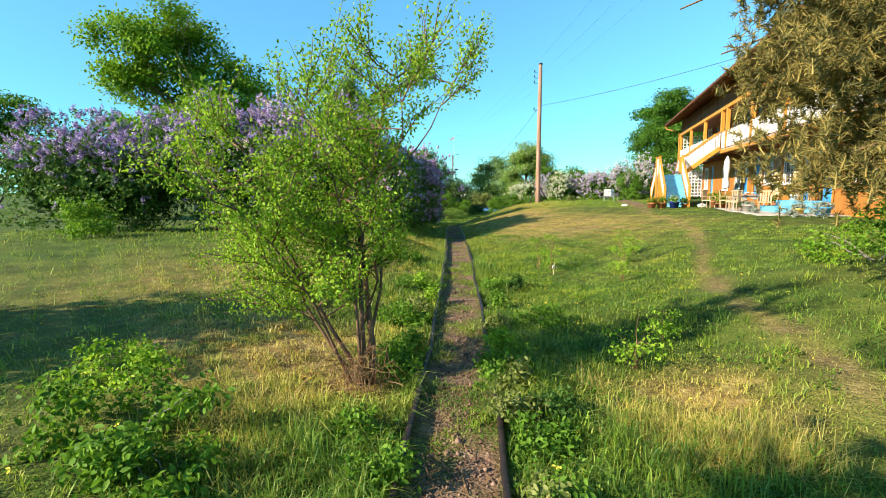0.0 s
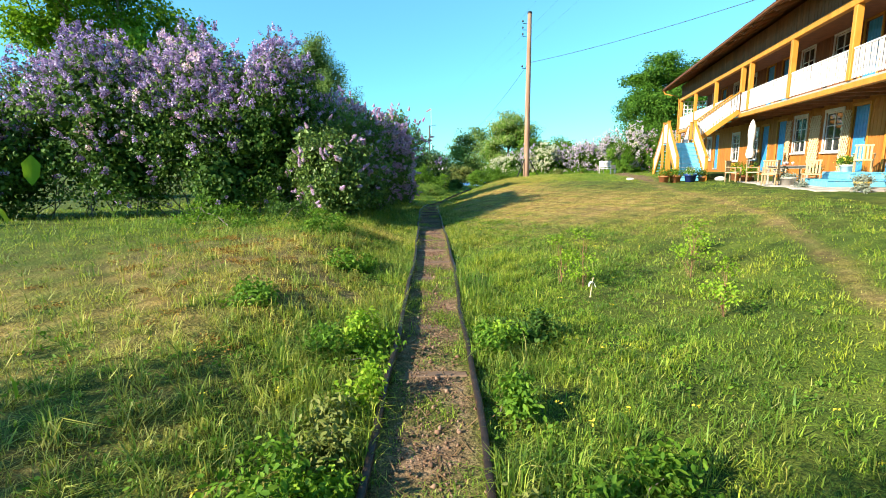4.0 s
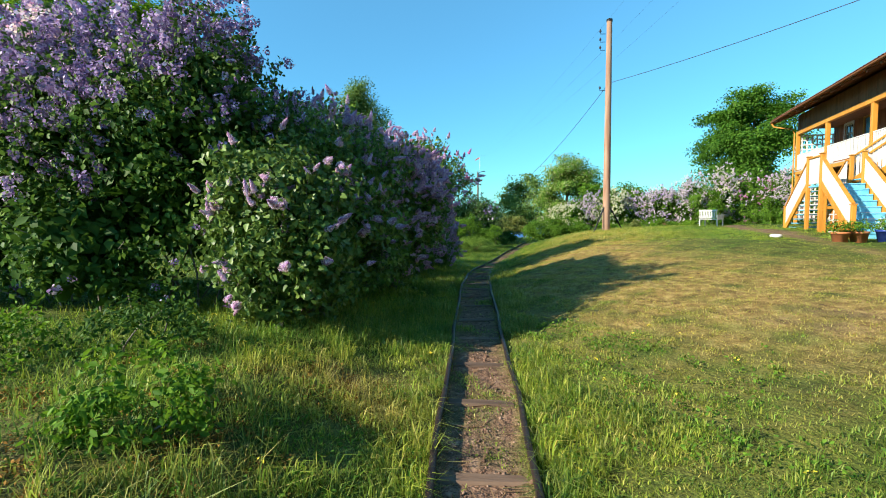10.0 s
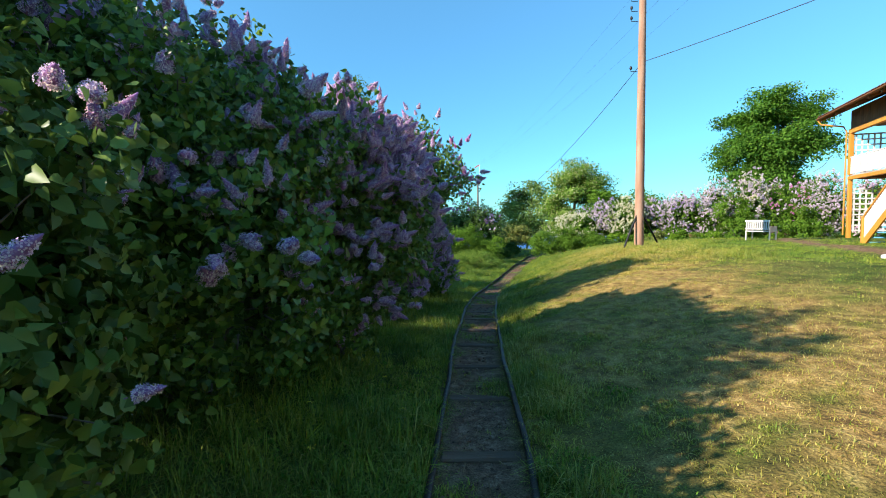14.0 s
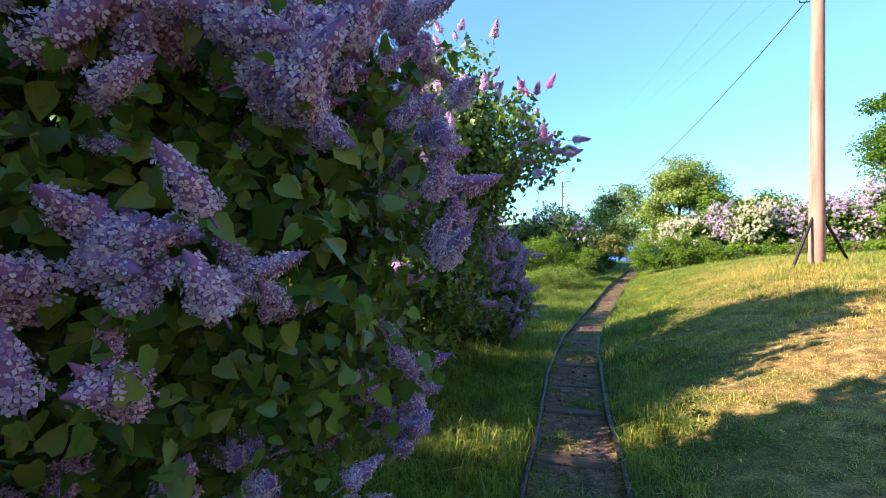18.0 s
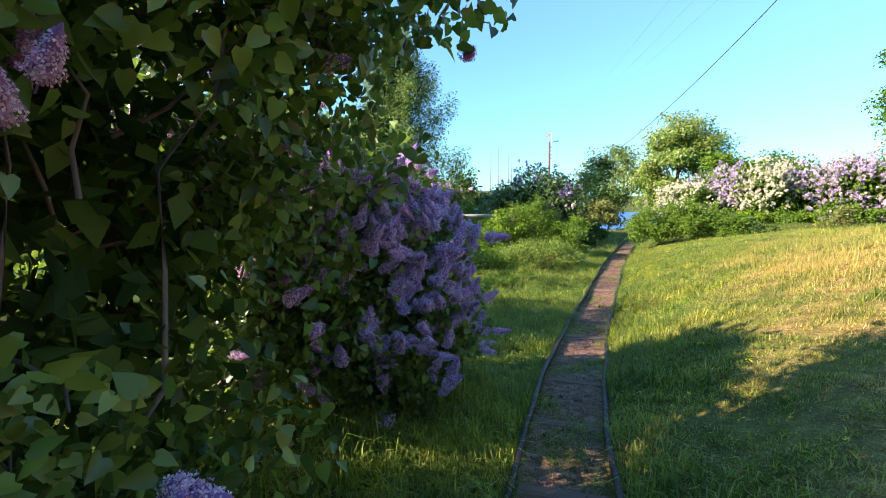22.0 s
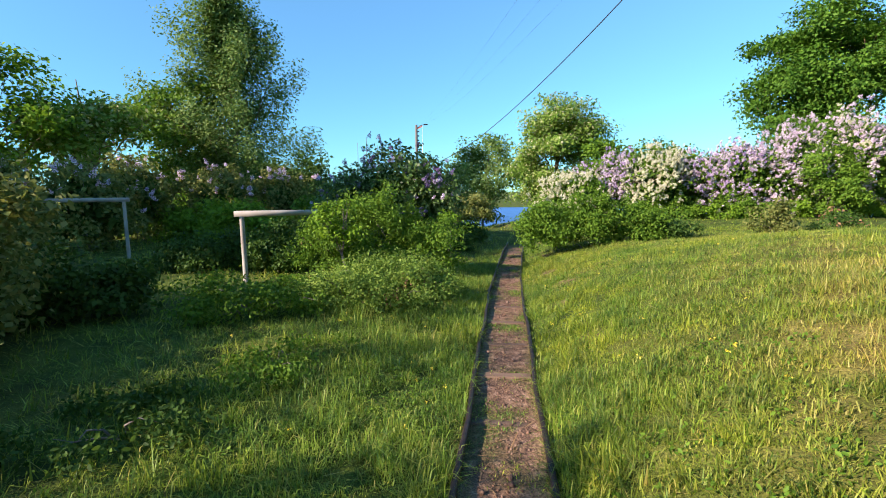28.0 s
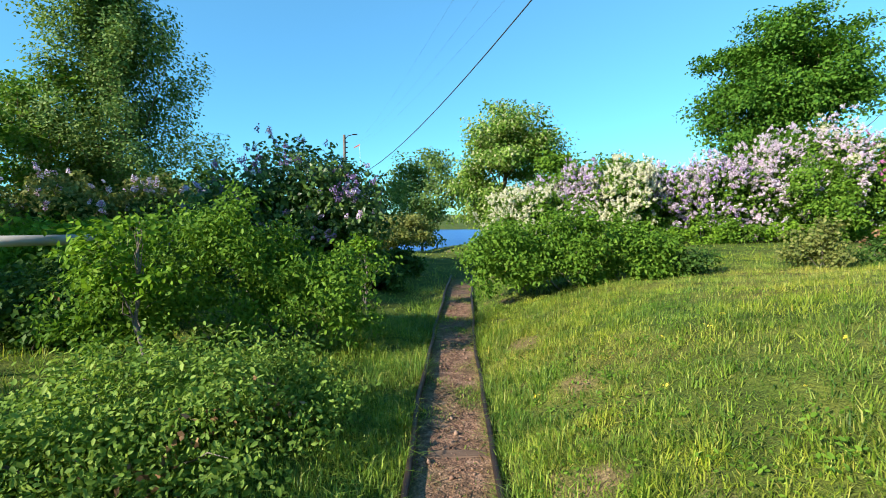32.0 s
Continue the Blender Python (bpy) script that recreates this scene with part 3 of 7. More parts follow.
# ---- track ----
track = thing("railway_track", "narrow gauge railway track half sunk in earth and grass", "railway track", (0, 0, 0), kind="structure")
ty = np.arange(-5, 45.5, 0.4)
tx, tz = track_x(ty), track_z(ty)
tn = np.stack([np.gradient(ty), -np.gradient(tx)], -1)
tn /= np.linalg.norm(tn, axis=1)[:, None]
PROFILE = np.array([(-0.035, -0.06), (-0.010, -0.045), (-0.010, 0.018), (-0.021, 0.026), (-0.021, 0.045), (-0.015, 0.052),
                    (0.015, 0.052), (0.021, 0.045), (0.021, 0.026), (0.010, 0.018), (0.010, -0.045), (0.035, -0.06)])
for s in (-1, 1):
    wob = 0.010 * np.sin(ty * 1.9 + s) + 0.006 * np.sin(ty * 4.3)
    cx, cy = tx + tn[:, 0] * (s * 0.3) + wob, ty + tn[:, 1] * (s * 0.3)
    cz = tz + 0.012 + 0.010 * np.sin(ty * 1.1 + s)
    V = np.stack([cx[:, None] + tn[:, 0:1] * PROFILE[None, :, 0], cy[:, None] + tn[:, 1:2] * PROFILE[None, :, 0], cz[:, None] + PROFILE[None, :, 1]], -1)
    k, n = len(PROFILE), len(ty)
    i = (np.arange(n - 1)[:, None] * k + np.arange(k)[None])
    j = (np.arange(n - 1)[:, None] * k + (np.arange(k)[None] + 1) % k)
    part("rail", np_mesh("rail", V.reshape(-1, 3), np.stack([i, j, j + k, i + k], -1).reshape(-1, 4)), "rail_steel", track, "rusty dark steel rail")
sleepers = []
for v in range(5):
    bm = box(bmesh.new(), -0.275, 0.275, -0.06, 0.06, -0.10, 0.0, 0.014)
    for w in bm.verts:
        w.co += Vector((0.012, 0.012, 0.006)) * noise.noise(w.co * 9 + Vector((v * 7, 0, 0)))
    sleepers.append(bpy.data.meshes.new("sleeper"))
    bm.to_mesh(sleepers[-1])
    bm.free()
    sleepers[-1].materials.append(M["sleeper"])
for i, y in enumerate(np.arange(0.9, 44, 1.04)):
    y = y + rng.uniform(-0.06, 0.06)
    shown = 12 < y < 36
    sunk = rng.uniform(-0.012, 0.002) + 0.012 * float(step((y - 21) / 4)) if shown else rng.choice([-0.05, -0.035, -0.02, -0.006])
    part("sleeper", sleepers[i % 5], None, track, loc=pose(float(track_x(y)), y, float(track_z(y)) + sunk, 0, rng.uniform(-1, 1), math.degrees(-math.atan2(track_x(y + 0.3) - track_x(y - 0.3), 0.6)) + rng.uniform(-2, 2)))


# ---- house ----
# its own frame: x along the front towards the far end, y out of the front towards the lawn, z up
house = thing("house", "two-storey ochre timber house with long white balcony", "house")
house.matrix_world = Matrix(((0.2334, -0.9724, 0, 12.4), (0.9724, 0.2334, 0, 25.75), (0, 0, 1, 0), (0, 0, 0, 1)))
HOUSE_M = house.matrix_world.copy()
U0, U1, WALL, DEEP = -17.0, 12.0, -1.6, -9.5
SILL, FLOOR2, BEAM = 0.95, 3.52, 5.38


def at_house(u, y, z):
    return HOUSE_M @ Vector((u, y, z))


# openings of the front wall: middle, half width, foot, head, kind
LOW = [(-15.0, 0.5, 1.75, 3.08, "window"), (-12.6, 0.43, 1.08, 3.12, "door"), (-10.6, 0.5, 1.75, 3.08, "window"), (-8.2, 0.43, 1.08, 3.12, "door"), (-6.35, 0.43, 1.08, 3.12, "door"), (-4.75, 0.55, 1.75, 3.08, "window"),
       (-2.27, 0.5, 1.75, 3.08, "window"), (-0.55, 0.43, 1.08, 3.08, "door"), (1.25, 0.43, 1.0, 3.0, "door"), (2.65, 0.5, 1.5, 2.9, "window"), (5.35, 0.55, 1.45, 2.85, "window"), (8.9, 0.43, 1.0, 3.0, "door"), (10.6, 0.45, 1.5, 2.85, "window")]
HIGH = [(-15.0, 0.5, 4.2, 5.6, "window"), (-12.6, 0.42, 3.6, 5.6, "door"), (-10.6, 0.5, 4.25, 5.6, "window"), (-8.3, 0.5, 4.25, 5.6, "window"), (-6.4, 0.42, 3.6, 5.6, "door"), (-4.7, 0.5, 4.25, 5.6, "window"), (-2.25, 0.5, 4.25, 5.6, "window"),
        (-0.4, 0.42, 3.6, 5.6, "door"), (1.3, 0.42, 3.6, 5.6, "door"), (3.6, 0.45, 4.25, 5.55, "window"), (6.0, 0.45, 4.25, 5.55, "window"), (8.2, 0.42, 3.6, 5.55, "door"), (10.2, 0.45, 4.25, 5.55, "window")]


def wall_strip(openings, z0, z1, material):
    """A wall with its openings left free: blocks between, under and over them."""
    wall = part("front_wall", box_mesh(U0, U0 + 0.02, WALL - 0.16, WALL, z0, z1, 0), material, house)
    bm = bmesh.new()
    u = U0
    for c, h, a, b, _ in sorted(openings):
        box(bm, u, c - h, WALL - 0.16, WALL, z0, z1)
        box(bm, c - h, c + h, WALL - 0.16, WALL, z0, a)
        box(bm, c - h, c + h, WALL - 0.16, WALL, b, z1)
        u = c + h
    box(bm, u, U1, WALL - 0.16, WALL, z0, z1)
    bm.to_mesh(wall.data)
    bm.free()
    return wall


unit_board = bpy.data.meshes.new("board")
bm = box(bmesh.new(), -0.5, 0.5, 0, 0.022, 0, 1)
bm.to_mesh(unit_board)
bm.free()


def boards(wall, openings, z0, z1, material, y0, pitch=0.2):
    me = unit_board.copy()
    me.materials.append(M[material])
    u = U0 + pitch / 2
    while u < U1:
        spans = [(z0, z1)]
        for c, h, a, b, _ in openings:
            if abs(u - c) < h + pitch * 0.45:
                spans = [(z0, a - 0.10), (b + 0.10, z1)]
        for a, b in spans:
            if b - a > 0.1:
                part("board", me, None, wall, loc=Matrix.Translation((u + rng.uniform(-0.006, 0.006), y0 + rng.uniform(0, 0.004), a)) @ Matrix.Diagonal((pitch * 0.90, 1, b - a, 1)))
        u += pitch


low_wall = wall_strip(LOW, 0.62, 3.36, "wood_ochre")
high_wall = wall_strip(HIGH, FLOOR2, 6.3, "wood_brown")
part("rear_wall", box_mesh(U0, U1, DEEP, DEEP + 0.16, 0.3, 6.3), "wood_ochre", house)
for u in (U0 + 0.08, U1 - 0.08):
    part("end_wall", box_mesh(u - 0.079, u + 0.079, DEEP + 0.163, WALL - 0.163, 0.3, 6.3), "wood_ochre", house)
part("upper_floor", box_mesh(U0 + 0.2, U1 - 0.2, DEEP + 0.2, WALL - 0.17, 3.3, 3.5, 0), "wood_brown", house)
part("attic_floor", box_mesh(U0 + 0.2, U1 - 0.2, DEEP + 0.2, WALL - 0.17, 6.05, 6.2, 0), "wood_brown", house)
part("plinth", box_mesh(U0 - 0.03, U1 + 0.03, WALL - 0.2, WALL + 0.03, 0.2, 0.62, 0.02), "stone", house, "grey stone footing")


def glazed(c, h, a, b, y):
    """A white casement window with glazing bars, panes and sill."""
    w = part("window", box_mesh(c - h - 0.08, c + h + 0.08, y, y + 0.035, b, b + 0.11), "wood_white", house, "white casement window")
    w.location = (0, 0, 0)
    for x0, x1, z0, z1 in ((c - h - 0.08, c - h, a, b), (c + h, c + h + 0.08, a, b)):
        part("frame", box_mesh(x0, x1, y, y + 0.03, z0, z1), "wood_white", w)
    part("sill", box_mesh(c - h - 0.11, c + h + 0.11, y, y + 0.07, a - 0.06, a), "wood_white", w)
    for x in (c - h + 0.025, c, c + h - 0.025):
        part("stile", box_mesh(x - 0.025, x + 0.025, y - 0.06, y - 0.02, a, b), "wood_white", w)
    n = 3
    for k in range(n + 1):
        z = a + 0.025 + (b - a - 0.05) * k / n
        part("glazing_bar", box_mesh(c - h + 0.05, c + h - 0.05, y - 0.055, y - 0.025, z - (0.025 if k in (0, n) else 0.014), z + (0.025 if k in (0, n) else 0.014), 0.003), "wood_white", w)
    for s in (-1, 1):
        for k in range(n):
            z0, z1 = a + 0.03 + (b - a - 0.05) * k / n, a + 0.02 + (b - a - 0.05) * (k + 1) / n
            x0, x1 = (c - h + 0.05, c - 0.025) if s < 0 else (c + 0.025, c + h - 0.05)
            part("pane", box_mesh(x0, x1, y - 0.046, y - 0.040, z0 + 0.012, z1 - 0.012, 0), "glass", w)
    part("curtain", box_mesh(c - h, c - h * 0.45, y - 0.14, y - 0.13, a, b, 0), "canvas", w)
    part("curtain", box_mesh(c + h * 0.45, c + h, y - 0.14, y - 0.13, a, b, 0), "canvas", w)


def doored(c, h, a, b, y):
    d = part("door", box_mesh(c - h, c + h, y - 0.10, y - 0.05, a, b), "paint_blue", house, "closed blue plank door")
    for x0, x1, z0, z1 in ((c - h - 0.09, c - h, a, b + 0.09), (c + h, c + h + 0.09, a, b + 0.09), (c - h, c + h, b, b + 0.09)):
        part("door_frame", box_mesh(x0, x1, y, y + 0.032, z0, z1), "wood_orange", d)
    for k in range(5):
        x = c - h + 0.04 + (2 * h - 0.08) * (k + 0.5) / 5
        part("plank", box_mesh(x - 0.07, x + 0.07, y - 0.049, y - 0.033, a + 0.04, b - 0.04, 0.004), "paint_blue", d)
    part("door_handle", box_mesh(c - h + 0.06, c - h + 0.09, y - 0.033, y + 0.02, a + 0.95, a + 1.08, 0.008), "black_metal", d)
    part("threshold", box_mesh(c - h, c + h, y - 0.1, y + 0.06, a - 0.07, a - 0.003), "grey_wood", d)


for row in (LOW, HIGH):
    for c, h, a, b, what in row:
        (glazed if what == "window" else doored)(c, h, a, b, WALL + 0.026)

# balcony
balcony = part("balcony", box_mesh(U0, U1, -1.57, 0.02, 3.46, 3.52), "grey_wood", house, "long timber balcony with white boarded railing")
part("edge_beam", box_mesh(U0, U1, -0.10, 0.07, 3.30, 3.457, 0.012), "wood_orange", balcony)
part("head_beam", box_mesh(U0, U1, -0.10, 0.08, BEAM, BEAM + 0.20, 0.012), "wood_orange", balcony)
u = U0 + 0.5
while u < U1:
    part("joist", box_mesh(u - 0.05, u + 0.05, WALL + 0.03, -0.104, 3.28, 3.457), "wood_brown", balcony)
    u += 0.9
POSTS = (11.9, 7.95, 3.68, -0.3, -1.3, -5.2, -8.9, -12.8, -16.6)
for u in POSTS:
    part("post", box_mesh(u - 0.085, u + 0.085, -0.085, 0.085, 3.523, BEAM - 0.003, 0.014), "wood_orange", balcony)
    part("lower_post", box_mesh(u - 0.08, u + 0.08, -0.09, 0.06, 0.6, 3.297, 0.014), "wood_orange", balcony) if u in (11.9, -16.6) else None
balus = bpy.data.meshes.new("baluster")
bm = box(bmesh.new(), -0.033, 0.033, -0.012, 0.012, 0, 0.72, 0.004)
bm.to_mesh(balus)
bm.free()
balus.materials.append(M["wood_white"])
for a, b in zip(POSTS[1:], POSTS[:-1]):
    if (a, b) == (-0.3, 3.68):
        a = 0.95
    elif (a, b) == (-1.3, -0.3):
        pass
    part("handrail", box_mesh(a + 0.088, b - 0.088, -0.03, 0.05, 4.28, 4.33, 0.01), "wood_white", balcony)
    part("lower_rail", box_mesh(a + 0.088, b - 0.088, -0.02, 0.02, 3.60, 3.65, 0.006), "wood_white", balcony)
    n = int((b - a - 0.2) / 0.125)
    for k in range(n):
        u = a + 0.1 + (b - a - 0.2) * (k + 0.5) / n
        part("baluster", balus, None, balcony, loc=pose(u, 0.035, 3.555, rng.uniform(-0.5, 0.5), rng.uniform(-0.6, 0.6), 0))
part("end_post", box_mesh(0.86, 0.95, -0.05, 0.05, 3.523, 4.36, 0.01), "wood_orange", balcony)
# white lattice at the far ends of balcony and terrace
for z0, z1 in ((3.55, 5.36), (0.9, 2.9)):
    lat = part("lattice", box_mesh(11.86, 11.94, WALL + 0.05, -0.1, z1 - 0.06, z1), "wood_white", house, "white lattice screen")
    for k in range(7):
        y = WALL + 0.1 + k * 0.22
        part("lattice_bar", box_mesh(11.88, 11.92, y - 0.03, y + 0.03, z0, z1 - 0.063, 0.003), "wood_white", lat)
    for k in range(int((z1 - z0) / 0.24)):
        z = z0 + 0.1 + k * 0.24
        part("lattice_bar", box_mesh(11.855, 11.878, WALL + 0.05, -0.1, z - 0.03, z + 0.03, 0.003), "wood_white", lat)

# boarding over the balcony, eave and roof
fascia = part("fascia", box_mesh(U0, U1, -0.06, -0.02, BEAM + 0.203, 6.42), "wood_brown", house)
boards(fascia, [], BEAM + 0.21, 6.38, "wood_brown", -0.018)
boards(low_wall, LOW, 0.64, 3.27, "wood_ochre", WALL + 0.002)
boards(high_wall, HIGH, FLOOR2 + 0.02, 6.2, "wood_brown", WALL + 0.002)
part("balcony_ceiling", box_mesh(U0, U1, WALL + 0.03, -0.063, 5.66, 5.70), "wood_brown", house)
roof = thing("roof", "", "")
roof.parent = house
roof.matrix_world = HOUSE_M
EAVE_Y, EAVE_Z, RIDGE_Y, RIDGE_Z = 0.95, 6.22, -5.5, 9.0
slope = math.atan2(RIDGE_Z - EAVE_Z, EAVE_Y - RIDGE_Y)
for name, z in (("roof_deck", 0.0),):
    bm = bmesh.new()
    for sy in (1, -1):
        y_e = EAVE_Y if sy > 0 else 2 * RIDGE_Y - EAVE_Y
        vs = [bm.verts.new(v) for v in ((U0 - 0.9, y_e, EAVE_Z), (U1 + 0.9, y_e, EAVE_Z), (U1 + 0.9, RIDGE_Y, RIDGE_Z), (U0 - 0.9, RIDGE_Y, RIDGE_Z))]
        bm.faces.new(vs if sy > 0 else vs[::-1])
    r = bmesh.ops.extrude_face_region(bm, geom=bm.faces[:])
    bmesh.ops.translate(bm, vec=(0, 0, 0.09), verts=[v for v in r["geom"] if isinstance(v, bmesh.types.BMVert)])
    bmesh.ops.recalc_face_normals(bm, faces=bm.faces)
    part(name, bm, "wood_brown", roof)
tile = bpy.data.meshes.new("roof_tile")
tv, tf = [], []
for k in range(7):
    x = -0.13 + 0.26 * k / 6
    h = 0.03 * math.sin(k / 6 * math.pi) ** 1.5
    tv += [(x, 0.0, h), (x, -0.40, h + 0.004), (x, 0.0, h + 0.016), (x, -0.40, h + 0.02)]
for k in range(6):
    a, b = k * 4, k * 4 + 4
    tf += [(a, b, b + 2, a + 2), (a + 2, b + 2, b + 3, a + 3), (a + 1, a, a + 2, a + 3) if k == 0 else (a, a + 1, b + 1, b)]
tile.from_pydata(tv, [], tf)
tile.materials.append(M["roof_tile"])
u = U0 - 0.75
while u < U1 + 0.8:
    part("roof_tile", tile, None, roof, loc=Matrix.Translation((u, EAVE_Y + 0.05, EAVE_Z + 0.105 + rng.uniform(0, 0.008))) @ Matrix.Rotation(-slope, 4, "X") @ Matrix.Rotation(rng.normal(0, 0.02), 4, "Z"))
    u += 0.25
rows_v, rows_f, off = [], [], 0
for r in range(1, 20):
    y, z = EAVE_Y + 0.05 - 0.34 * r * math.cos(slope), EAVE_Z + 0.115 + 0.34 * r * math.sin(slope)
    if y < RIDGE_Y:
        break
    xs = np.arange(U0 - 0.85, U1 + 0.85, 0.06)
    h = 0.03 * np.abs(np.sin(xs * math.pi / 0.25)) ** 1.5
    rows_v += [np.stack([xs, np.full_like(xs, y), z + h], -1), np.stack([xs, np.full_like(xs, y - 0.37 * math.cos(slope)), z + h + 0.35 * math.sin(slope)], -1)]
    i = np.arange(len(xs) - 1)
    rows_f.append(np.stack([i, i + 1, i + 1 + len(xs), i + len(xs)], -1) + off)
    off += 2 * len(xs)
part("roof_covering", np_mesh("roof_covering", np.concatenate(rows_v), np.concatenate(rows_f)), "roof_tile", roof, kind="stuff")
for u in (U0 - 0.9, U1 + 0.9):
    bm = bmesh.new()
    beam(bm, (u, EAVE_Y + 0.03, EAVE_Z), (u, RIDGE_Y, RIDGE_Z), 0.035, 0.2)
    part("barge_board", bm, "wood_orange", roof)
u = U0
while u < U1 + 0.5:
    bm = bmesh.new()
    beam(bm, (u, EAVE_Y - 0.02, EAVE_Z - 0.06), (u, -1.0, EAVE_Z - 0.06 + (EAVE_Y + 1.0) * math.tan(slope)), 0.09, 0.11)
    part("rafter", bm, "wood_brown", roof)
    u += 1.0
for a, b in ((U0 - 0.9, -2.5), (-2.5, U1 + 0.85)):
    ang = np.linspace(np.pi, 2 * np.pi, 7)
    xs = np.array([a, b])
    V = np.concatenate([np.stack([np.full(7, x), EAVE_Y + 0.07 + 0.06 * np.cos(ang), EAVE_Z + 0.05 + 0.06 * np.sin(ang)], -1) for x in xs])
    F = np.array([(k, k + 1, k + 8, k + 7) for k in range(6)])
    part("gutter", np_mesh("gutter", V, F), "wood_brown", roof)
V, F = tubes([(np.array([(12.8, 1.0, 6.2), (12.75, 0.9, 6.0), (12.2, 0.2, 5.75), (12.1, 0.12, 5.5), (12.1, 0.12, 0.8)]), np.full(5, 0.035))], 8)
part("downpipe", np_mesh("downpipe", V, F, True), "wood_orange", house)
for s in (0, 1):
    u = (U0 + 0.08, U1 - 0.08)[s]
    bm = bmesh.new()
    f = bm.faces.new([bm.verts.new(v) for v in ((u, 0.0, 6.2), (u, RIDGE_Y * 2, 6.2), (u, RIDGE_Y, 8.85))])
    r = bmesh.ops.extrude_face_region(bm, geom=[f])
    bmesh.ops.translate(bm, vec=(0.1 if s == 0 else -0.1, 0, 0), verts=[v for v in r["geom"] if isinstance(v, bmesh.types.BMVert)])
    part("gable", bm, "wood_brown", house)

# ---- outdoor stair ----
stair = thing("outdoor_stair", "blue-stepped outdoor stair with white boarded railings", "stair")
stair.matrix_world = HOUSE_M
FOOT, LAND = 0.70, 2.28
SA, SB, LB = -2.74, -0.44, 0.72     # foot, landing edge, landing's far edge along the house
YA, YB = 1.76, 2.82
n = 9
for k in range(n):
    z = FOOT + (LAND - FOOT) * (k + 1) / n
    u = SA + (SB - SA) * k / n
    part("tread", box_mesh(u - 0.02, u + 0.29, YA + 0.05, YB - 0.05, z - 0.04, z, 0.008), "paint_sky", stair, "light blue wooden tread")
    part("riser", box_mesh(u + 0.005, u + 0.025, YA + 0.05, YB - 0.05, z - 0.17, z - 0.042, 0.003), "paint_sky", stair)
part("landing", box_mesh(SB + 0.02, LB, YA - 0.1, YB, LAND - 0.06, LAND - 0.003), "paint_sky", stair)
n2 = 6
for k in range(n2):
    z = LAND + (FLOOR2 - LAND) * (k + 1) / (n2 + 1)
    y = YA - 0.1 - (YA - 0.2) * k / n2
    part("tread", box_mesh(SB + 0.07, LB - 0.1, y - 0.29, y, z - 0.04, z, 0.008), "paint_sky", stair)


def side_rail(a, b, low, high, stringer, upright=0.95):
    """One sloping railing: stringer, orange handrail and white boards between a and b (feet of the slope)."""
    a, b = Vector(a), Vector(b)
    up = Vector((0, 0, 1))
    if stringer:
        bm = bmesh.new()
        beam(bm, a + up * 0.02, b + up * 0.02, 0.05, 0.2)
        part("stringer", bm, "wood_orange", stair)
    bm = bmesh.new()
    beam(bm, a + up * (high + 0.02), b + up * (high + 0.02), 0.09, 0.05)
    part("handrail", bm, "wood_orange", stair)
    n = max(2, int((b - a).length / 0.125))
    sl = (b.z - a.z) / max(0.01, (b.xy - a.xy).length)
    d = (b - a).to_2d().normalized()
    for k in range(n):
        p = a.lerp(b, (k + 0.5) / n)
        bm = bmesh.new()
        w = 0.038
        box(bm, -w, w, -0.011, 0.011, low, high - 0.01)
        for v in bm.verts:
            v.co.z += v.co.x * sl
        bmesh.ops.transform(bm, matrix=Matrix.Translation(p) @ Matrix.Rotation(math.atan2(d.y, d.x), 4, "Z"), verts=bm.verts)
        part("baluster", bm, "wood_white", stair)


def newel(u, y, z0, z1):
    bm = box(bmesh.new(), u - 0.055, u + 0.055, y - 0.055, y + 0.055, z0, z1, 0.01)
    box(bm, u - 0.075, u + 0.075, y - 0.075, y + 0.075, z1 + 0.001, z1 + 0.03, 0.008)
    part("newel_post", bm, "wood_orange", stair)


for y in (YA, YB):
    side_rail((SA, y, FOOT + 0.12), (SB, y, LAND + 0.02), 0.10, 0.82, True)
    newel(SA - 0.02, y, 0.5, 1.62)
    newel(SB, y, 0.5, LAND + 0.95)
newel(LB, YB, 0.5, LAND + 0.95)
newel(LB, YA - 0.1, 0.5, LAND + 0.95)
side_rail((SB + 0.07, YB, LAND), (LB - 0.07, YB, LAND), 0.05, 0.88, False)
for u in (SB, LB):
    side_rail((u, YA - 0.1, LAND + 0.06), (u, 0.09, FLOOR2 + 0.02), 0.10, 0.82, True)
# second flight, from the landing down to the lawn at the far side
SU = LB + 2.2
for k in range(9):
    z = LAND - (LAND - FOOT) * (k + 1) / 10
    u = LB + (SU - LB) * k / 9
    part("tread", box_mesh(u, u + 0.27, YA + 0.06, YB - 0.06, z - 0.04, z, 0.008), "paint_sky", stair)
for y in (YA, YB):
    side_rail((SU, y, FOOT + 0.1), (LB + 0.06, y, LAND), 0.08, 0.80, True)
    newel(SU + 0.05, y, 0.5, 1.6)
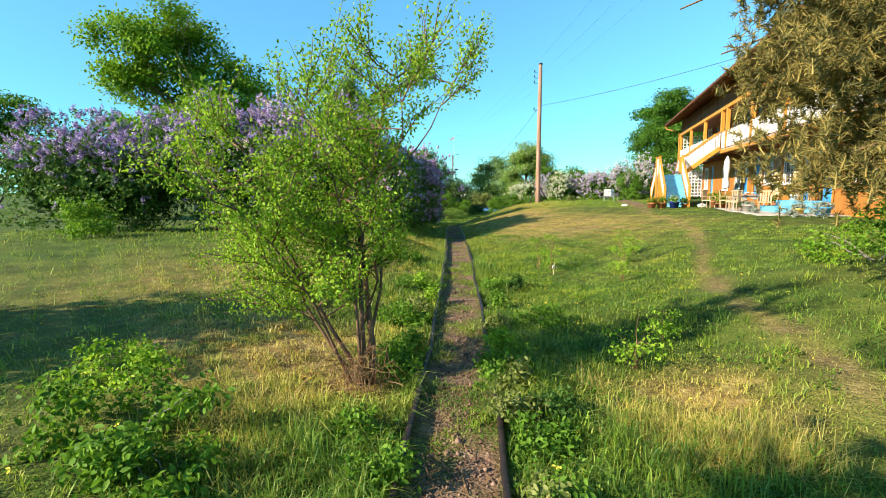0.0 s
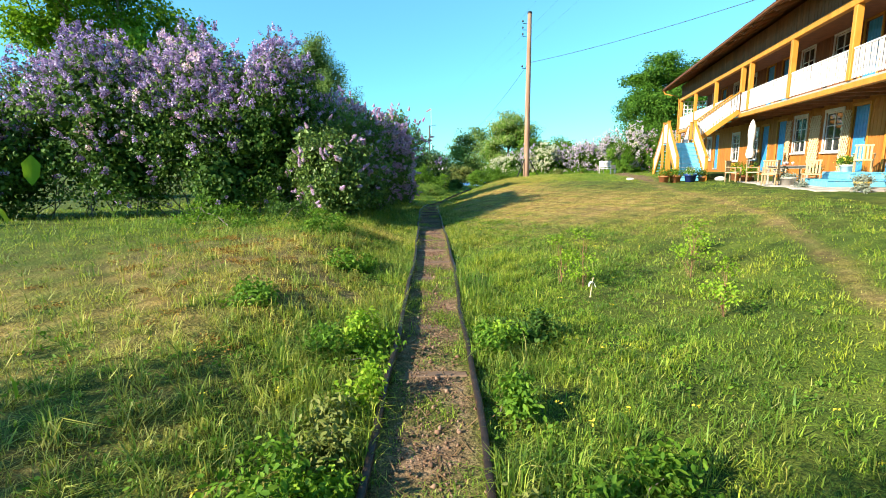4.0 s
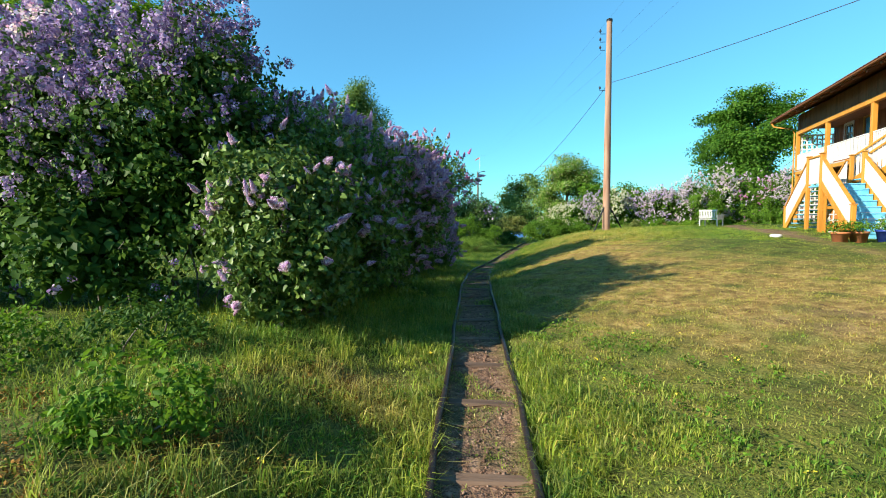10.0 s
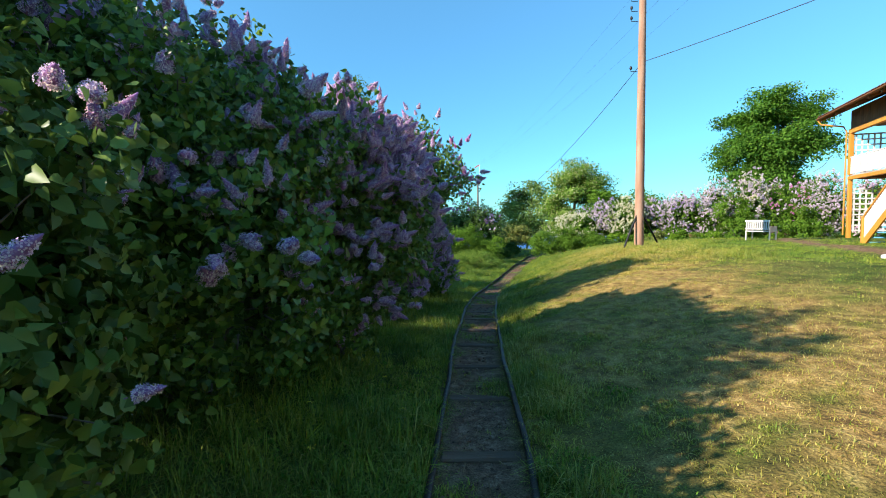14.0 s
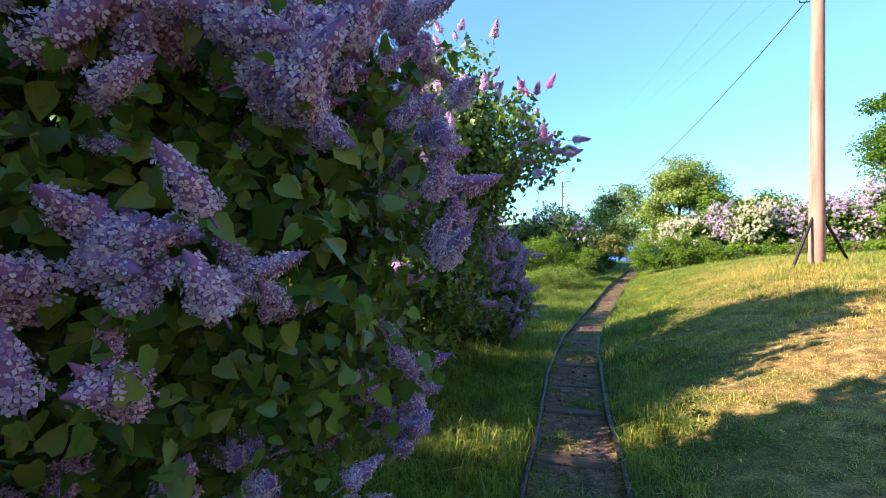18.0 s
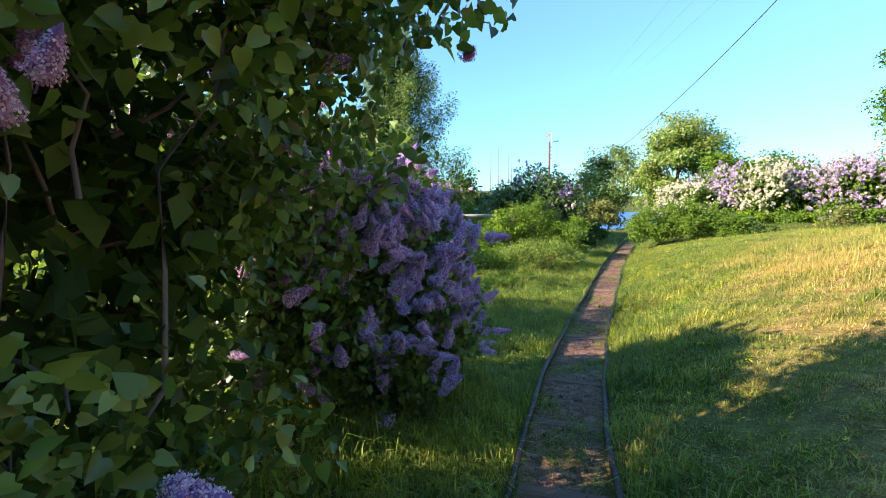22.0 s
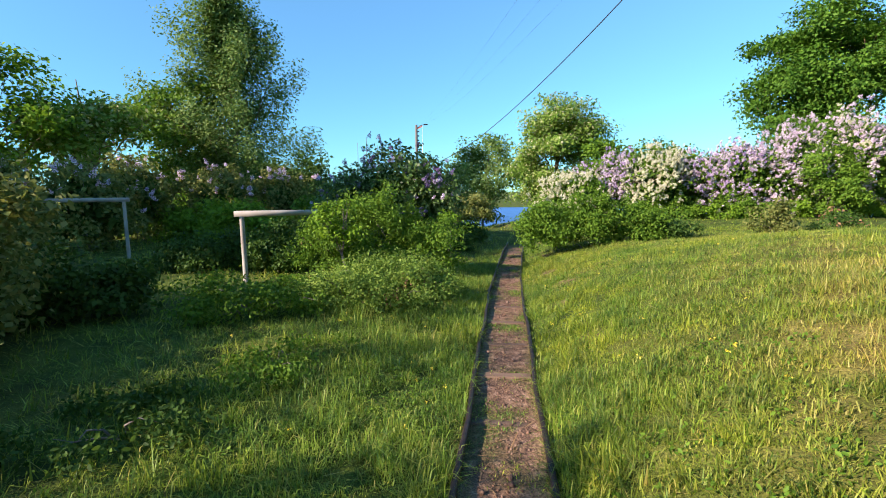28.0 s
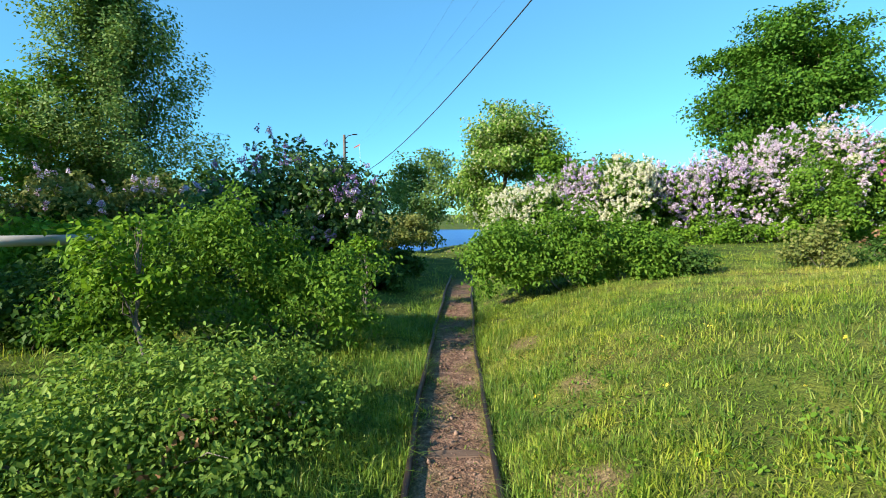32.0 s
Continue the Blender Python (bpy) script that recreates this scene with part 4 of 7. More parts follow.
# framing and white lattice under the landing
for y in (YA - 0.02, (YA + YB) / 2, YB - 0.1):
    part("brace", box_mesh(SB - 0.05, SB + 0.04, y - 0.05, y + 0.05, 0.5, LAND - 0.07), "wood_orange", stair)
for z in (0.95, 1.55, 2.12):
    part("rail", box_mesh(SB - 0.03, SB + 0.02, YA + 0.06, YB - 0.16, z - 0.045, z + 0.045), "wood_orange", stair)
for k in range(5):
    y = YA + 0.16 + k * 0.18
    part("lattice_bar", box_mesh(SB + 0.024, SB + 0.04, y - 0.02, y + 0.02, 0.7, LAND - 0.1, 0.003), "wood_white", stair)
for k in range(8):
    z = 0.8 + k * 0.18
    part("lattice_bar", box_mesh(SB + 0.044, SB + 0.06, YA + 0.06, YB - 0.12, z - 0.02, z + 0.02, 0.003), "wood_white", stair)

# ---- terrace ----
TERR = 0.73
terrace = thing("terrace", "terrace of pale flagstones along the house", "terrace", kind="structure")
terrace.matrix_world = HOUSE_M
slab = []
for v in range(4):
    bm = box(bmesh.new(), -0.29, 0.29, -0.24, 0.24, -0.3, 0, 0.012)
    for w in bm.verts:
        w.co += Vector((0.02, 0.02, 0.008)) * noise.noise(w.co * 5 + Vector((v * 3, 1, 0)))
    slab.append(bpy.data.meshes.new("flagstone"))
    bm.to_mesh(slab[-1])
    bm.free()
    slab[-1].materials.append(M["stone"])
for i in range(6, 16):
    for j in range(5):
        part("flagstone", slab[(i * 3 + j) % 4], None, terrace, loc=pose(-13.4 + 0.61 * i + (0.3 if j % 2 else 0), -1.3 + 0.5 * j, TERR + rng.uniform(-0.012, 0.012), 0, 0, rng.uniform(-2, 2)))


def placed(ob, u, y, z=TERR, rz=0.0):
    ob.matrix_world = HOUSE_M @ pose(u, y, z, 0, 0, rz)
    return ob


def timber_table():
    t = thing("garden_table", "grey weathered garden table on flagstones", "table")
    part("tabletop", box_mesh(-0.65, 0.65, -0.4, 0.4, 0.70, 0.735, 0.01), "grey_wood", t)
    part("apron", box_mesh(-0.58, 0.58, -0.33, 0.33, 0.62, 0.697), "grey_wood", t)
    for sx in (-1, 1):
        for sy in (-1, 1):
            part("leg", box_mesh(sx * 0.56 - 0.03, sx * 0.56 + 0.03, sy * 0.31 - 0.03, sy * 0.31 + 0.03, 0, 0.617), "grey_wood", t)
    return t


def garden_chair(seat_mat, label):
    c = thing("garden_chair", label, "chair", group="garden chairs")
    part("seat", box_mesh(-0.26, 0.26, -0.25, 0.25, 0.40, 0.45, 0.012), seat_mat, c)
    for k in range(5):
        x = -0.2 + 0.1 * k
        part("back_slat", box_mesh(x - 0.03, x + 0.03, 0.235, 0.26, 0.46, 0.9), seat_mat, c)
    part("back_rail", box_mesh(-0.26, 0.26, 0.225, 0.265, 0.9, 0.96), seat_mat, c)
    for sx in (-1, 1):
        for sy in (-1, 1):
            part("leg", box_mesh(sx * 0.23 - 0.022, sx * 0.23 + 0.022, sy * 0.22 - 0.022, sy * 0.22 + 0.022, 0, 0.398), "chair_wood", c)
        part("armrest", box_mesh(sx * 0.27 - 0.03, sx * 0.27 + 0.03, -0.24, 0.23, 0.63, 0.66), "chair_wood", c)
        part("arm_post", box_mesh(sx * 0.27 - 0.02, sx * 0.27 + 0.02, -0.22, -0.18, 0.452, 0.628), "chair_wood", c)
    return c


def pot_mesh(r0, r1, h, rim=0.02):
    prof = [(0.0, 0.0), (r0, 0.0), (r1, h - 0.05), (r1 + rim, h - 0.05), (r1 + rim, h), (r1 - 0.02, h), (r1 - 0.03, h - 0.05), (0.0, h - 0.05)]
    n = 18
    V = np.array([(r * math.cos(a), r * math.sin(a), z) for r, z in prof for a in np.linspace(0, 2 * math.pi, n, endpoint=False)])
    F = [(i * n + j, i * n + (j + 1) % n, (i + 1) * n + (j + 1) % n, (i + 1) * n + j) for i in range(len(prof) - 1) for j in range(n)]
    return np_mesh("pot", V, F, True)


def potted(label, material, r0, r1, h, flower, bloom=None, size=0.22, name="potted_plant"):
    p = thing(name, label, "potted plant")
    part("pot", pot_mesh(r0, r1, h), material, p)
    pts, d = lump(34, (0, 0, h + size * 0.5), (r1 + size * 0.35, r1 + size * 0.35, size * 0.75), 0.2, 0.3, -0.6)
    V, F = leaf_cloud(pts, 0.05, 14, 0.06, LEAF_OVAL, 0.8, 0.5, d)
    part("foliage", np_mesh("foliage", V, F), flower, p, kind="stuff")
    if bloom:
        V, F = leaf_cloud(pts[d[:, 2] > -0.1], 0.05, 6, 0.045, LEAF_OVAL, 0.8, 1.0, d[d[:, 2] > -0.1])
        part("blossom", np_mesh("blossom", V, F), bloom, p, kind="stuff")
    return p


M["grey_leaf"] = leafy("grey_leaf", [(0.16, 0.20, 0.14), (0.24, 0.28, 0.21), (0.32, 0.35, 0.28)], 0.2)
M["yellow_glaze"] = surface("yellow_glaze", (0.50, 0.36, 0.08), (0.62, 0.46, 0.12), 9, 0.4, bump=0.1)
M["bloom_white"] = leafy("bloom_white", [(0.8, 0.8, 0.76), (0.85, 0.84, 0.8)], 0.25)
M["bloom_orange"] = leafy("bloom_orange", [(0.8, 0.22, 0.03), (0.85, 0.45, 0.05), (0.7, 0.06, 0.05)], 0.25)
M["bloom_yellow"] = leafy("bloom_yellow", [(0.8, 0.62, 0.04), (0.85, 0.7, 0.1)], 0.25)

SMALL = Matrix.Diagonal((0.8, 0.8, 0.8, 1))
for ob, u, y, rz in ((timber_table(), -6.5, 0.3, 90), (garden_chair("wicker", "pale garden chair with tan seat at the table"), -7.0, 0.95, 150), (garden_chair("wicker", "pale garden chair with tan seat at the table"), -7.35, 0.0, 80),
                     (garden_chair("wicker", "pale garden chair with tan seat at the table"), -5.6, 0.45, -95), (garden_chair("wicker", "tan garden chair by the planters"), -4.6, 1.3, -40), (garden_chair("wicker", "tan garden chair by the planters"), -4.7, 0.7, -20)):
    placed(ob, u, y, rz=rz)
    ob.matrix_world = ob.matrix_world @ SMALL
umb = thing("parasol", "closed white parasol on a pole by the table", "parasol")
part("pole", np_mesh("pole", *tubes([(bent((0, 0, 0.1), (0, 0, 2.25), 3), np.full(3, 0.022))], 8), True), "grey_wood", umb)
V, F = tubes([(np.array([(0, 0, 0.85), (0.01, 0, 1.0), (0, 0.01, 1.35), (0.01, 0, 1.75), (0, 0, 2.05), (0, 0, 2.22), (0, 0, 2.3)]), np.array([0.12, 0.17, 0.09, 0.14, 0.12, 0.06, 0.015]))], 12)
V[:, :2] *= (1 + 0.14 * np.sin(np.arctan2(V[:, 1], V[:, 0]) * 4))[:, None]
part("canopy", np_mesh("canopy", V, F, True), "canvas", umb, "folded white canvas")
part("tie", np_mesh("tie", *tubes([(np.array([(0, 0, 1.30), (0, 0, 1.36)]), np.array([0.105, 0.105]))], 12), True), "canvas", umb)
part("base", pot_mesh(0.24, 0.2, 0.14), "stone", umb)
placed(umb, -2.95, 0.3)
steps = thing("wooden_steps", "light blue two-tier wooden platform before the doors", "steps")
for (y0, y1, z0, z1) in ((-1.15, 0.35, 0.0, 0.20), (-1.15, -0.15, 0.203, 0.40)):
    part("platform", box_mesh(-0.75, 0.75, y0, y1, z0, z1 - 0.035, 0.01), "paint_sky", steps)
    n = int((y1 - y0) / 0.145)
    for k in range(n):
        y = y0 + (k + 0.5) * (y1 - y0) / n
        part("plank", box_mesh(-0.78, 0.78, y - 0.066, y + 0.066, z1 - 0.032, z1, 0.006), "paint_sky", steps)
placed(steps, -7.6, -0.35)
armc = garden_chair("wicker", "pale yellow armchair beside the blue platform")
placed(armc, -8.05, -0.95, TERR + 0.40, rz=60)
armc.matrix_world = armc.matrix_world @ SMALL

for (u, y, mt, r, h, fl, bl, lab) in ((-3.95, 3.5, "terracotta", 0.19, 0.26, "shrub_leaf", "bloom_orange", "terracotta pot with orange flowers on the lawn"), (-3.75, 3.05, "terracotta", 0.2, 0.28, "shrub_leaf", None, "terracotta pot with green leaves on the lawn"),
                                      (-3.9, 2.55, "blue_glaze", 0.21, 0.30, "shrub_leaf", "bloom_white", "dark blue glazed pot with white flowers"), (-3.7, 2.1, "terracotta", 0.13, 0.2, "dark_leaf", None, "small terracotta pot with a dark plant")):
    p = at_house(u, y, 0)
    pot = potted(lab, mt, r * 0.8, r, h, fl, bl)
    pot.matrix_world = Matrix.Translation((p.x, p.y, gz(p.x, p.y) - 0.01))
for (u, y, mt, fl, bl, r, sz, lab) in ((-3.15, 0.75, "terracotta", "shrub_leaf", "bloom_yellow", 0.22, 0.35, "terracotta planter with yellow flowers"), (-3.75, 0.6, "terracotta", "shrub_leaf", None, 0.2, 0.4, "terracotta pot with bushy green plant"),
                                       (-4.15, 0.75, "terracotta", "maple_leaf", "bloom_orange", 0.16, 0.25, "terracotta pot with orange flowers"), (-7.2, -0.95, "white_enamel", "shrub_leaf", "bloom_yellow", 0.16, 0.2, "white enamel pot with yellow flowers"), (-5.3, -0.9, "terracotta", "dark_leaf", "bloom_orange", 0.17, 0.3, "terracotta pot with red flowers by the wall")):
    placed(potted(lab, mt, r * 0.8, r, r * 1.3, fl, bl, sz), u, y, TERR if u != -7.2 else TERR + 0.40)
for (u, y, mt, fl, bl, r, sz, lab) in ((-9.75, -0.9, "paint_blue", "grey_leaf", None, 0.23, 0.12, "blue painted tub with a grey plant"), (-9.15, -0.45, "yellow_glaze", "grey_leaf", None, 0.17, 0.12, "ochre glazed pot beside the blue platform"),
                                       (-7.0, 0.45, "stone", "grey_leaf", None, 0.22, 0.08, "low stone basin between the garden chairs")):
    placed(potted(lab, mt, r * 0.85, r, r * 1.1, fl, bl, sz), u, y)
for (u, y, r) in ((-8.35, 0.6, 0.17), (-10.3, 0.1, 0.2), (-11.0, -0.3, 0.28)):
    p = at_house(u, y, 0)
    bush = thing("lavender_clump", "low grey-green lavender clump at the terrace", "lavender", (p.x, p.y, gz(p.x, p.y)))
    pts, d = lump(46, (0, 0, r * 0.5), (r, r, r * 0.8), 0.3, 0.3, -0.4)
    V, F = leaf_cloud(pts, 0.03, 14, 0.045, LEAF_OVAL, 0.9, 0.8, d)
    part("foliage", np_mesh("foliage", V, F), "grey_leaf", bush, kind="stuff")
tray = thing("serving_tray", "small red-brown tray with cups on the table", "tray")
part("tray", box_mesh(-0.16, 0.16, -0.22, 0.22, 0, 0.025, 0.008), "terracotta", tray)
for dx, dy in ((-0.06, -0.1), (0.05, 0.02), (-0.04, 0.12)):
    part("cup", pot_mesh(0.028, 0.036, 0.09, 0.003), "white_enamel", tray, loc=(dx, dy, 0.026))
placed(tray, -6.5, 0.3, TERR + 0.735 * 0.8 + 0.001)
for (u, y, r) in ((-2.9, 4.6, 0.14), (-2.45, 1.15, 0.2), (-2.2, 1.0, 0.15)):
    p = at_house(u, y, 0)
    bm = bmesh.new()
    bmesh.ops.create_icosphere(bm, subdivisions=3, radius=r)
    for v in bm.verts:
        v.co *= 1 + 0.35 * noise.noise(v.co * 6 + Vector((u, y, 0)))
        v.co.z *= 0.5
    lone("boulder", bm, "wood_white", "whitewashed rounded stone in the grass", "stone", (p.x, p.y, gz(p.x, p.y) + r * 0.2))
# diagonal trellises against the wall
for u, w in ((-3.65, 0.75), (-5.7, 0.5), (-1.45, 0.4)):
    tr = thing("trellis", "light wooden diagonal trellis against the wall", "trellis")
    for s in (-1, 1):
        for k in range(-6, 14):
            z0 = k * 0.17
            lo, hi = max(0.0, z0), min(2.05, z0 + w * 1.3)
            if hi - lo < 0.1:
                continue
            xa, xb = (lo - z0) / 1.3 - w / 2, (hi - z0) / 1.3 - w / 2
            bm = bmesh.new()
            beam(bm, (s * xa, 0.012 * s, lo), (s * xb, 0.012 * s, hi), 0.03, 0.018, 0, up=(0, 1, 0))
            part("slat", bm, "trellis_wood", tr)
    placed(tr, u, WALL + 0.12, 0.98)

# ---- white bench on the lawn ----
bench = thing("white_bench", "white painted garden bench on the grass", "bench")
part("seat", box_mesh(-0.65, 0.65, -0.22, 0.22, 0.40, 0.44), "wood_white", bench)
part("back_rail", box_mesh(-0.65, 0.65, 0.20, 0.24, 0.82, 0.90), "wood_white", bench)
part("lower_back_rail", box_mesh(-0.65, 0.65, 0.20, 0.24, 0.50, 0.55), "wood_white", bench)
for k in range(11):
    x = -0.58 + 0.116 * k
    part("back_slat", box_mesh(x - 0.03, x + 0.03, 0.205, 0.232, 0.553, 0.817, 0.003), "wood_white", bench)
for sx in (-0.62, 0.62):
    part("arm_panel", box_mesh(sx - 0.02, sx + 0.02, -0.24, 0.20, 0.443, 0.64), "wood_white", bench)
    for sy in (-0.19, 0.19):
        part("leg", box_mesh(sx - 0.03, sx + 0.03, sy - 0.03, sy + 0.03, 0, 0.397), "wood_white", bench)
bench.matrix_world = pose(8.75, 31.9, gz(8.75, 31.9) - 0.04, 0, 0, 118) @ Matrix.Diagonal((0.7, 0.85, 0.85, 1))

# ---- utility pole, stays and wires ----
PX, PY = 3.63, 28.65
PZ = gz(PX, PY) - 0.3
pole = thing("utility_pole", "weathered reddish wooden utility pole in grass", "utility pole", (PX, PY, PZ))
V, F = tubes([(bent((0, 0, 0), (0.1, 0.3, 8.25), 8), np.linspace(0.145, 0.10, 8))], 16)
part("pole", np_mesh("pole", V, F, True), "pole_wood", pole)
part("cap", np_mesh("cap", *tubes([(np.array([(0.1, 0.3, 8.2), (0.1, 0.3, 8.29), (0.1, 0.3, 8.3)]), np.array([0.115, 0.11, 0.01]))], 12), True), "black_metal", pole)
for dx, dy in ((-0.55, -0.35), (0.75, 0.35)):
    V, F = tubes([(bent((dx, dy, 0.2), (0.02, 0.05, 1.45), 3), np.full(3, 0.028))], 8)
    part("stay", np_mesh("stay", V, F, True), "black_metal", pole, "black iron brace")
for k, z in enumerate((7.75, 7.45, 7.15, 5.65)):
    V, F = tubes([(np.array([(-0.05, 0.27, z), (-0.24, 0.25, z), (-0.24, 0.25, z + 0.08)]), np.full(3, 0.012)), (np.array([(-0.24, 0.25, z + 0.06), (-0.24, 0.25, z + 0.10), (-0.24, 0.25, z + 0.16)]), np.array([0.03, 0.045, 0.02]))], 8)
    part("insulator", np_mesh("insulator", V, F, True), "black_metal", pole)


def wire(a, b, sag, r=0.010, n=24, label="thin dark overhead cable", upto=1.0):
    p = bent(a, b, n, -sag)
    p = p[: max(2, int(round(n * upto)))]
    return lone("overhead_wire", np_mesh("overhead_wire", *tubes([(p, np.full(len(p), r))], 5), True), "wire", label, "overhead wire")


TIE = (PX + 0.08, PY + 0.2, 6.38)
wire(TIE, (14.45, 8.34, 6.9), 0.49, n=40, upto=0.61)
FAR = (-4.94, 65.8)
wire(TIE, (FAR[0], FAR[1], 4.4), 2.67, n=40)
FAR = (-2.9, 62.0)
far_pole = thing("utility_pole", "dark wooden pole with street lamp on the rise", "utility pole", (FAR[0], FAR[1], gz(*FAR) - 0.2))
hz = 5.95 - gz(*FAR) + 0.2
part("pole", np_mesh("pole", *tubes([(bent((0, 0, 0), (0, 0, hz), 4), np.linspace(0.11, 0.08, 4))], 8), True), "bark_grey", far_pole)
part("lamp_arm", np_mesh("lamp_arm", *tubes([(np.array([(0, 0, hz - 0.3), (0.25, 0, hz - 0.05), (0.55, -0.1, hz)]), np.full(3, 0.025))], 6), True), "black_metal", far_pole)
part("lamp_head", box_mesh(0.5, 0.8, -0.16, -0.04, hz - 0.03, hz + 0.04, 0.02), "black_metal", far_pole)
for k in range(4):
    part("insulator", box_mesh(0.08, 0.2, -0.03, 0.03, hz - 0.5 - 0.3 * k, hz - 0.42 - 0.3 * k, 0.01), "black_metal", far_pole)
for (x, y, h) in ((-9.5, 90, 8.0), (-13.5, 118, 12.0), (-15.5, 118, 12.5), (-17.5, 120, 11.0)):
    z = gz(x, y)
    lone("mast", np_mesh("mast", *tubes([(bent((0, 0, -0.5), (0, 0, h), 3), np.array([0.12, 0.09, 0.05]) * (1.0 if y < 100 else 0.7))], 6), True), "bark_grey", "thin grey mast on the far rise", "mast", (x, y, z))
for k in (0, 1, 2):
    wire((9 + 1.6 * k, 10.0, 13.0), (-7.0 + 0.7 * k, 135, 16.0), 2.5, 0.0035, 30, "thin high overhead line")
flagpole = thing("flagpole", "thin white flagpole with a small red pennant", "flagpole", (-5.9, 135, gz(-5.9, 135)))
hz = 15.8 - gz(-5.9, 135)
part("pole", np_mesh("pole", *tubes([(bent((0, 0, 0), (0, 0, hz), 3), np.array([0.06, 0.05, 0.035]))], 6), True), "white_enamel", flagpole)
part("pennant", np_mesh("pennant", [(0, 0, hz), (-1.3, 0.3, hz - 0.7), (-1.2, 0.2, hz - 0.9), (0, 0, hz - 0.35)], [(0, 1, 2, 3)]), "iron_red", flagpole)

# ---- timber drying bars ----
for (a, b, label) in (((-4.92, 36.94), (-3.65, 37.42), "grey round-timber bar on posts in tall grass"), ((-10.1, 41.2), (-12.9, 40.3), "grey round-timber bar on posts in tall grass")):
    g = thing("timber_rail", label, "timber rail", (a[0], a[1], gz(*a)))
    top = (0.86 if a[0] > -6 else 1.12) - gz(*a)
    d = np.array([b[0] - a[0], b[1] - a[1], 0])
    e = norm(d)
    V, F = tubes([(np.array([-e * 0.14, -e * 0.139, d * 0.5, d + e * 0.14, d + e * 0.141]) + np.array([0, 0, top]), np.array([0.001, 0.062, 0.058, 0.055, 0.001]))], 12)
    part("bar", np_mesh("bar", V, F, True), "grey_wood", g)
    for q in ((np.zeros(3),) if a[0] > -6 else (np.zeros(3), d)):
        V, F = tubes([(bent(q + np.array([0.02, 0, -0.3]), q + np.array([0, 0, top - 0.05]), 4), np.array([0.055, 0.05, 0.047, 0.045]))], 10)
        part("post", np_mesh("post", V, F, True), "grey_wood", g)
lone("marker_post", box_mesh(-0.05, 0.05, -0.05, 0.05, -0.2, 0.5, 0.012), "iron_red", "short rust-red marker post in the undergrowth", "post", (-5.2, 29.0, gz(-5.2, 29.0)))

# ---- hose ----
hp = []
for k in range(1120):
    t = k / 40 * math.pi
    n_ = k / 80
    r = 0.36 + 0.07 * math.sin(n_ * 1.9) + 0.04 * math.sin(n_ * 4.3 + 1)
    c = (0.13 * math.sin(n_ * 1.1), 0.06 * math.cos(n_ * 1.7))
    out = 1.25 + 0.5 * max(0.0, math.cos(t)) * (1 if int(n_) % 5 == 2 else 0)
    hp.append((c[0] + out * r * math.cos(t), c[1] + 0.66 * r * math.sin(t), 0.04 + 0.08 * (k / 1120) + 0.015 * math.sin(n_ * 2.3)))
hx, hy, hzz = hp[-1]
for k in range(1, 40):
    hp.append((hx + 0.016 * k, hy - 0.004 * k + 0.0002 * k * k, max(0.04, hzz - 0.004 * k)))
hose = thing("garden_hose", "coiled pale cream garden hose in the grass", "garden hose", (-3.02, 27.5, gz(-3.02, 27.5) + 0.03), rz=30)
hose.matrix_world = hose.matrix_world @ Matrix.Diagonal((0.8, 0.8, 0.8, 1))
V, F = tubes([(np.array(hp), np.full(len(hp), 0.0155))], 7)
part("coil", np_mesh("coil", V, F, True), "hose", hose)
V, F = tubes([(np.array(hp[:3]) + np.array([0, 0, 0.0]), np.array([0.021, 0.023, 0.019]))], 8)
part("coupling", np_mesh("coupling", V, F, True), "black_metal", hose)

# stake with a white tag in the long grass
stake = thing("plant_stake", "thin wooden stake with a bent white tag in the grass", "stake", (1.45, 9.0, gz(1.45, 9.0)))
stake.matrix_world = stake.matrix_world @ Matrix.Diagonal((0.75, 0.75, 0.75, 1))
part("stick", np_mesh("stick", *tubes([(bent((0, 0, -0.05), (0.05, 0.03, 0.30), 4), np.full(4, 0.008))], 8), True), "trellis_wood", stake)
V = np.array([(x, y, z) for x, z in ((-0.045, 0.16), (-0.035, 0.21), (-0.012, 0.235), (0.022, 0.23), (0.045, 0.19), (0.055, 0.155)) for y in (-0.03, 0.03)]) + np.array([0.03, 0.02, 0])
part("tag", np_mesh("tag", V, np.array([(2 * k, 2 * k + 1, 2 * k + 3, 2 * k + 2) for k in range(5)]), True), "white_enamel", stake)


# ---- plants ----
LEAF_HEART = (np.array([(0, 0.04, -0.02), (-0.22, -0.07, 0.05), (-0.42, 0.13, 0.11), (-0.33, 0.52, 0.06), (0, 1.06, -0.13), (0.33, 0.52, 0.06), (0.42, 0.13, 0.11), (0.22, -0.07, 0.05)]), np.array([(0, 2, 1), (0, 3, 2), (0, 4, 3), (0, 5, 4), (0, 6, 5), (0, 7, 6)]))
LEAF_ONE = (np.array([(0, 0.06, 0), (-0.18, -0.08, 0.05), (-0.36, 0.0, 0.10), (-0.44, 0.2, 0.12), (-0.38, 0.46, 0.08), (-0.22, 0.75, 0.0), (0, 1.08, -0.14), (0.22, 0.75, 0.0), (0.38, 0.46, 0.08), (0.44, 0.2, 0.12), (0.36, 0.0, 0.10), (0.18, -0.08, 0.05), (0, 0.5, -0.02)]),
            np.array([(0, 2, 1), (0, 3, 2), (0, 12, 3), (12, 4, 3), (12, 5, 4), (12, 6, 5), (12, 7, 6), (12, 8, 7), (12, 9, 8), (0, 9, 12), (0, 10, 9), (0, 11, 10)]))


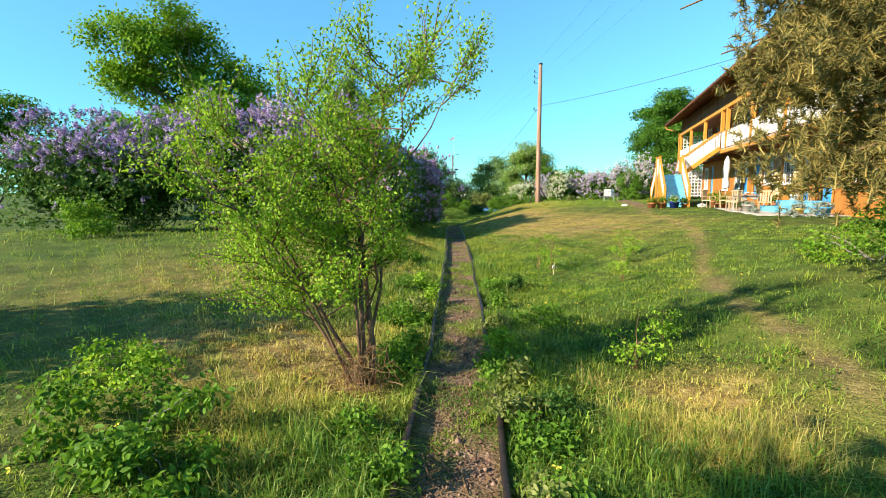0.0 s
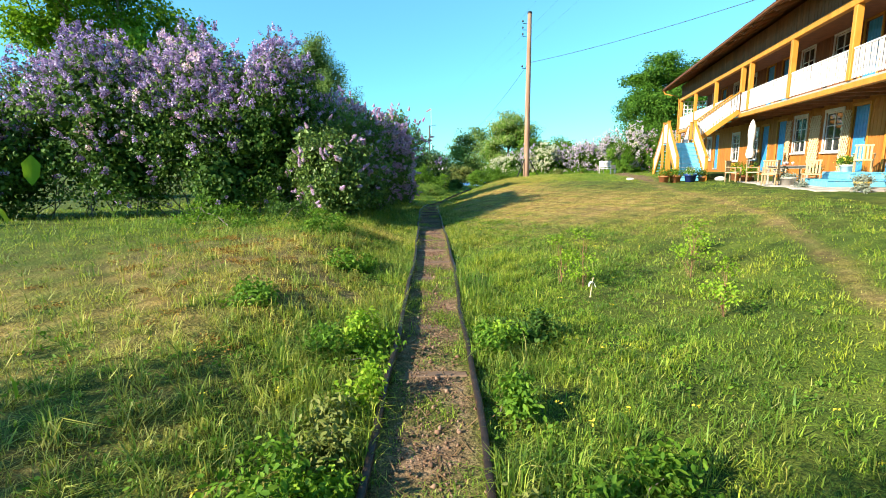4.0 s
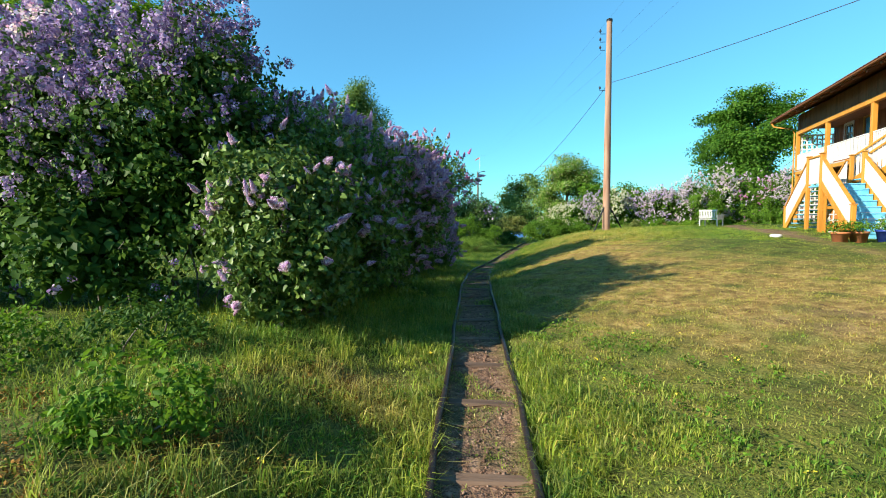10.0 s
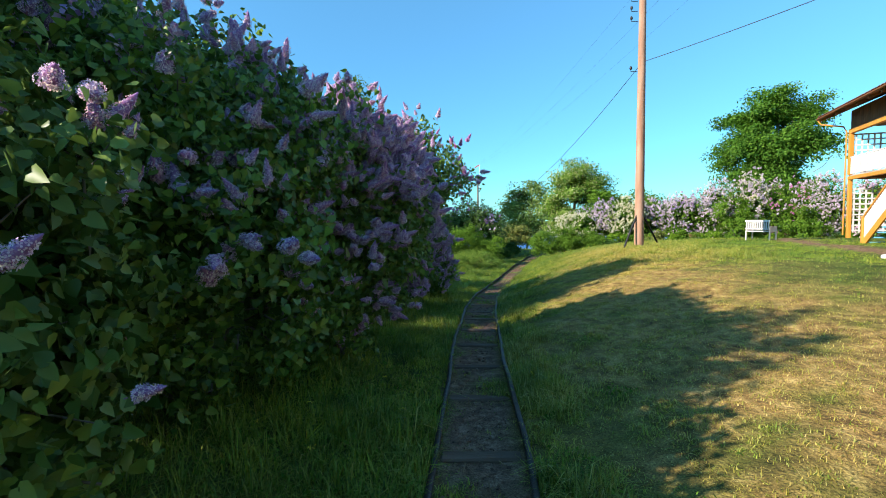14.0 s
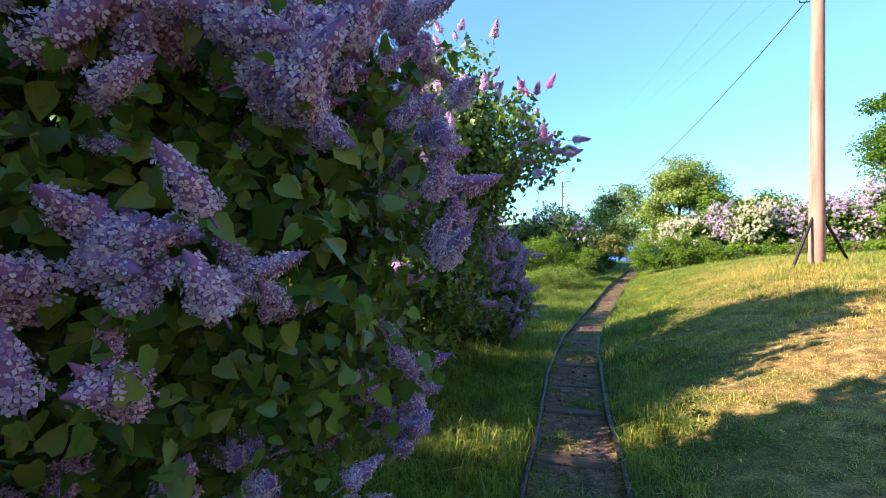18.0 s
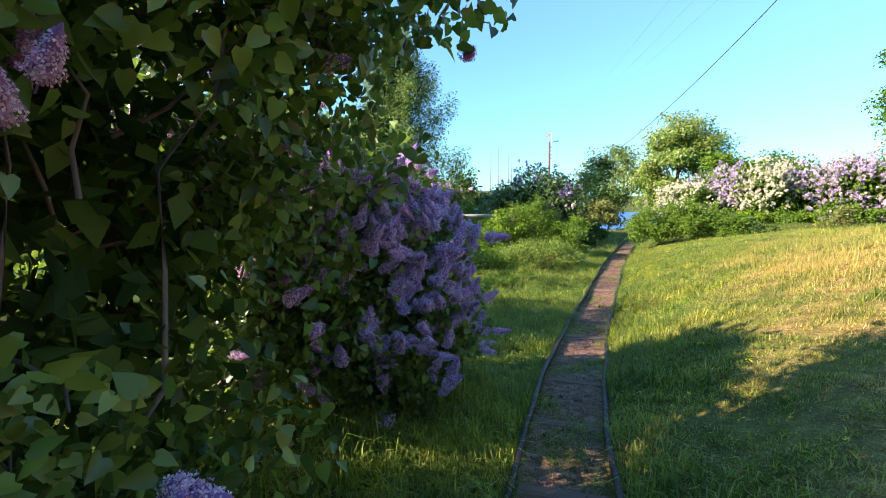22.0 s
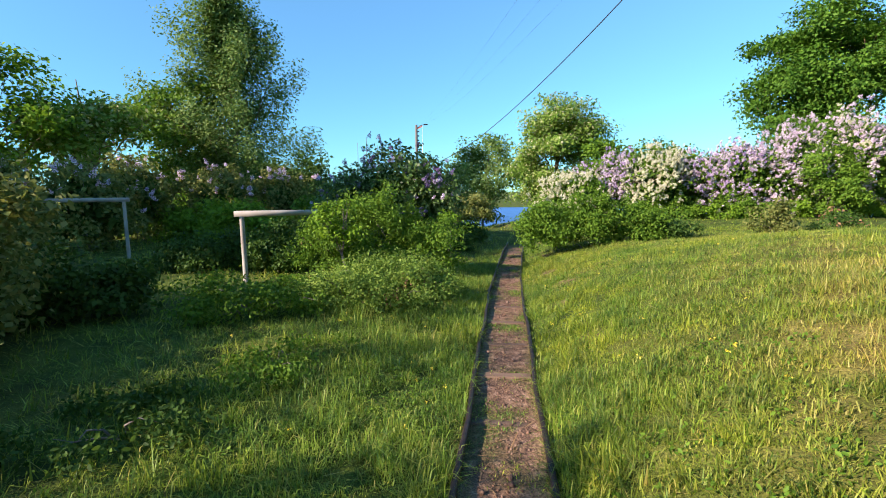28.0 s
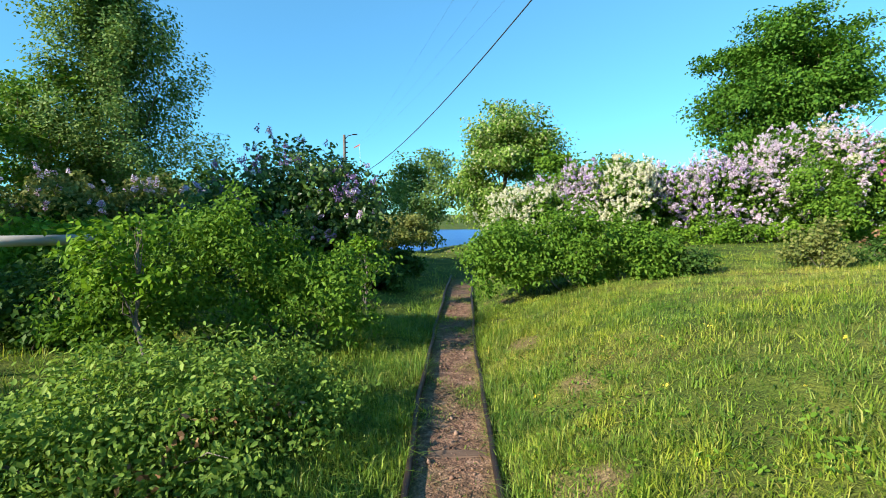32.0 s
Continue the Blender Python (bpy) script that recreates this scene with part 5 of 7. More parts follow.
def tree(name, label, base, height, crown_r, crown_from, leaf, size, clumps=150, per=40, trunk_r=0.2, bark="bark", spread=None, template=LEAF_RHOMB, shape="round", category="tree", group="", squash=0.5, open_=0.35, limb_n=12):
    """A tapered trunk with limbs and a crown of leaf clumps, uneven and with gaps."""
    x, y = base
    t = thing(name, label, category, (x, y, gz(x, y) - 0.1), group=group)
    ch = height - crown_from
    mid = np.array([0, 0, crown_from + ch * 0.48])
    if shape == "cone":
        # rising branches round one leader, each a plume of clumps
        nb = 46
        pts, out = [], []
        for b in range(nb):
            k = (b / nb) ** 1.1
            a = b * 2.39996 + rng.normal(0, 0.3)
            reach = crown_r * np.interp(k, [0, 0.2, 0.5, 0.8, 1], [0.85, 1.0, 0.8, 0.42, 0.05]) * rng.uniform(0.62, 1.15)
            rise = ch * np.interp(k, [0, 0.5, 1], [0.16, 0.2, 0.10]) * rng.uniform(0.7, 1.3)
            for q in np.linspace(0.18, 1, max(3, clumps // nb)):
                pts.append((reach * q ** 0.85 * math.cos(a), reach * q ** 0.85 * math.sin(a), min(height, crown_from + ch * 0.9 * k + rise * q)))
                out.append((math.cos(a), math.sin(a), 0.6))
        pts, out = np.array(pts), norm(np.array(out))
        pts = pts + rng.normal(0, 0.05 * crown_r, pts.shape)
    else:
        # boughs first, then clumps about each bough, so that the outline is lobed
        nb = max(9, clumps // 7)
        bo, bd = lump(nb, mid, (crown_r * 0.80, crown_r * 0.80, ch * 0.43), 0.45, 0.17)
        pick = rng.integers(0, len(bo), clumps)
        out = norm(bd[pick] + rand_unit(clumps) * 0.8)
        pts = bo[pick] + rand_unit(clumps) * np.array([1, 1, 0.5]) * crown_r * 0.36 * rng.random((clumps, 1)) ** 0.5
    line = bent((0, 0, 0), (rng.normal(0, 0.06) * crown_r, rng.normal(0, 0.06) * crown_r, height * 0.88), 9, 0, 0.012 * height)
    V, F = tubes([(line, np.linspace(trunk_r, trunk_r * 0.1, 9))], 10)
    part("trunk", np_mesh("trunk", V, F, True), bark, t)
    step_ = max(1, len(pts) // limb_n)
    for p in pts[::step_]:
        a = line[int(np.clip(p[2] / height * 7 - 1.5, 1, 7))]
        V, F = tubes([(bent(a, p, 7, 0.05 * ch * rng.uniform(-0.5, 1), 0.012 * height), np.linspace(trunk_r * 0.36, trunk_r * 0.05, 7))], 6)
        part("limb", np_mesh("limb", V, F, True), bark, t)
    tw = []
    for p in pts[:: max(1, len(pts) // 90)]:
        a = line[int(np.clip(p[2] / height * 7 - 0.8, 1, 8))] * 0.35 + p * 0.65 + rng.normal(0, 0.05 * crown_r, 3)
        tw.append((bent(a, p, 5, 0, 0.006 * height), np.linspace(trunk_r * 0.09, trunk_r * 0.03, 5)))
    V, F = tubes(tw, 4)
    part("branchwork", np_mesh("branchwork", V, F, True), bark, t, kind="stuff")
    V, F = leaf_cloud(pts, spread or crown_r * 0.14, per, size, template, squash, 0.9, out)
    part("crown", np_mesh("crown", V, F), leaf, t, kind="stuff")
    return t


def panicle_mesh(name, material, florets, petals=True, length=0.15, width=0.034):
    """A lilac flower head: a close, knobbly cone of small four-petalled florets about a dark budded core."""
    k = (np.arange(florets) + 0.5) / florets
    h = 1 - np.sqrt(1 - k * 0.985)
    a = np.arange(florets) * 2.39996 + rng.random() * 6
    knob = 1 + 0.22 * np.sin(a * 2.0 + h * 15) + 0.16 * np.sin(a * 3.0 - h * 23 + 1)
    r = width * (1 - h ** 1.5) ** 0.75 * knob * rng.uniform(0.86, 1.1, florets) * np.clip(h * 9 + 0.45, 0, 1)
    pos = np.stack([r * np.cos(a), r * np.sin(a), h * length], -1)
    outw = norm(np.stack([np.cos(a), np.sin(a), 0.2 + h * 0.8], -1) + rng.normal(0, 0.28, (florets, 3)))
    ax = norm(np.cross(outw, rand_unit(florets)))
    if petals:
        T = np.array([(0, 0, -0.25), (-0.40, 0.74, 0.0), (0, 1.08, 0.12), (0.40, 0.74, 0.0)])
        quads = []
        side = np.cross(ax, outw)
        size = rng.uniform(0.0085, 0.0112, florets)
        for q in range(4):
            w = ax * math.cos(q * math.pi / 2) + side * math.sin(q * math.pi / 2)
            quads.append(scatter((T, np.array([(0, 3, 2, 1)])), pos, w, outw, size))
        V, F = join_np(quads)
    else:
        T = np.array([(-0.7, -0.7, 0), (0.7, -0.7, 0.2), (0.7, 0.7, 0), (-0.7, 0.7, 0.2)])
        V, F = scatter((T, np.array([(0, 1, 2, 3)])), pos, ax, outw, np.full(florets, 0.021))
    if petals:
        core = tubes([(np.array([(0, 0, -0.05), (0, 0, -0.012), (0, 0, 0.01), (0, 0, length * 0.35), (0, 0, length * 0.75), (0, 0, length * 0.98)]), np.array([0.003, 0.003, width * 0.62, width * 0.66, width * 0.42, 0.002]))], 6)
        n_ = len(F)
        V, F = join_np([(V, F), core])
        me = np_mesh(name, V, F)
        me.materials.append(M[material])
        me.materials.append(M["lilac_bud"])
        me.polygons.foreach_set("material_index", (np.arange(len(F)) >= n_).astype(np.int32))
        return me
    me = np_mesh(name, V, F)
    me.materials.append(M[material])
    return me


COLOURS = ("lilac_purple", "lilac_mauve", "lilac_violet", "lilac_pink", "lilac_magenta", "lilac_cream", "lilac_dusk", "lilac_meadow")
FINE = {c: [panicle_mesh("flower_head", c, 112, True, l, w) for l, w in ((0.15, 0.036), (0.12, 0.038), (0.18, 0.037))] for c in COLOURS[:5] + ("lilac_pink",)}
PLAIN = {c: [panicle_mesh("flower_head", c, 16, False, l, w) for l, w in ((0.16, 0.042), (0.13, 0.044), (0.19, 0.04))] for c in COLOURS}
leaf_one = {}
for key in ("lilac_leaf", "lilac_leaf_dark", "lilac_leaf_bright"):
    V, F = LEAF_ONE
    leaf_one[key] = np_mesh("leaf", V, F, True)
    leaf_one[key].materials.append(M[key])


def lilac(label, base, lobes, colours, leaves=20000, heads=200, near=False, leaf="lilac_leaf", leaf_size=0.078, head_size=1.0, top_bias=0.15, stems=9, group="lilac hedge", side=None, singles=0, shell=0.66, gaps=0.0, low=0.05, loose=60, out=0.12, drifts=1.3, hollow=0.0, inner=1.0):
    """A lilac shrub. lobes: (x, y, z, rx, ry, rz) from the base. Flower heads are parts of their own, in twos and threes."""
    bx, by = base
    bz = gz(bx, by) - 0.05
    t = thing("lilac_bush", label, "lilac bush", (bx, by, bz), group=group)
    area = np.array([(l[3] * l[4] + l[4] * l[5] + l[3] * l[5]) for l in lobes])
    P, D = [], []
    for l, s in zip(lobes, area / area.sum()):
        p, d = lump(int(leaves / 5 * s * 1.35), l[:3], l[3:], shell, 0.30, -0.9)
        P.append(p)
        D.append(d)
    P, D = np.concatenate(P), np.concatenate(D)
    deep = np.zeros(len(P), bool)
    for l in lobes:
        deep |= (((P - np.array(l[:3])) / np.array(l[3:])) ** 2).sum(1) < shell ** 2 * 0.8
    hole = np.array([noise.noise(Vector(p) * 2.1 + Vector((bx, by, 5))) for p in P])
    open_low = np.array([noise.noise(Vector(p) * 0.95 + Vector((by, bx, 2))) for p in P])
    under = hollow * step(1.25 - P[:, 2] / (0.55 * P[:, 2].max())) * (0.6 + 1.4 * open_low)
    ok = ~deep & (P[:, 2] > low) & (hole > -0.27 + gaps + under)
    P, D = P[ok], D[ok]
    for k in range(stems):
        l = lobes[k % len(lobes)]
        a = np.array([l[0] * 0.6 + rng.normal(0, 0.2), l[1] * 0.6 + rng.normal(0, 0.2), 0])
        e = P[rng.integers(len(P))]
        V, F = tubes([(bent(a, e, 8, 0.12, 0.06), np.linspace(0.014, 0.004, 8))], 6)
        part("stem", np_mesh("stem", V, F, True), "bark_grey", t)
    tw = []
    for k in rng.integers(0, len(P), stems * 14):
        e = P[k]
        tw.append((bent(e - D[k] * rng.uniform(0.25, 0.7) + rng.normal(0, 0.1, 3) - np.array([0, 0, 0.15]), e, 4, 0, 0.025), np.linspace(0.009, 0.003, 4)))
    V, F = tubes(tw, 4)
    part("branchwork", np_mesh("branchwork", V, F, True), "bark_grey", t, kind="stuff")
    V, F = leaf_cloud(P, 0.075, 5, leaf_size, LEAF_HEART if near else LEAF_RHOMB, 0.9, 0.25, D)
    part("foliage", np_mesh("foliage", V, F, near), leaf, t, kind="stuff")
    # added inner leaves block light; their dark colour paints the shade inside the bush
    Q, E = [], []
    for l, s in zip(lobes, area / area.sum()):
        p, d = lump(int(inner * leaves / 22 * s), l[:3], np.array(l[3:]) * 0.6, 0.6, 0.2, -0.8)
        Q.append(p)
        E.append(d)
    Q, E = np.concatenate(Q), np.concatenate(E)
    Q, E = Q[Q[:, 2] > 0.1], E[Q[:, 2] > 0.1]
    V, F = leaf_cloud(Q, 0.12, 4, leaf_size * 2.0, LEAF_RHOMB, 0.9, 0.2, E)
    part("inner_foliage", np_mesh("inner_foliage", V, F), "dark_leaf", t, "inner leaves, coloured dark to stand for shade", kind="stuff")
    # heads sit on the outside, more of them higher up, in drifts
    drift = np.array([noise.noise(Vector(p) * 0.9 + Vector((bx, by, 3))) for p in P])
    w = np.clip(top_bias + 0.45 * D[:, 2] + 0.8 * (P[:, 2] / P[:, 2].max()) ** 1.5, 0.02, 2) * np.clip(0.7 + drifts * drift, 0.03, 3)
    r = np.zeros(len(P))
    for l in lobes:
        r = np.maximum(r, 1.05 - np.abs(np.sqrt((((P - np.array(l[:3])) / np.array(l[3:])) ** 2).sum(1)) - 1.0))
    w = w * np.clip(r, 0.02, 2) ** 3
    if side is not None:
        w = w * np.clip(0.35 + (D @ np.asarray(side)), 0.03, 2)
    book = FINE if near else PLAIN
    made, rest = 0, {}
    for k in rng.choice(len(P), min(len(P) - 1, heads), False, w / w.sum()):
        c = colours[int(rng.integers(len(colours)))]
        up = norm(D[k] * 0.6 + np.array([0, 0, 0.35]) + rng.normal(0, 0.25, 3))
        for j in range(int(rng.integers(1, 4))):
            if made >= heads:
                break
            ax = norm(up + rng.normal(0, 0.45, 3))
            q = Vector(ax).to_track_quat("Z", "Y").to_matrix().to_4x4()
            s = head_size * rng.uniform(0.7, 1.25)
            f = rng.uniform(0.85, 1.15)
            m4 = Matrix.Translation(Vector(P[k] + D[k] * out + rng.normal(0, 0.065, 3))) @ q @ Matrix.Diagonal((s * f, s * f, s, 1))
            if made < loose:
                part("flower_head", book[c][made % 3], None, t, loc=m4)
            else:
                src = PLAIN[c][made % 3]
                co = np.empty(len(src.vertices) * 3, np.float32)
                src.vertices.foreach_get("co", co)
                fi = np.empty(len(src.loops), np.int32)
                src.loops.foreach_get("vertex_index", fi)
                a4 = np.array(m4)
                rest.setdefault(c, []).append((co.reshape(-1, 3) @ a4[:3, :3].T + a4[:3, 3], fi.reshape(-1, 4)))
            made += 1
    for c, parts_ in rest.items():
        part("blossom", np_mesh("blossom", *join_np(parts_)), c, t, kind="stuff")
    for k in (rng.choice(len(P), singles, False) if singles else ()):
        ax = norm(np.cross(D[k], rand_unit(1)[0]) + np.array([0, 0, -0.35]))
        n_ = norm(D[k] + rng.normal(0, 0.3, 3))
        x = norm(np.cross(ax, n_))
        z = np.cross(x, ax)
        s = leaf_size * rng.uniform(0.85, 1.15)
        m4 = Matrix((x * s, ax * s, z * s)).transposed().to_4x4()
        part("leaf", leaf_one[leaf], None, t, loc=Matrix.Translation(Vector(P[k] + D[k] * 0.09)) @ m4)
    return t


def shrub(name, label, base, lobes, leaf, size=0.05, clumps=300, per=10, template=LEAF_RHOMB, stems=6, category="shrub", spread=0.08, bark="bark_grey", group="", up=0.5, dead=0):
    bx, by = base
    t = thing(name, label, category, (bx, by, gz(bx, by) - 0.04), group=group)
    tot = sum(l[3] * l[4] for l in lobes)
    P, D = [], []
    for l in lobes:
        n_ = max(8, int(clumps * l[3] * l[4] / tot))
        bo, bd = lump(max(7, n_ // 9), l[:3], np.array(l[3:]) * 0.86, 0.5, 0.45, -0.7)
        k = rng.integers(0, len(bo), n_)
        p, d = bo[k] + rand_unit(n_) * np.array(l[3:]) * 0.27 * rng.random((n_, 1)) ** 0.5, norm(bd[k] + rand_unit(n_) * 0.7)
        P.append(p)
        D.append(d)
    P, D = np.concatenate(P), np.concatenate(D)
    ok = P[:, 2] > 0.0
    P, D = P[ok], D[ok]
    for k in range(stems):
        l = lobes[k % len(lobes)]
        V, F = tubes([(bent((rng.normal(0, 0.12) + 0.7 * l[0], rng.normal(0, 0.12) + 0.7 * l[1], 0), P[rng.integers(len(P))], 6, 0.08 * min(1.0, l[3]), min(0.04, 0.03 * l[3])), np.linspace(min(0.014, 0.016 * l[3]), 0.002, 6))], 5)
        part("stem", np_mesh("stem", V, F, True), bark, t)
    V, F = leaf_cloud(P, spread, per, size, template, 0.8, up, D)
    part("foliage", np_mesh("foliage", V, F), leaf, t, kind="stuff")
    if dead:
        c = P[rng.integers(0, len(P), 3)][rng.integers(0, 3, dead)]
        V, F = leaf_cloud(c + rng.normal(0, 0.14, (dead, 3)), 0.06, 8, size * 1.2, LEAF_RHOMB, 0.8, 0.2)
        part("dead_leaves", np_mesh("dead_leaves", V, F), "dry_twig", t, kind="stuff")
    return t


LP, LM, LV, LK, LG, LC, LD, LW = COLOURS
TO_TRACK = (0.75, -0.45, 0.3)
# left hedge, from the open end of the meadow along the track
lilac("tall purple lilac in full bloom at the meadow", (-13.6, 15.8), [(0, 0, 1.9, 2.6, 1.9, 2.1), (1.9, -0.8, 1.5, 1.7, 1.5, 1.6)], (LW, LW, LD), 15000, 800, leaf_size=0.11, side=(0.3, -0.9, 0.4), head_size=1.15, top_bias=-0.2, drifts=0.8, hollow=0.4, inner=2.2)
lilac("tall purple lilac in full bloom at the meadow", (-10.0, 16.3), [(0, 0, 2.1, 2.2, 1.8, 2.1), (1.4, -0.7, 2.5, 1.5, 1.4, 1.8), (-1.4, -0.9, 1.3, 1.3, 1.2, 1.2)], (LW, LW, LD), 17000, 900, leaf_size=0.10, side=(0.3, -0.9, 0.4), head_size=1.1, top_bias=-0.2, drifts=0.8, hollow=0.6, inner=2.4)
lilac("broad mauve lilac in bloom, dark beneath", (-7.2, 16.1), [(0, 0, 2.1, 1.9, 1.7, 2.1), (0.9, -0.4, 2.3, 1.3, 1.2, 1.9), (-0.9, -0.8, 1.2, 1.1, 0.9, 1.1)], (LW, LW, LD, LM), 19000, 900, leaf_size=0.085, side=(0.4, -0.9, 0.4), head_size=1.05, loose=120, top_bias=-0.3, drifts=0.8, hollow=0.8, inner=2.6)
lilac("tall mauve lilac in bloom above leafy skirts", (-4.9, 15.8), [(0, 0, 1.9, 1.5, 1.5, 2.0), (0.6, -0.2, 2.5, 1.1, 1.2, 1.5), (-0.6, -0.9, 0.9, 0.9, 0.8, 0.9)], (LW, LW, LD), 23000, 820, leaf_size=0.08, side=(0.4, -0.9, 0.4), head_size=1.0, loose=200, top_bias=-0.2, drifts=0.8, hollow=0.8, inner=2.6)
# this bush takes the leaf material with sunlight in its colour
lilac("leafy lilac with pale purple heads near the ground", (-2.75, 14.8), [(0, 0, 0.85, 0.74, 0.72, 1.0), (-0.35, 0.4, 1.25, 0.75, 0.8, 0.95)], (LM, LP, LP), 15000, 130, near=True, leaf="lilac_leaf_sunlit", leaf_size=0.064, top_bias=2.2, gaps=0.06, low=0.0, loose=130)
lilac("mauve lilac overhanging the track", (-3.2, 17.0), [(0, 0, 1.6, 1.2, 1.4, 1.5), (0.4, -0.3, 1.2, 0.9, 1.1, 1.15), (-0.3, 0.3, 2.05, 1.2, 1.4, 1.05)], (LP, LP, LV), 32000, 320, side=TO_TRACK, head_size=1.05, loose=320, top_bias=0.3, near=True, leaf_size=0.06, leaf="lilac_leaf_bright", hollow=0.25, drifts=0.9, inner=0.35)
lilac("mauve lilac with large heads beside the track", (-2.55, 18.55), [(0, 0, 1.3, 0.9, 0.95, 1.3), (0.05, 0.0, 1.85, 0.96, 0.9, 0.95), (0.62, 0.1, 1.5, 0.5, 0.65, 0.8)], (LP, LM, LP, LM, LV), 20000, 680, near=True, leaf="lilac_leaf_bright", head_size=1.1, side=(0.9, 0.15, 0.15), singles=90, leaf_size=0.062, top_bias=1.1, loose=680, out=0.17, drifts=0.7, inner=0.1, gaps=0.07)
lilac("tall loose lilac with bare twigs and pink heads", (-2.75, 22.1), [(0, 0, 1.35, 0.9, 1.05, 1.4), (0.35, 0.3, 2.5, 1.1, 1.0, 0.95), (-0.25, -1.25, 1.35, 0.85, 0.9, 1.45)], (LM, LG, LM, LK), 32000, 240, near=True, leaf="lilac_leaf_bright", side=(0.7, -0.4, 0.6), singles=50, stems=24, leaf_size=0.058, top_bias=0.15, loose=240, gaps=0.10, out=0.14, hollow=0.2, inner=1.2)
lilac("dark leafy lilac with few pink heads in the hedge", (-3.5, 23.9), [(0, 0, 1.2, 1.0, 0.9, 1.25), (0.3, 0.2, 1.5, 0.9, 0.8, 0.9)], (LM, LV, LP), 20000, 90, near=True, leaf="lilac_leaf_bright", leaf_size=0.062, side=(0.7, -0.4, 0.4), loose=90, inner=0.35)
lilac("low violet lilac at the hedge's end", (-2.5, 25.0), [(0, 0, 0.85, 0.66, 0.74, 0.95), (-0.45, -0.35, 1.1, 0.75, 0.8, 0.9)], (LV, LP, LV, LV), 21000, 420, near=True, leaf="lilac_leaf_bright", side=(0.8, -0.6, 0.3), singles=40, head_size=1.12, top_bias=1.3, loose=420, out=0.16, leaf_size=0.056, drifts=0.9, inner=0.35)
# two unseen bushes, added so that their shadow darkens the grass past the hedge
lilac("unseen tall lilac added behind the hedge for its shadow", (-7.6, 25.6), [(0, 0, 2.0, 1.8, 1.9, 2.2)], (LP, LM), 8000, 50, leaf_size=0.12, head_size=1.2)
lilac("unseen tall lilac added behind the hedge for its shadow", (-10.4, 27.6), [(0, 0, 2.0, 2.0, 1.9, 2.2)], (LP, LM), 7000, 40, leaf_size=0.13, head_size=1.2)
# added out of sight to keep sun off the lower half of the hedge
lilac("unseen low lilac added to shade the hedge's lower leaves", (-5.4, 20.7), [(0, 0, 1.1, 1.2, 1.3, 1.25)], (LP, LM), 9000, 30, leaf_size=0.11)
# one more unseen shadow caster for the ground left of the track
lilac("unseen tall lilac added to shade the grass past the hedge", (-8.9, 24.0), [(0, 0, 2.1, 1.7, 1.7, 2.2)], (LP, LM), 9000, 40, leaf_size=0.12, head_size=1.2)
# never in view: added to throw the shadow band across the near meadow
lilac("lilac out of view, added to shade the near meadow", (-8.4, 2.6), [(0, 0, 1.9, 1.7, 1.7, 2.0)], (LP, LM), 6000, 40, leaf_size=0.12, head_size=1.2)
shrub("meadow_shrub", "bright leafy shrub before the lilacs", (-10.2, 12.0), [(0, 0, 0.45, 0.8, 0.7, 0.6)], "maple_leaf", 0.075, 260, 12)

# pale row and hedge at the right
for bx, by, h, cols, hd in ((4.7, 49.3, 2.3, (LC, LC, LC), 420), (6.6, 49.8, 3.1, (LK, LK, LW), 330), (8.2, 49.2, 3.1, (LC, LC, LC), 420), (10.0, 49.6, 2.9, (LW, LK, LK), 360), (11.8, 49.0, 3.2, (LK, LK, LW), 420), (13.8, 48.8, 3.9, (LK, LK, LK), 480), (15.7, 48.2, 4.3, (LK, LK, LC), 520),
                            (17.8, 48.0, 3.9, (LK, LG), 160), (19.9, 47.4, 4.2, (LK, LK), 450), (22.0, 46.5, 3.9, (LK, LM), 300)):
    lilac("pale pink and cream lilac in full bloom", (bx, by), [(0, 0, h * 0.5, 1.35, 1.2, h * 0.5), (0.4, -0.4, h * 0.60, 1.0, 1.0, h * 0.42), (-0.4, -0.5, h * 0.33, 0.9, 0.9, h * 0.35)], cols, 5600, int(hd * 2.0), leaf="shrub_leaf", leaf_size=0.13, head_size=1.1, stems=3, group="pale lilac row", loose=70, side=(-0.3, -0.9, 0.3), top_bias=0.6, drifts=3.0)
shrub("hedge_shrub", "fresh green leafy hedge shrub in grass", (3.0, 40.4), [(-1.2, 0.1, 0.55, 0.9, 0.9, 0.7), (0.1, 0, 0.66, 1.1, 0.9, 0.8), (1.35, 0.1, 0.5, 0.9, 0.8, 0.62)], "shrub_leaf", 0.075, 1500, 14, LEAF_OVAL, stems=9)
shrub("hedge_shrub", "low dark bramble beside the hedge", (5.3, 40.4), [(0, 0, 0.25, 0.6, 0.6, 0.35)], "dark_leaf", 0.07, 260, 12)
shrub("hedge_shrub", "small rounded green shrub on the meadow", (7.7, 39.9), [(0, 0, 0.4, 0.6, 0.55, 0.5)], "dusty_leaf", 0.07, 260, 12)
shrub("hedge_shrub", "low brown-tipped shrub by the mound", (9.6, 40.5), [(0, 0, 0.25, 1.0, 0.6, 0.35)], "dark_leaf", 0.07, 160, 10, dead=12)

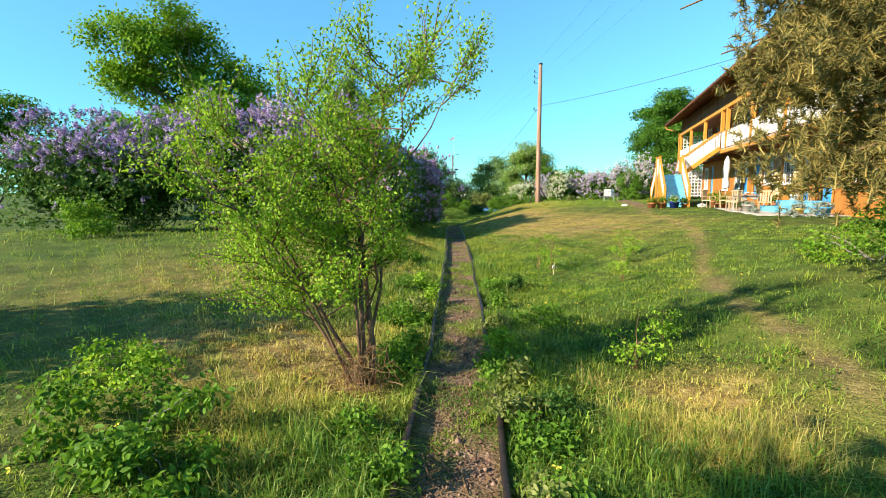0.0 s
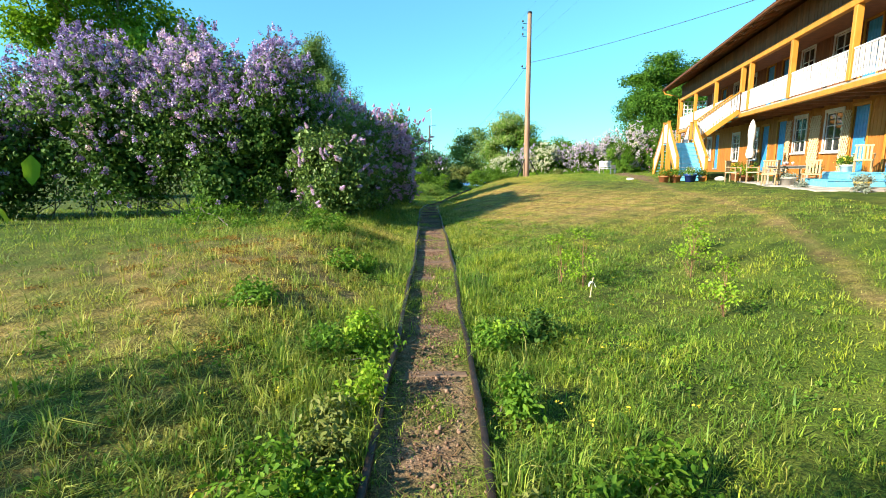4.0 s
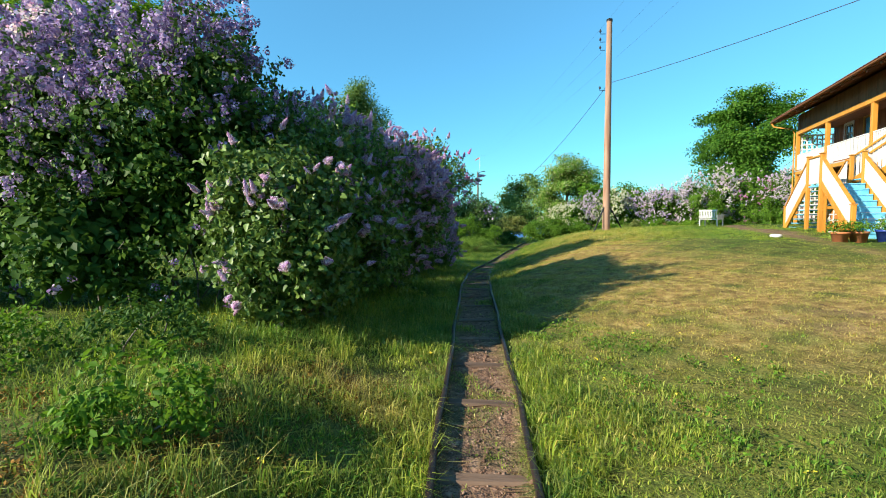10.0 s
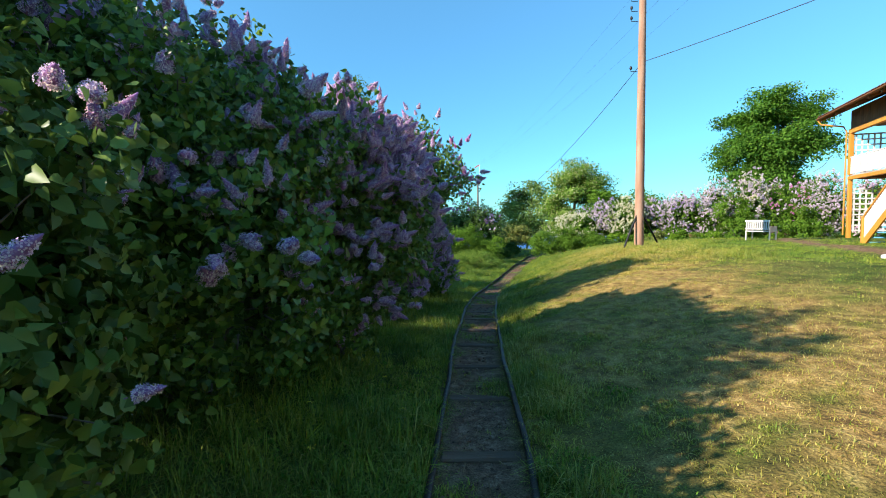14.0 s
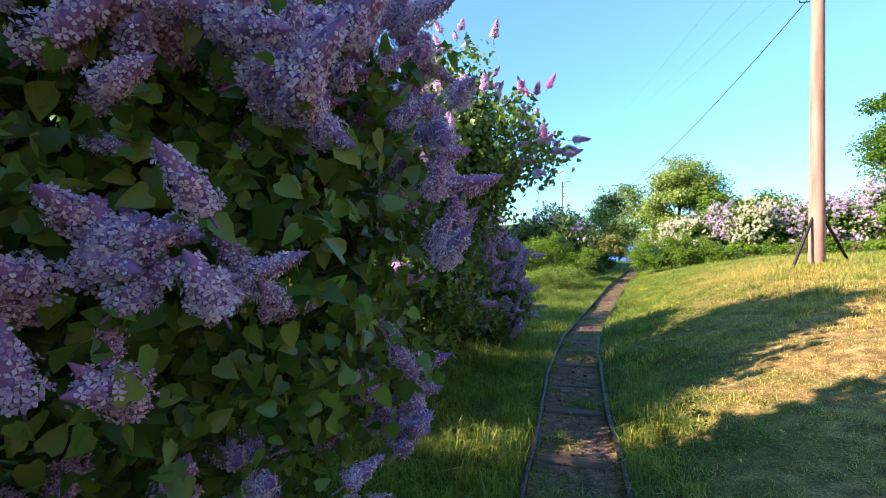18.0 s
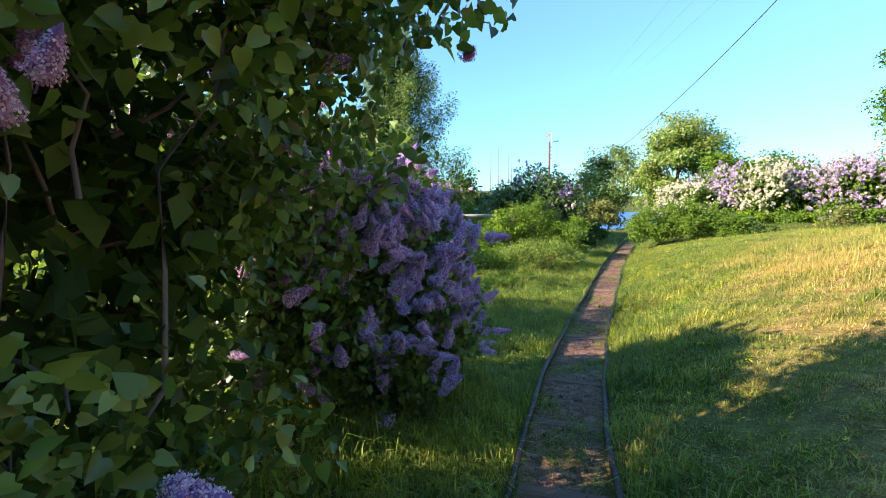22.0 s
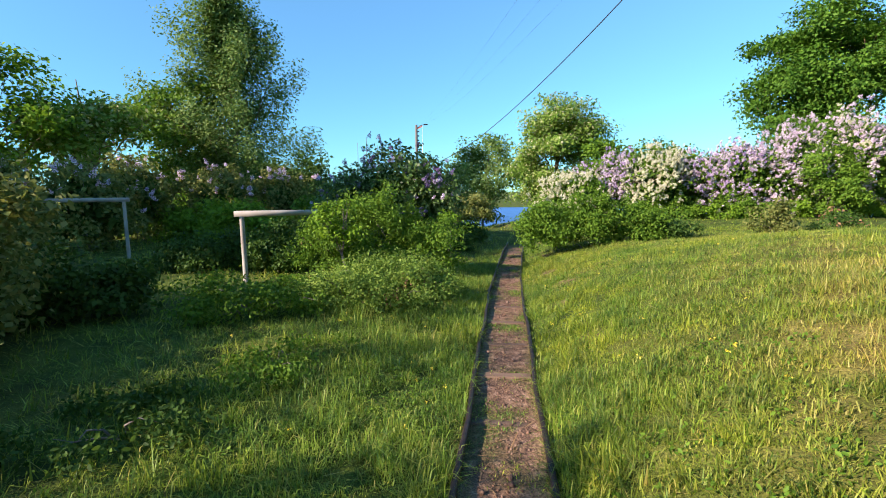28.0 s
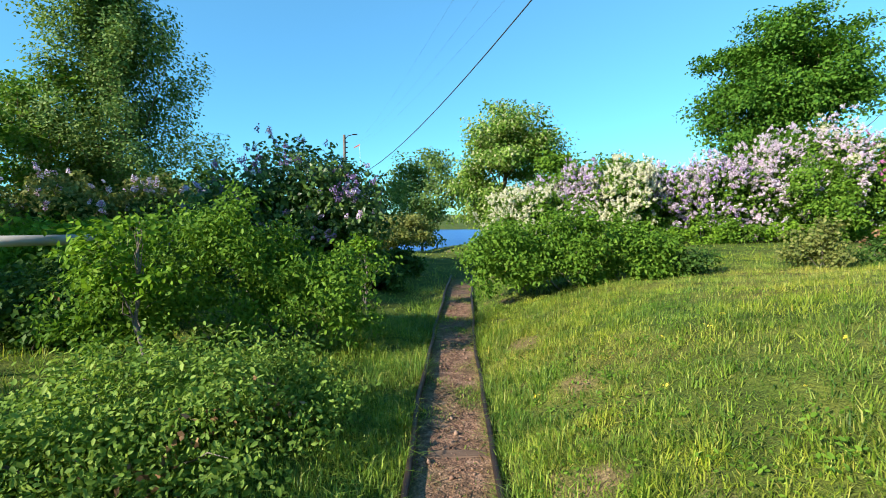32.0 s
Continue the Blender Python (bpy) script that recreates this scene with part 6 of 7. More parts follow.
for (x, y, r, h) in ((14.4, 46.9, 1.3, 3.3), (5.9, 50.3, 1.0, 3.0), (9.2, 50.9, 1.3, 3.2), (18.2, 46.4, 1.2, 2.6), (16.5, 51.5, 2.0, 3.4), (20.5, 50.5, 2.2, 3.6), (24.5, 49.5, 2.4, 3.6), (12.3, 52.0, 1.8, 2.8)):
    shrub("row_shrub", "leafy green shrub among the pale lilacs", (x, y), [(0, 0, h * 0.5, r, r * 0.9, h * 0.52), (0.3 * r, -0.3 * r, h * 0.35, r * 0.8, r * 0.7, h * 0.38)], "shrub_leaf", 0.12, 420, 14, LEAF_RHOMB, stems=4, spread=0.10)

for k in range(13):
    x = 4.4 + 1.5 * k
    shrub("row_shrub", "low leafy undergrowth below the pale lilacs", (x, 47.9 - 0.12 * k + rng.uniform(-0.2, 0.2)), [(0, 0, 0.3, 1.0, 0.6, 0.55)], ("maple_leaf", "shrub_leaf")[k % 2], 0.11, 130, 12, LEAF_RHOMB, stems=2, spread=0.09)

# left of the track towards the water
lilac("dark violet lilac on the meadow's edge", (-2.6, 44.2), [(0, 0, 1.7, 1.9, 1.6, 1.8), (1.1, -0.4, 1.4, 1.2, 1.2, 1.6), (-1.6, 0, 1.3, 1.3, 1.2, 1.3)], (LD, LD, LV), 15000, 150, leaf="lilac_leaf_dark", leaf_size=0.13, stems=5, group="", side=(0, -0.9, 0.3), head_size=1.2)
shrub("elder_shrub", "mixed dark green shrub with a few dry twigs", (-2.5, 38.2), [(0, 0, 0.95, 1.2, 1.0, 1.0), (1.2, -0.2, 0.7, 0.85, 0.8, 0.8), (-0.9, -0.6, 0.8, 0.75, 0.65, 1.0)], "shrub_leaf", 0.066, 1300, 14, LEAF_OVAL, dead=12)
shrub("elder_shrub", "dark green shrub in the tall grass", (-4.3, 39.5), [(0, 0, 0.6, 1.3, 1.0, 0.8)], "dark_leaf", 0.09, 420, 13)
tree("elder_sapling", "young elder with bright green leaves", (-2.95, 37.1), 2.0, 0.55, 0.7, "maple_leaf", 0.085, 40, 22, 0.03, "bark_grey", 0.12, LEAF_OVAL, limb_n=6)
tree("elder_sapling", "young elder with bright green leaves", (-0.75, 40.6), 1.6, 0.4, 0.5, "maple_leaf", 0.08, 26, 22, 0.025, "bark_grey", 0.10, LEAF_OVAL, limb_n=5)
shrub("bramble_bush", "low bright green bramble beside the track", (-1.75, 35.1), [(0, 0, 0.36, 0.95, 0.9, 0.55), (0.5, 0.6, 0.3, 0.6, 0.6, 0.45), (-0.7, -0.3, 0.25, 0.8, 0.7, 0.38)], "bramble_leaf", 0.046, 1700, 14, LEAF_OVAL, spread=0.07, dead=22)
shrub("bramble_bush", "low weedy bramble in the grass", (-3.9, 34.3), [(0, 0, 0.25, 1.2, 0.8, 0.35)], "shrub_leaf", 0.06, 360, 12)
for (x, y, r, h, lf, sz, lab) in ((-5.2, 30.0, 0.9, 1.1, "dark_leaf", 0.06, "dark dense shrub in the shade of the meadow"), (-6.4, 31.6, 1.2, 1.5, "dusty_leaf", 0.06, "dusty green shrub in the shade of the meadow"), (-7.6, 33.4, 1.3, 1.6, "dusty_leaf", 0.06, "dusty green shrub in the shade of the meadow"),
                                  (-6.2, 34.4, 0.9, 0.9, "dark_leaf", 0.06, "dark low shrub with dry twigs"), (-7.2, 32.8, 1.3, 1.9, "dusty_leaf", 0.075, "dusty olive shrub behind the meadow"), (-8.8, 31.4, 1.5, 2.3, "dusty_leaf", 0.08, "dusty olive shrub behind the meadow"), (-8.0, 30.2, 1.5, 1.9, "dusty_leaf", 0.07, "dense olive shrub in the shade of the meadow"), (-9.8, 33.5, 1.6, 1.9, "dusty_leaf", 0.08, "dusty olive shrub behind the meadow"),
                                  (-5.9, 28.2, 1.0, 1.1, "dark_leaf", 0.06, "dark dense shrub in the shade of the meadow"), (-11.5, 37.5, 1.8, 1.8, "dusty_leaf", 0.09, "dusty olive shrub behind the meadow"), (-7.6, 44.5, 1.6, 1.3, "maple_leaf", 0.11, "bright green low shrub behind the bars"), (-10.0, 46.5, 1.8, 1.5, "maple_leaf", 0.11, "bright green low shrub behind the bars"),
                                  (-5.4, 47.0, 1.5, 1.5, "shrub_leaf", 0.11, "green shrub at the meadow's edge"), (-10.5, 58.0, 2.4, 4.0, "dark_leaf", 0.16, "dark tall shrub below the poplar"), (-7.5, 60.0, 1.6, 2.4, "dark_leaf", 0.16, "dark tall shrub below the poplar"), (-0.9, 59.0, 1.8, 1.9, "dusty_leaf", 0.12, "brownish olive shrub before the water"), (0.2, 62.0, 2.2, 2.2, "dusty_leaf", 0.14, "olive shrub before the water"),
                                  (-5.6, 39.8, 1.0, 0.9, "dark_leaf", 0.06, "dark low shrub with dry twigs"), (-7.0, 39.0, 1.0, 0.8, "dark_leaf", 0.06, "dark low shrub with dry twigs"), (-4.9, 38.5, 0.7, 0.8, "dark_leaf", 0.055, "dark low shrub with dry twigs"), (-0.8, 43.2, 0.8, 0.8, "dark_leaf", 0.08, "small dark shrub beside the track's end"), (-0.2, 45.6, 0.7, 0.6, "dark_leaf", 0.08, "small dark shrub beside the track's end"), (-5.0, 52.0, 2.0, 2.2, "dark_leaf", 0.13, "dark shrub at the foot of the rise"), (-14, 50, 2.0, 2.2, "shrub_leaf", 0.13, "green shrub beyond the bars")):
    shrub("meadow_shrub", lab, (x, y), [(0, 0, h * 0.5, r * 1.15, r, h * 0.62), (r * 0.5, -r * 0.3, h * 0.35, r * 0.65, r * 0.6, h * 0.42)], lf, sz * 1.5, int(210 + 130 * r), 14, stems=4, spread=0.06 + 0.06 * r)
for (x, y, h) in ((-12.6, 43.0, 2.9), (-10.6, 48.5, 3.0), (-13.5, 47.0, 3.4), (-16.5, 44.0, 3.4), (-8.6, 50.0, 3.0)):
    lilac("mauve lilac fading among the shrubs", (x, y), [(0, 0, h * 0.5, 1.6, 1.4, h * 0.52)], (LM, LP), 3800, 36, leaf="dusty_leaf", leaf_size=0.16, stems=3, group="", head_size=1.5, side=(0.2, -0.9, 0.3))
tree("twiggy_tree", "thin twiggy small tree with pale blossom and leaves", (-6.4, 29.6), 4.4, 1.1, 0.9, "blossom_tree", 0.065, 130, 13, 0.045, "bark_grey", 0.16, LEAF_OVAL, limb_n=24)
tree("twiggy_tree", "slender sapling with tufts of fresh leaves", (-6.3, 31.9), 3.3, 0.7, 1.5, "shrub_leaf", 0.07, 30, 16, 0.035, "bark_grey", 0.14, LEAF_OVAL, limb_n=14)
tree("twiggy_tree", "slender sapling with tufts of fresh leaves", (-4.6, 27.2), 3.0, 0.5, 1.6, "shrub_leaf", 0.07, 22, 16, 0.03, "bark_grey", 0.14, LEAF_OVAL, limb_n=12)

tree("small_tree", "yellow-green spreading small tree behind the shrubs", (-8.8, 32.9), 4.5, 1.7, 0.5, "dusty_leaf", 0.085, 230, 34, 0.07, "bark_grey", 0.17, LEAF_OVAL, limb_n=16)
tree("twiggy_tree", "slender sapling with tufts of fresh leaves", (-7.0, 31.0), 4.4, 0.7, 2.0, "shrub_leaf", 0.07, 34, 16, 0.035, "bark_grey", 0.12, LEAF_OVAL, limb_n=16)
tree("twiggy_tree", "slender sapling with tufts of fresh leaves", (-8.4, 31.2), 4.0, 0.7, 1.8, "young_leaf", 0.07, 34, 16, 0.035, "bark_grey", 0.12, LEAF_OVAL, limb_n=16)
# trees far and near
tree("maple_tree", "large fresh green maple behind the lilac hedge", (-21.5, 36), 17.2, 6.0, 2.5, "maple_leaf", 0.25, 420, 140, 0.36, spread=0.56)
tree("maple_tree", "green broadleaf tree beyond the meadow", (-34, 32), 10.5, 4.5, 2.0, "maple_leaf_deep", 0.24, 130, 110, 0.25, spread=0.5)
tree("maple_tree", "large dense green maple behind the lilac row", (22.5, 57.5), 14.0, 4.5, 2.2, "maple_leaf_deep", 0.21, 640, 110, 0.32, spread=0.5)
tree("broadleaf_tree", "rounded green tree beyond the shrubs", (-22.5, 50), 9.8, 4.2, 0.8, "maple_leaf", 0.26, 200, 60, 0.2, spread=0.55)
tree("chestnut_tree", "chestnut tree with cream blossom candles", (-20.5, 54), 9.2, 3.8, 0.8, "blossom_tree", 0.26, 180, 60, 0.2, spread=0.5)
tree("broadleaf_tree", "green tree beside the poplar", (-19.0, 61), 10.6, 4.0, 0.8, "shrub_leaf", 0.26, 190, 60, 0.2, spread=0.55)
tree("poplar_tree", "slim silvery green poplar beyond the shrubs", (-16.0, 62), 16.4, 5.2, 0.3, "poplar_leaf", 0.20, 460, 150, 0.22, shape="cone", spread=0.44, squash=1.25)
tree("rowan_tree", "round blossoming tree behind the lilacs", (5.9, 57), 7.9, 3.3, 0.2, "blossom_tree", 0.17, 380, 110, 0.15, spread=0.34, squash=0.7)
tree("small_tree", "thin small tree in front of the water", (2.5, 72), 9.4, 4.2, 1.6, "poplar_leaf", 0.26, 230, 44, 0.12, spread=0.45, squash=0.7)
tree("small_tree", "olive tree behind the pale lilac row", (10.5, 54), 4.4, 2.2, 1.0, "shrub_leaf", 0.2, 90, 50, 0.12, spread=0.4)
tree("small_tree", "olive tree behind the pale lilac row", (7.8, 54), 4.5, 1.8, 1.0, "shrub_leaf", 0.2, 70, 50, 0.12, spread=0.4)

M["bark_red"] = surface("bark_red", (0.09, 0.05, 0.03), (0.22, 0.115, 0.06), 22, 0.75, bump=0.5, bump_scale=120, stretch=(1, 1, 0.3))
M["shoot_yellow"] = leafy("shoot_yellow", [(0.26, 0.19, 0.05), (0.42, 0.32, 0.10)], 0.2)
# unseen tree behind the start, added for the shadow right of the track
tree("broadleaf_tree", "tree out of view, added to shade the lawn's near end", (-4.4, -1.7), 5.9, 1.05, 3.4, "maple_leaf", 0.16, 70, 40, 0.09, spread=0.3)
# young tree by the track: several stems, boughs kept clear of the way
yt = thing("young_tree", "multi-stemmed young tree with fresh small leaves", "tree", (-0.95, 3.9, gz(-0.95, 3.9) - 0.05))


def clear_of_way(p):
    """Where the young tree may grow: off the way at head height, and out over it higher up."""
    if p[2] < np.interp(p[0], [-1.0, -0.4, 0.2], [0.18, 0.5, 0.95]) or p[2] > 3.6:
        return False
    if p[0] > (0.40 if p[2] < 2.1 else 0.40 + 1.2 * (p[2] - 2.0)) or p[0] > 1.15:
        return False
    return p[2] > 2.35 or p[1] + 0.10 < (0.9 + 0.25 * math.sin(p[2] * 5)) * (0.95 - p[0]) or (p[2] < 1.3 and rng.random() < 0.3)


def shoot(a, heading, length, droop, n=9, wander=0.05):
    """A growing line from a: its heading turns a little at each step, and bends by droop."""
    p, h = [np.asarray(a, float)], norm(np.asarray(heading, float))
    for _ in range(n - 1):
        h = norm(h + rng.normal(0, wander, 3) + np.array([0, 0, droop / n]))
        p.append(p[-1] + h * length / (n - 1))
    return np.array(p)


# foot of each stem's heading (x, y, z), length, thickness
STEMS = (((-0.02, 0.0, 1.0), 2.55, 0.031), ((0.14, -0.10, 1.0), 2.7, 0.026), ((-0.38, -0.10, 1.0), 2.4, 0.022), ((-0.62, 0.10, 1.0), 2.1, 0.018), ((0.08, -0.22, 1.0), 2.6, 0.018), ((-0.25, -0.40, 1.0), 2.2, 0.016), ((0.30, -0.30, 1.0), 2.3, 0.014), ((0.20, 0.02, 1.0), 2.6, 0.016))
nodes, twigs = [], []
for k, (way, length, thick) in enumerate(STEMS):
    foot = np.array([rng.normal(0, 0.05), rng.normal(0, 0.04), 0.0 if k < 6 else rng.uniform(0.25, 0.5)])
    ln = shoot(foot, way, length, 0.35, 14, 0.07)
    ln[:, 0] = np.minimum(ln[:, 0], 0.16 + 0.9 * np.clip(ln[:, 2] - 1.7, 0, None))
    ln[:, 1] = np.minimum(ln[:, 1], 0.05 + 0.9 * np.clip(ln[:, 2] - 1.9, 0, None))
    V, F = tubes([(ln, thick * np.linspace(1, 0.12, 14))], 8)
    part("stem", np_mesh("stem", V, F, True), "bark_red", yt)
    for j in range(15):
        q = ln[min(13, 1 + int(j * 0.85))]
        a = k * 1.3 + j * 2.4
        out = np.array([math.cos(a) * 1.1 + 0.3 * way[0] - 0.02, math.sin(a) * 0.8, rng.uniform(0.15, 0.8)])
        far = (0.92 - 0.035 * j) * rng.uniform(0.6, 1.15)
        bough = shoot(q, out, far, 0.25 if j > 6 else -0.25, 8, 0.10)
        keep = [i for i, p in enumerate(bough) if clear_of_way(p)]
        n_ok = next((i for i in range(8) if i not in keep), 8) if 0 in keep else 0
        if n_ok < 3:
            continue
        bough = bough[:n_ok]
        V, F = tubes([(bough, thick * 0.45 * np.linspace(1, 0.2, n_ok))], 5)
        part("limb", np_mesh("limb", V, F, True), "bark_red", yt)
        nodes += [(p, 0.8) for p in bough[2:]]
        for i in range(2, n_ok):
            for _ in range(2):
                tw = shoot(bough[i], norm(bough[i] - bough[i - 1]) + rng.normal(0, 0.55, 3) + np.array([0, 0, 0.35]), rng.uniform(0.12, 0.36), 0.3, 5, 0.12)
                if clear_of_way(tw[-1]) and clear_of_way(tw[2]):
                    twigs.append(tw)
                    nodes += [(p, 1.0) for p in tw[1:]]
    # the leading tip: a bare whip with small tufts
    for p in ln[9:]:
        nodes.append((p, 0.6))
for k in range(16):
    q = nodes[int(rng.integers(len(nodes)))][0]
    if q[2] > 1.9:
        tw = shoot(q, (rng.normal(0.15, 0.35), rng.normal(0, 0.3), 1.0), rng.uniform(0.4, 0.85), 0.1, 8, 0.07)
        twigs.append(tw)
        nodes += [(p, 0.55) for p in tw[1:]]
V, F = tubes([(tw, np.linspace(0.0042, 0.0014, len(tw))) for tw in twigs], 4)
part("branchwork", np_mesh("branchwork", V, F, True), "bark_red", yt, kind="stuff")
ctr = np.array([p for p, w in nodes if rng.random() < w])
V, F = leaf_cloud(ctr, 0.04, 9, 0.029, LEAF_OVAL, 0.8, 0.5)
part("crown", np_mesh("crown", V, F), "young_leaf", yt, kind="stuff")
V, F = tubes([(bent(rng.normal(0, 0.14, 3) * np.array([1, 1, 0.3]) + np.array([0, 0, 0.05]), rng.normal(0, 0.17, 3) * np.array([1, 1, 0.6]) + np.array([0.05, -0.05, 0.26]), 5, 0.1, 0.03), np.linspace(0.004, 0.0015, 5)) for _ in range(80)], 4)
lone("twig_pile", np_mesh("twig_pile", V, F, True), "dry_twig", "tangle of dry twigs at the young tree's foot", "branchwork", (-0.95, 3.75, gz(-0.95, 3.75)), kind="stuff")

# pine with spreading boughs and yellow new shoots
pine = thing("pine_tree", "spreading pine with yellowish new shoots", "tree", (6.7, 5.3, gz(6.7, 5.3) - 0.1))
line = bent((0, 0, 0), (0.3, -0.2, 8.5), 8, 0, 0.06)
V, F = tubes([(line, np.linspace(0.24, 0.06, 8))], 12)
part("trunk", np_mesh("trunk", V, F, True), "bark_young", pine)
tuft = []
for k in range(64):
    z = 1.4 + 6.6 * (k / 63)
    a = k * 2.4
    r = (4.0 - 0.20 * max(0, z - 4.0)) * rng.uniform(0.78, 1.04)
    e = np.array([r * math.cos(a), r * math.sin(a), z + rng.uniform(-0.6, 0.3)])
    if e[0] + 6.7 < 0.92 * (e[1] + 5.3 - 2.6) + 0.4:
        e = e * np.array([0.5, 0.5, 1.0])
    ln = bent((0, 0, z), e, 9, 0.3, 0.08)
    V, F = tubes([(ln, np.linspace(0.05, 0.01, 9))], 6)
    part("bough", np_mesh("bough", V, F, True), "bark_young", pine)
    west = 2 if math.cos(a) < -0.2 else 1
    for j in range(26 * west):
        q = ln[rng.integers(3, 9)]
        tuft.append(q + rng.normal(0, 1, 3) * np.array([0.34, 0.34, 0.24]))
for k in range(30):
    z = 0.95 + 4.6 * (k / 29)
    e = np.array([-np.interp(z, [0.9, 1.8, 3.0, 5.5], [3.8, 4.0, 4.7, 4.3]) + 0.9 * rng.random(), rng.uniform(-1.1, 0.0), z + rng.uniform(-0.3, 0.4)])
    ln = bent((0, 0, z + 0.4), e, 9, 0.25, 0.10)
    V, F = tubes([(ln, np.linspace(0.045, 0.008, 9))], 6)
    part("bough", np_mesh("bough", V, F, True), "bark_young", pine)
    for j in range(240):
        q = ln[rng.integers(2, 9)]
        tuft.append(q + rng.normal(0, 1, 3) * np.array([0.30, 0.34, 0.20]))
tuft = np.array(tuft)
tuft = tuft[(tuft[:, 0] + 6.7 > 0.92 * (tuft[:, 1] + 5.3 - 2.6) + 0.3) & (tuft[:, 2] > 1.0) & ((tuft[:, 0] < -0.5) | (rng.random(len(tuft)) < 0.35))]
tuft = np.concatenate([tuft, tuft[::2] + rng.normal(0, 0.13, tuft[::2].shape)])
d = norm(rng.normal(0, 0.6, (len(tuft), 3)) + np.array([0, 0, 0.7]))
nn = 64
pos = np.repeat(tuft, nn, axis=0) + np.repeat(d, nn, axis=0) * rng.uniform(0, 0.2, (len(tuft) * nn, 1))
V, F = scatter((np.array([(-0.065, 0, 0), (0.065, 0, 0), (0, 1, 0)]), np.array([(0, 1, 2)])), pos, norm(np.repeat(d, nn, axis=0) * 0.6 + rand_unit(len(pos))), rand_unit(len(pos)), rng.uniform(0.06, 0.095, len(pos)))
part("needles", np_mesh("needles", V, F), "pine_needle", pine, kind="stuff")
V, F = tubes([(np.array([p, p + np.array([0.0, 0.0, 0.08]) + 0.06 * q]), np.array([0.009, 0.003])) for p, q in zip(tuft[::2], d[::2])], 4)
part("new_growth", np_mesh("new_growth", V, F), "shoot_yellow", pine, "yellowish new shoots", kind="stuff")

# saplings and weeds on the lawn
for (x, y, h, r, lf, lab) in ((1.45, 4.3, 0.7, 0.32, "young_leaf", "low twiggy shrub with yellow-green leaves"), (2.85, 9.6, 0.85, 0.22, "young_leaf", "small leafy sapling in the lawn"), (2.5, 8.2, 0.7, 0.26, "young_leaf", "small leafy sapling in the lawn"), (1.5, 9.45, 0.95, 0.24, "young_leaf", "small leafy sapling in the lawn"), (1.25, 9.6, 0.8, 0.2, "young_leaf", "small leafy sapling in the lawn"), (1.95, 5.0, 0.5, 0.2, "young_leaf", "low twiggy shrub with yellow-green leaves"), (3.4, 10.6, 0.5, 0.2, "young_leaf", "small leafy sapling in the lawn")):
    tree("sapling", lab, (x, y), h, r, 0.15, lf, 0.036, 44, 10, 0.009, "bark_young", 0.06, LEAF_OVAL, category="sapling", limb_n=12)
for (x, y, r, h, lf, sz, lab) in ((5.4, 6.9, 0.9, 0.9, "maple_leaf", 0.06, "bright leafy shrub at the pine's foot"), (-2.3, 2.7, 0.55, 0.5, "shrub_leaf", 0.055, "leafy nettles in the meadow"), (-1.75, 2.3, 0.35, 0.35, "shrub_leaf", 0.05, "leafy nettles in the meadow"), (-2.9, 3.6, 0.5, 0.35, "young_leaf", 0.045, "leafy nettles in the meadow"), (0.55, 3.3, 0.3, 0.28, "dark_leaf", 0.04, "leafy weeds beside the rail"),
                                  (0.75, 5.6, 0.35, 0.3, "shrub_leaf", 0.045, "leafy weeds beside the rail"), (0.62, 7.8, 0.3, 0.25, "dark_leaf", 0.045, "leafy weeds beside the rail"), (-0.85, 5.6, 0.3, 0.3, "shrub_leaf", 0.045, "leafy weeds beside the rail"), (-1.5, 10.2, 0.4, 0.28, "shrub_leaf", 0.05, "leafy weeds in the meadow"), (-2.3, 11.9, 0.5, 0.4, "shrub_leaf", 0.05, "leafy weeds in the meadow"), (-1.0, 7.3, 0.35, 0.28, "shrub_leaf", 0.045, "leafy weeds in the meadow"),
                                  (-3.4, 13.2, 0.7, 0.55, "dark_leaf", 0.05, "leafy weeds before the lilacs"), (-4.6, 12.6, 0.8, 0.5, "shrub_leaf", 0.05, "leafy weeds before the lilacs"), (-2.0, 8.2, 0.3, 0.25, "shrub_leaf", 0.045, "leafy weeds in the meadow"), (-3.2, 30.6, 0.8, 0.3, "dark_leaf", 0.05, "leafy weeds in the shaded grass"), (-2.6, 32.2, 0.7, 0.3, "shrub_leaf", 0.05, "leafy weeds in the shaded grass"), (-4.4, 29.6, 0.9, 0.4, "dark_leaf", 0.05, "leafy weeds in the shaded grass")):
    shrub("weed_clump", lab, (x, y), [(0, 0, h * 0.4, r, r, h * 0.6)], lf, sz, int(70 + 160 * r), 9, LEAF_OVAL, stems=3, spread=0.05, category="weeds", group="weeds")
for k in range(24):
    y = rng.uniform(1.8, 8.2)
    x = float(track_x(y)) + rng.choice([-1, 1]) * rng.uniform(0.38, 0.62)
    r, h = rng.uniform(0.14, 0.26), rng.uniform(0.2, 0.38)
    shrub("weed_clump", "leafy weeds beside the rail", (x, y), [(0, 0, h * 0.4, r, r, h * 0.6)], ("shrub_leaf", "young_leaf", "shrub_leaf", "dusty_leaf")[k % 4], 0.042, int(50 + 150 * r), 9, LEAF_OVAL, stems=2, spread=0.05, category="weeds", group="weeds")


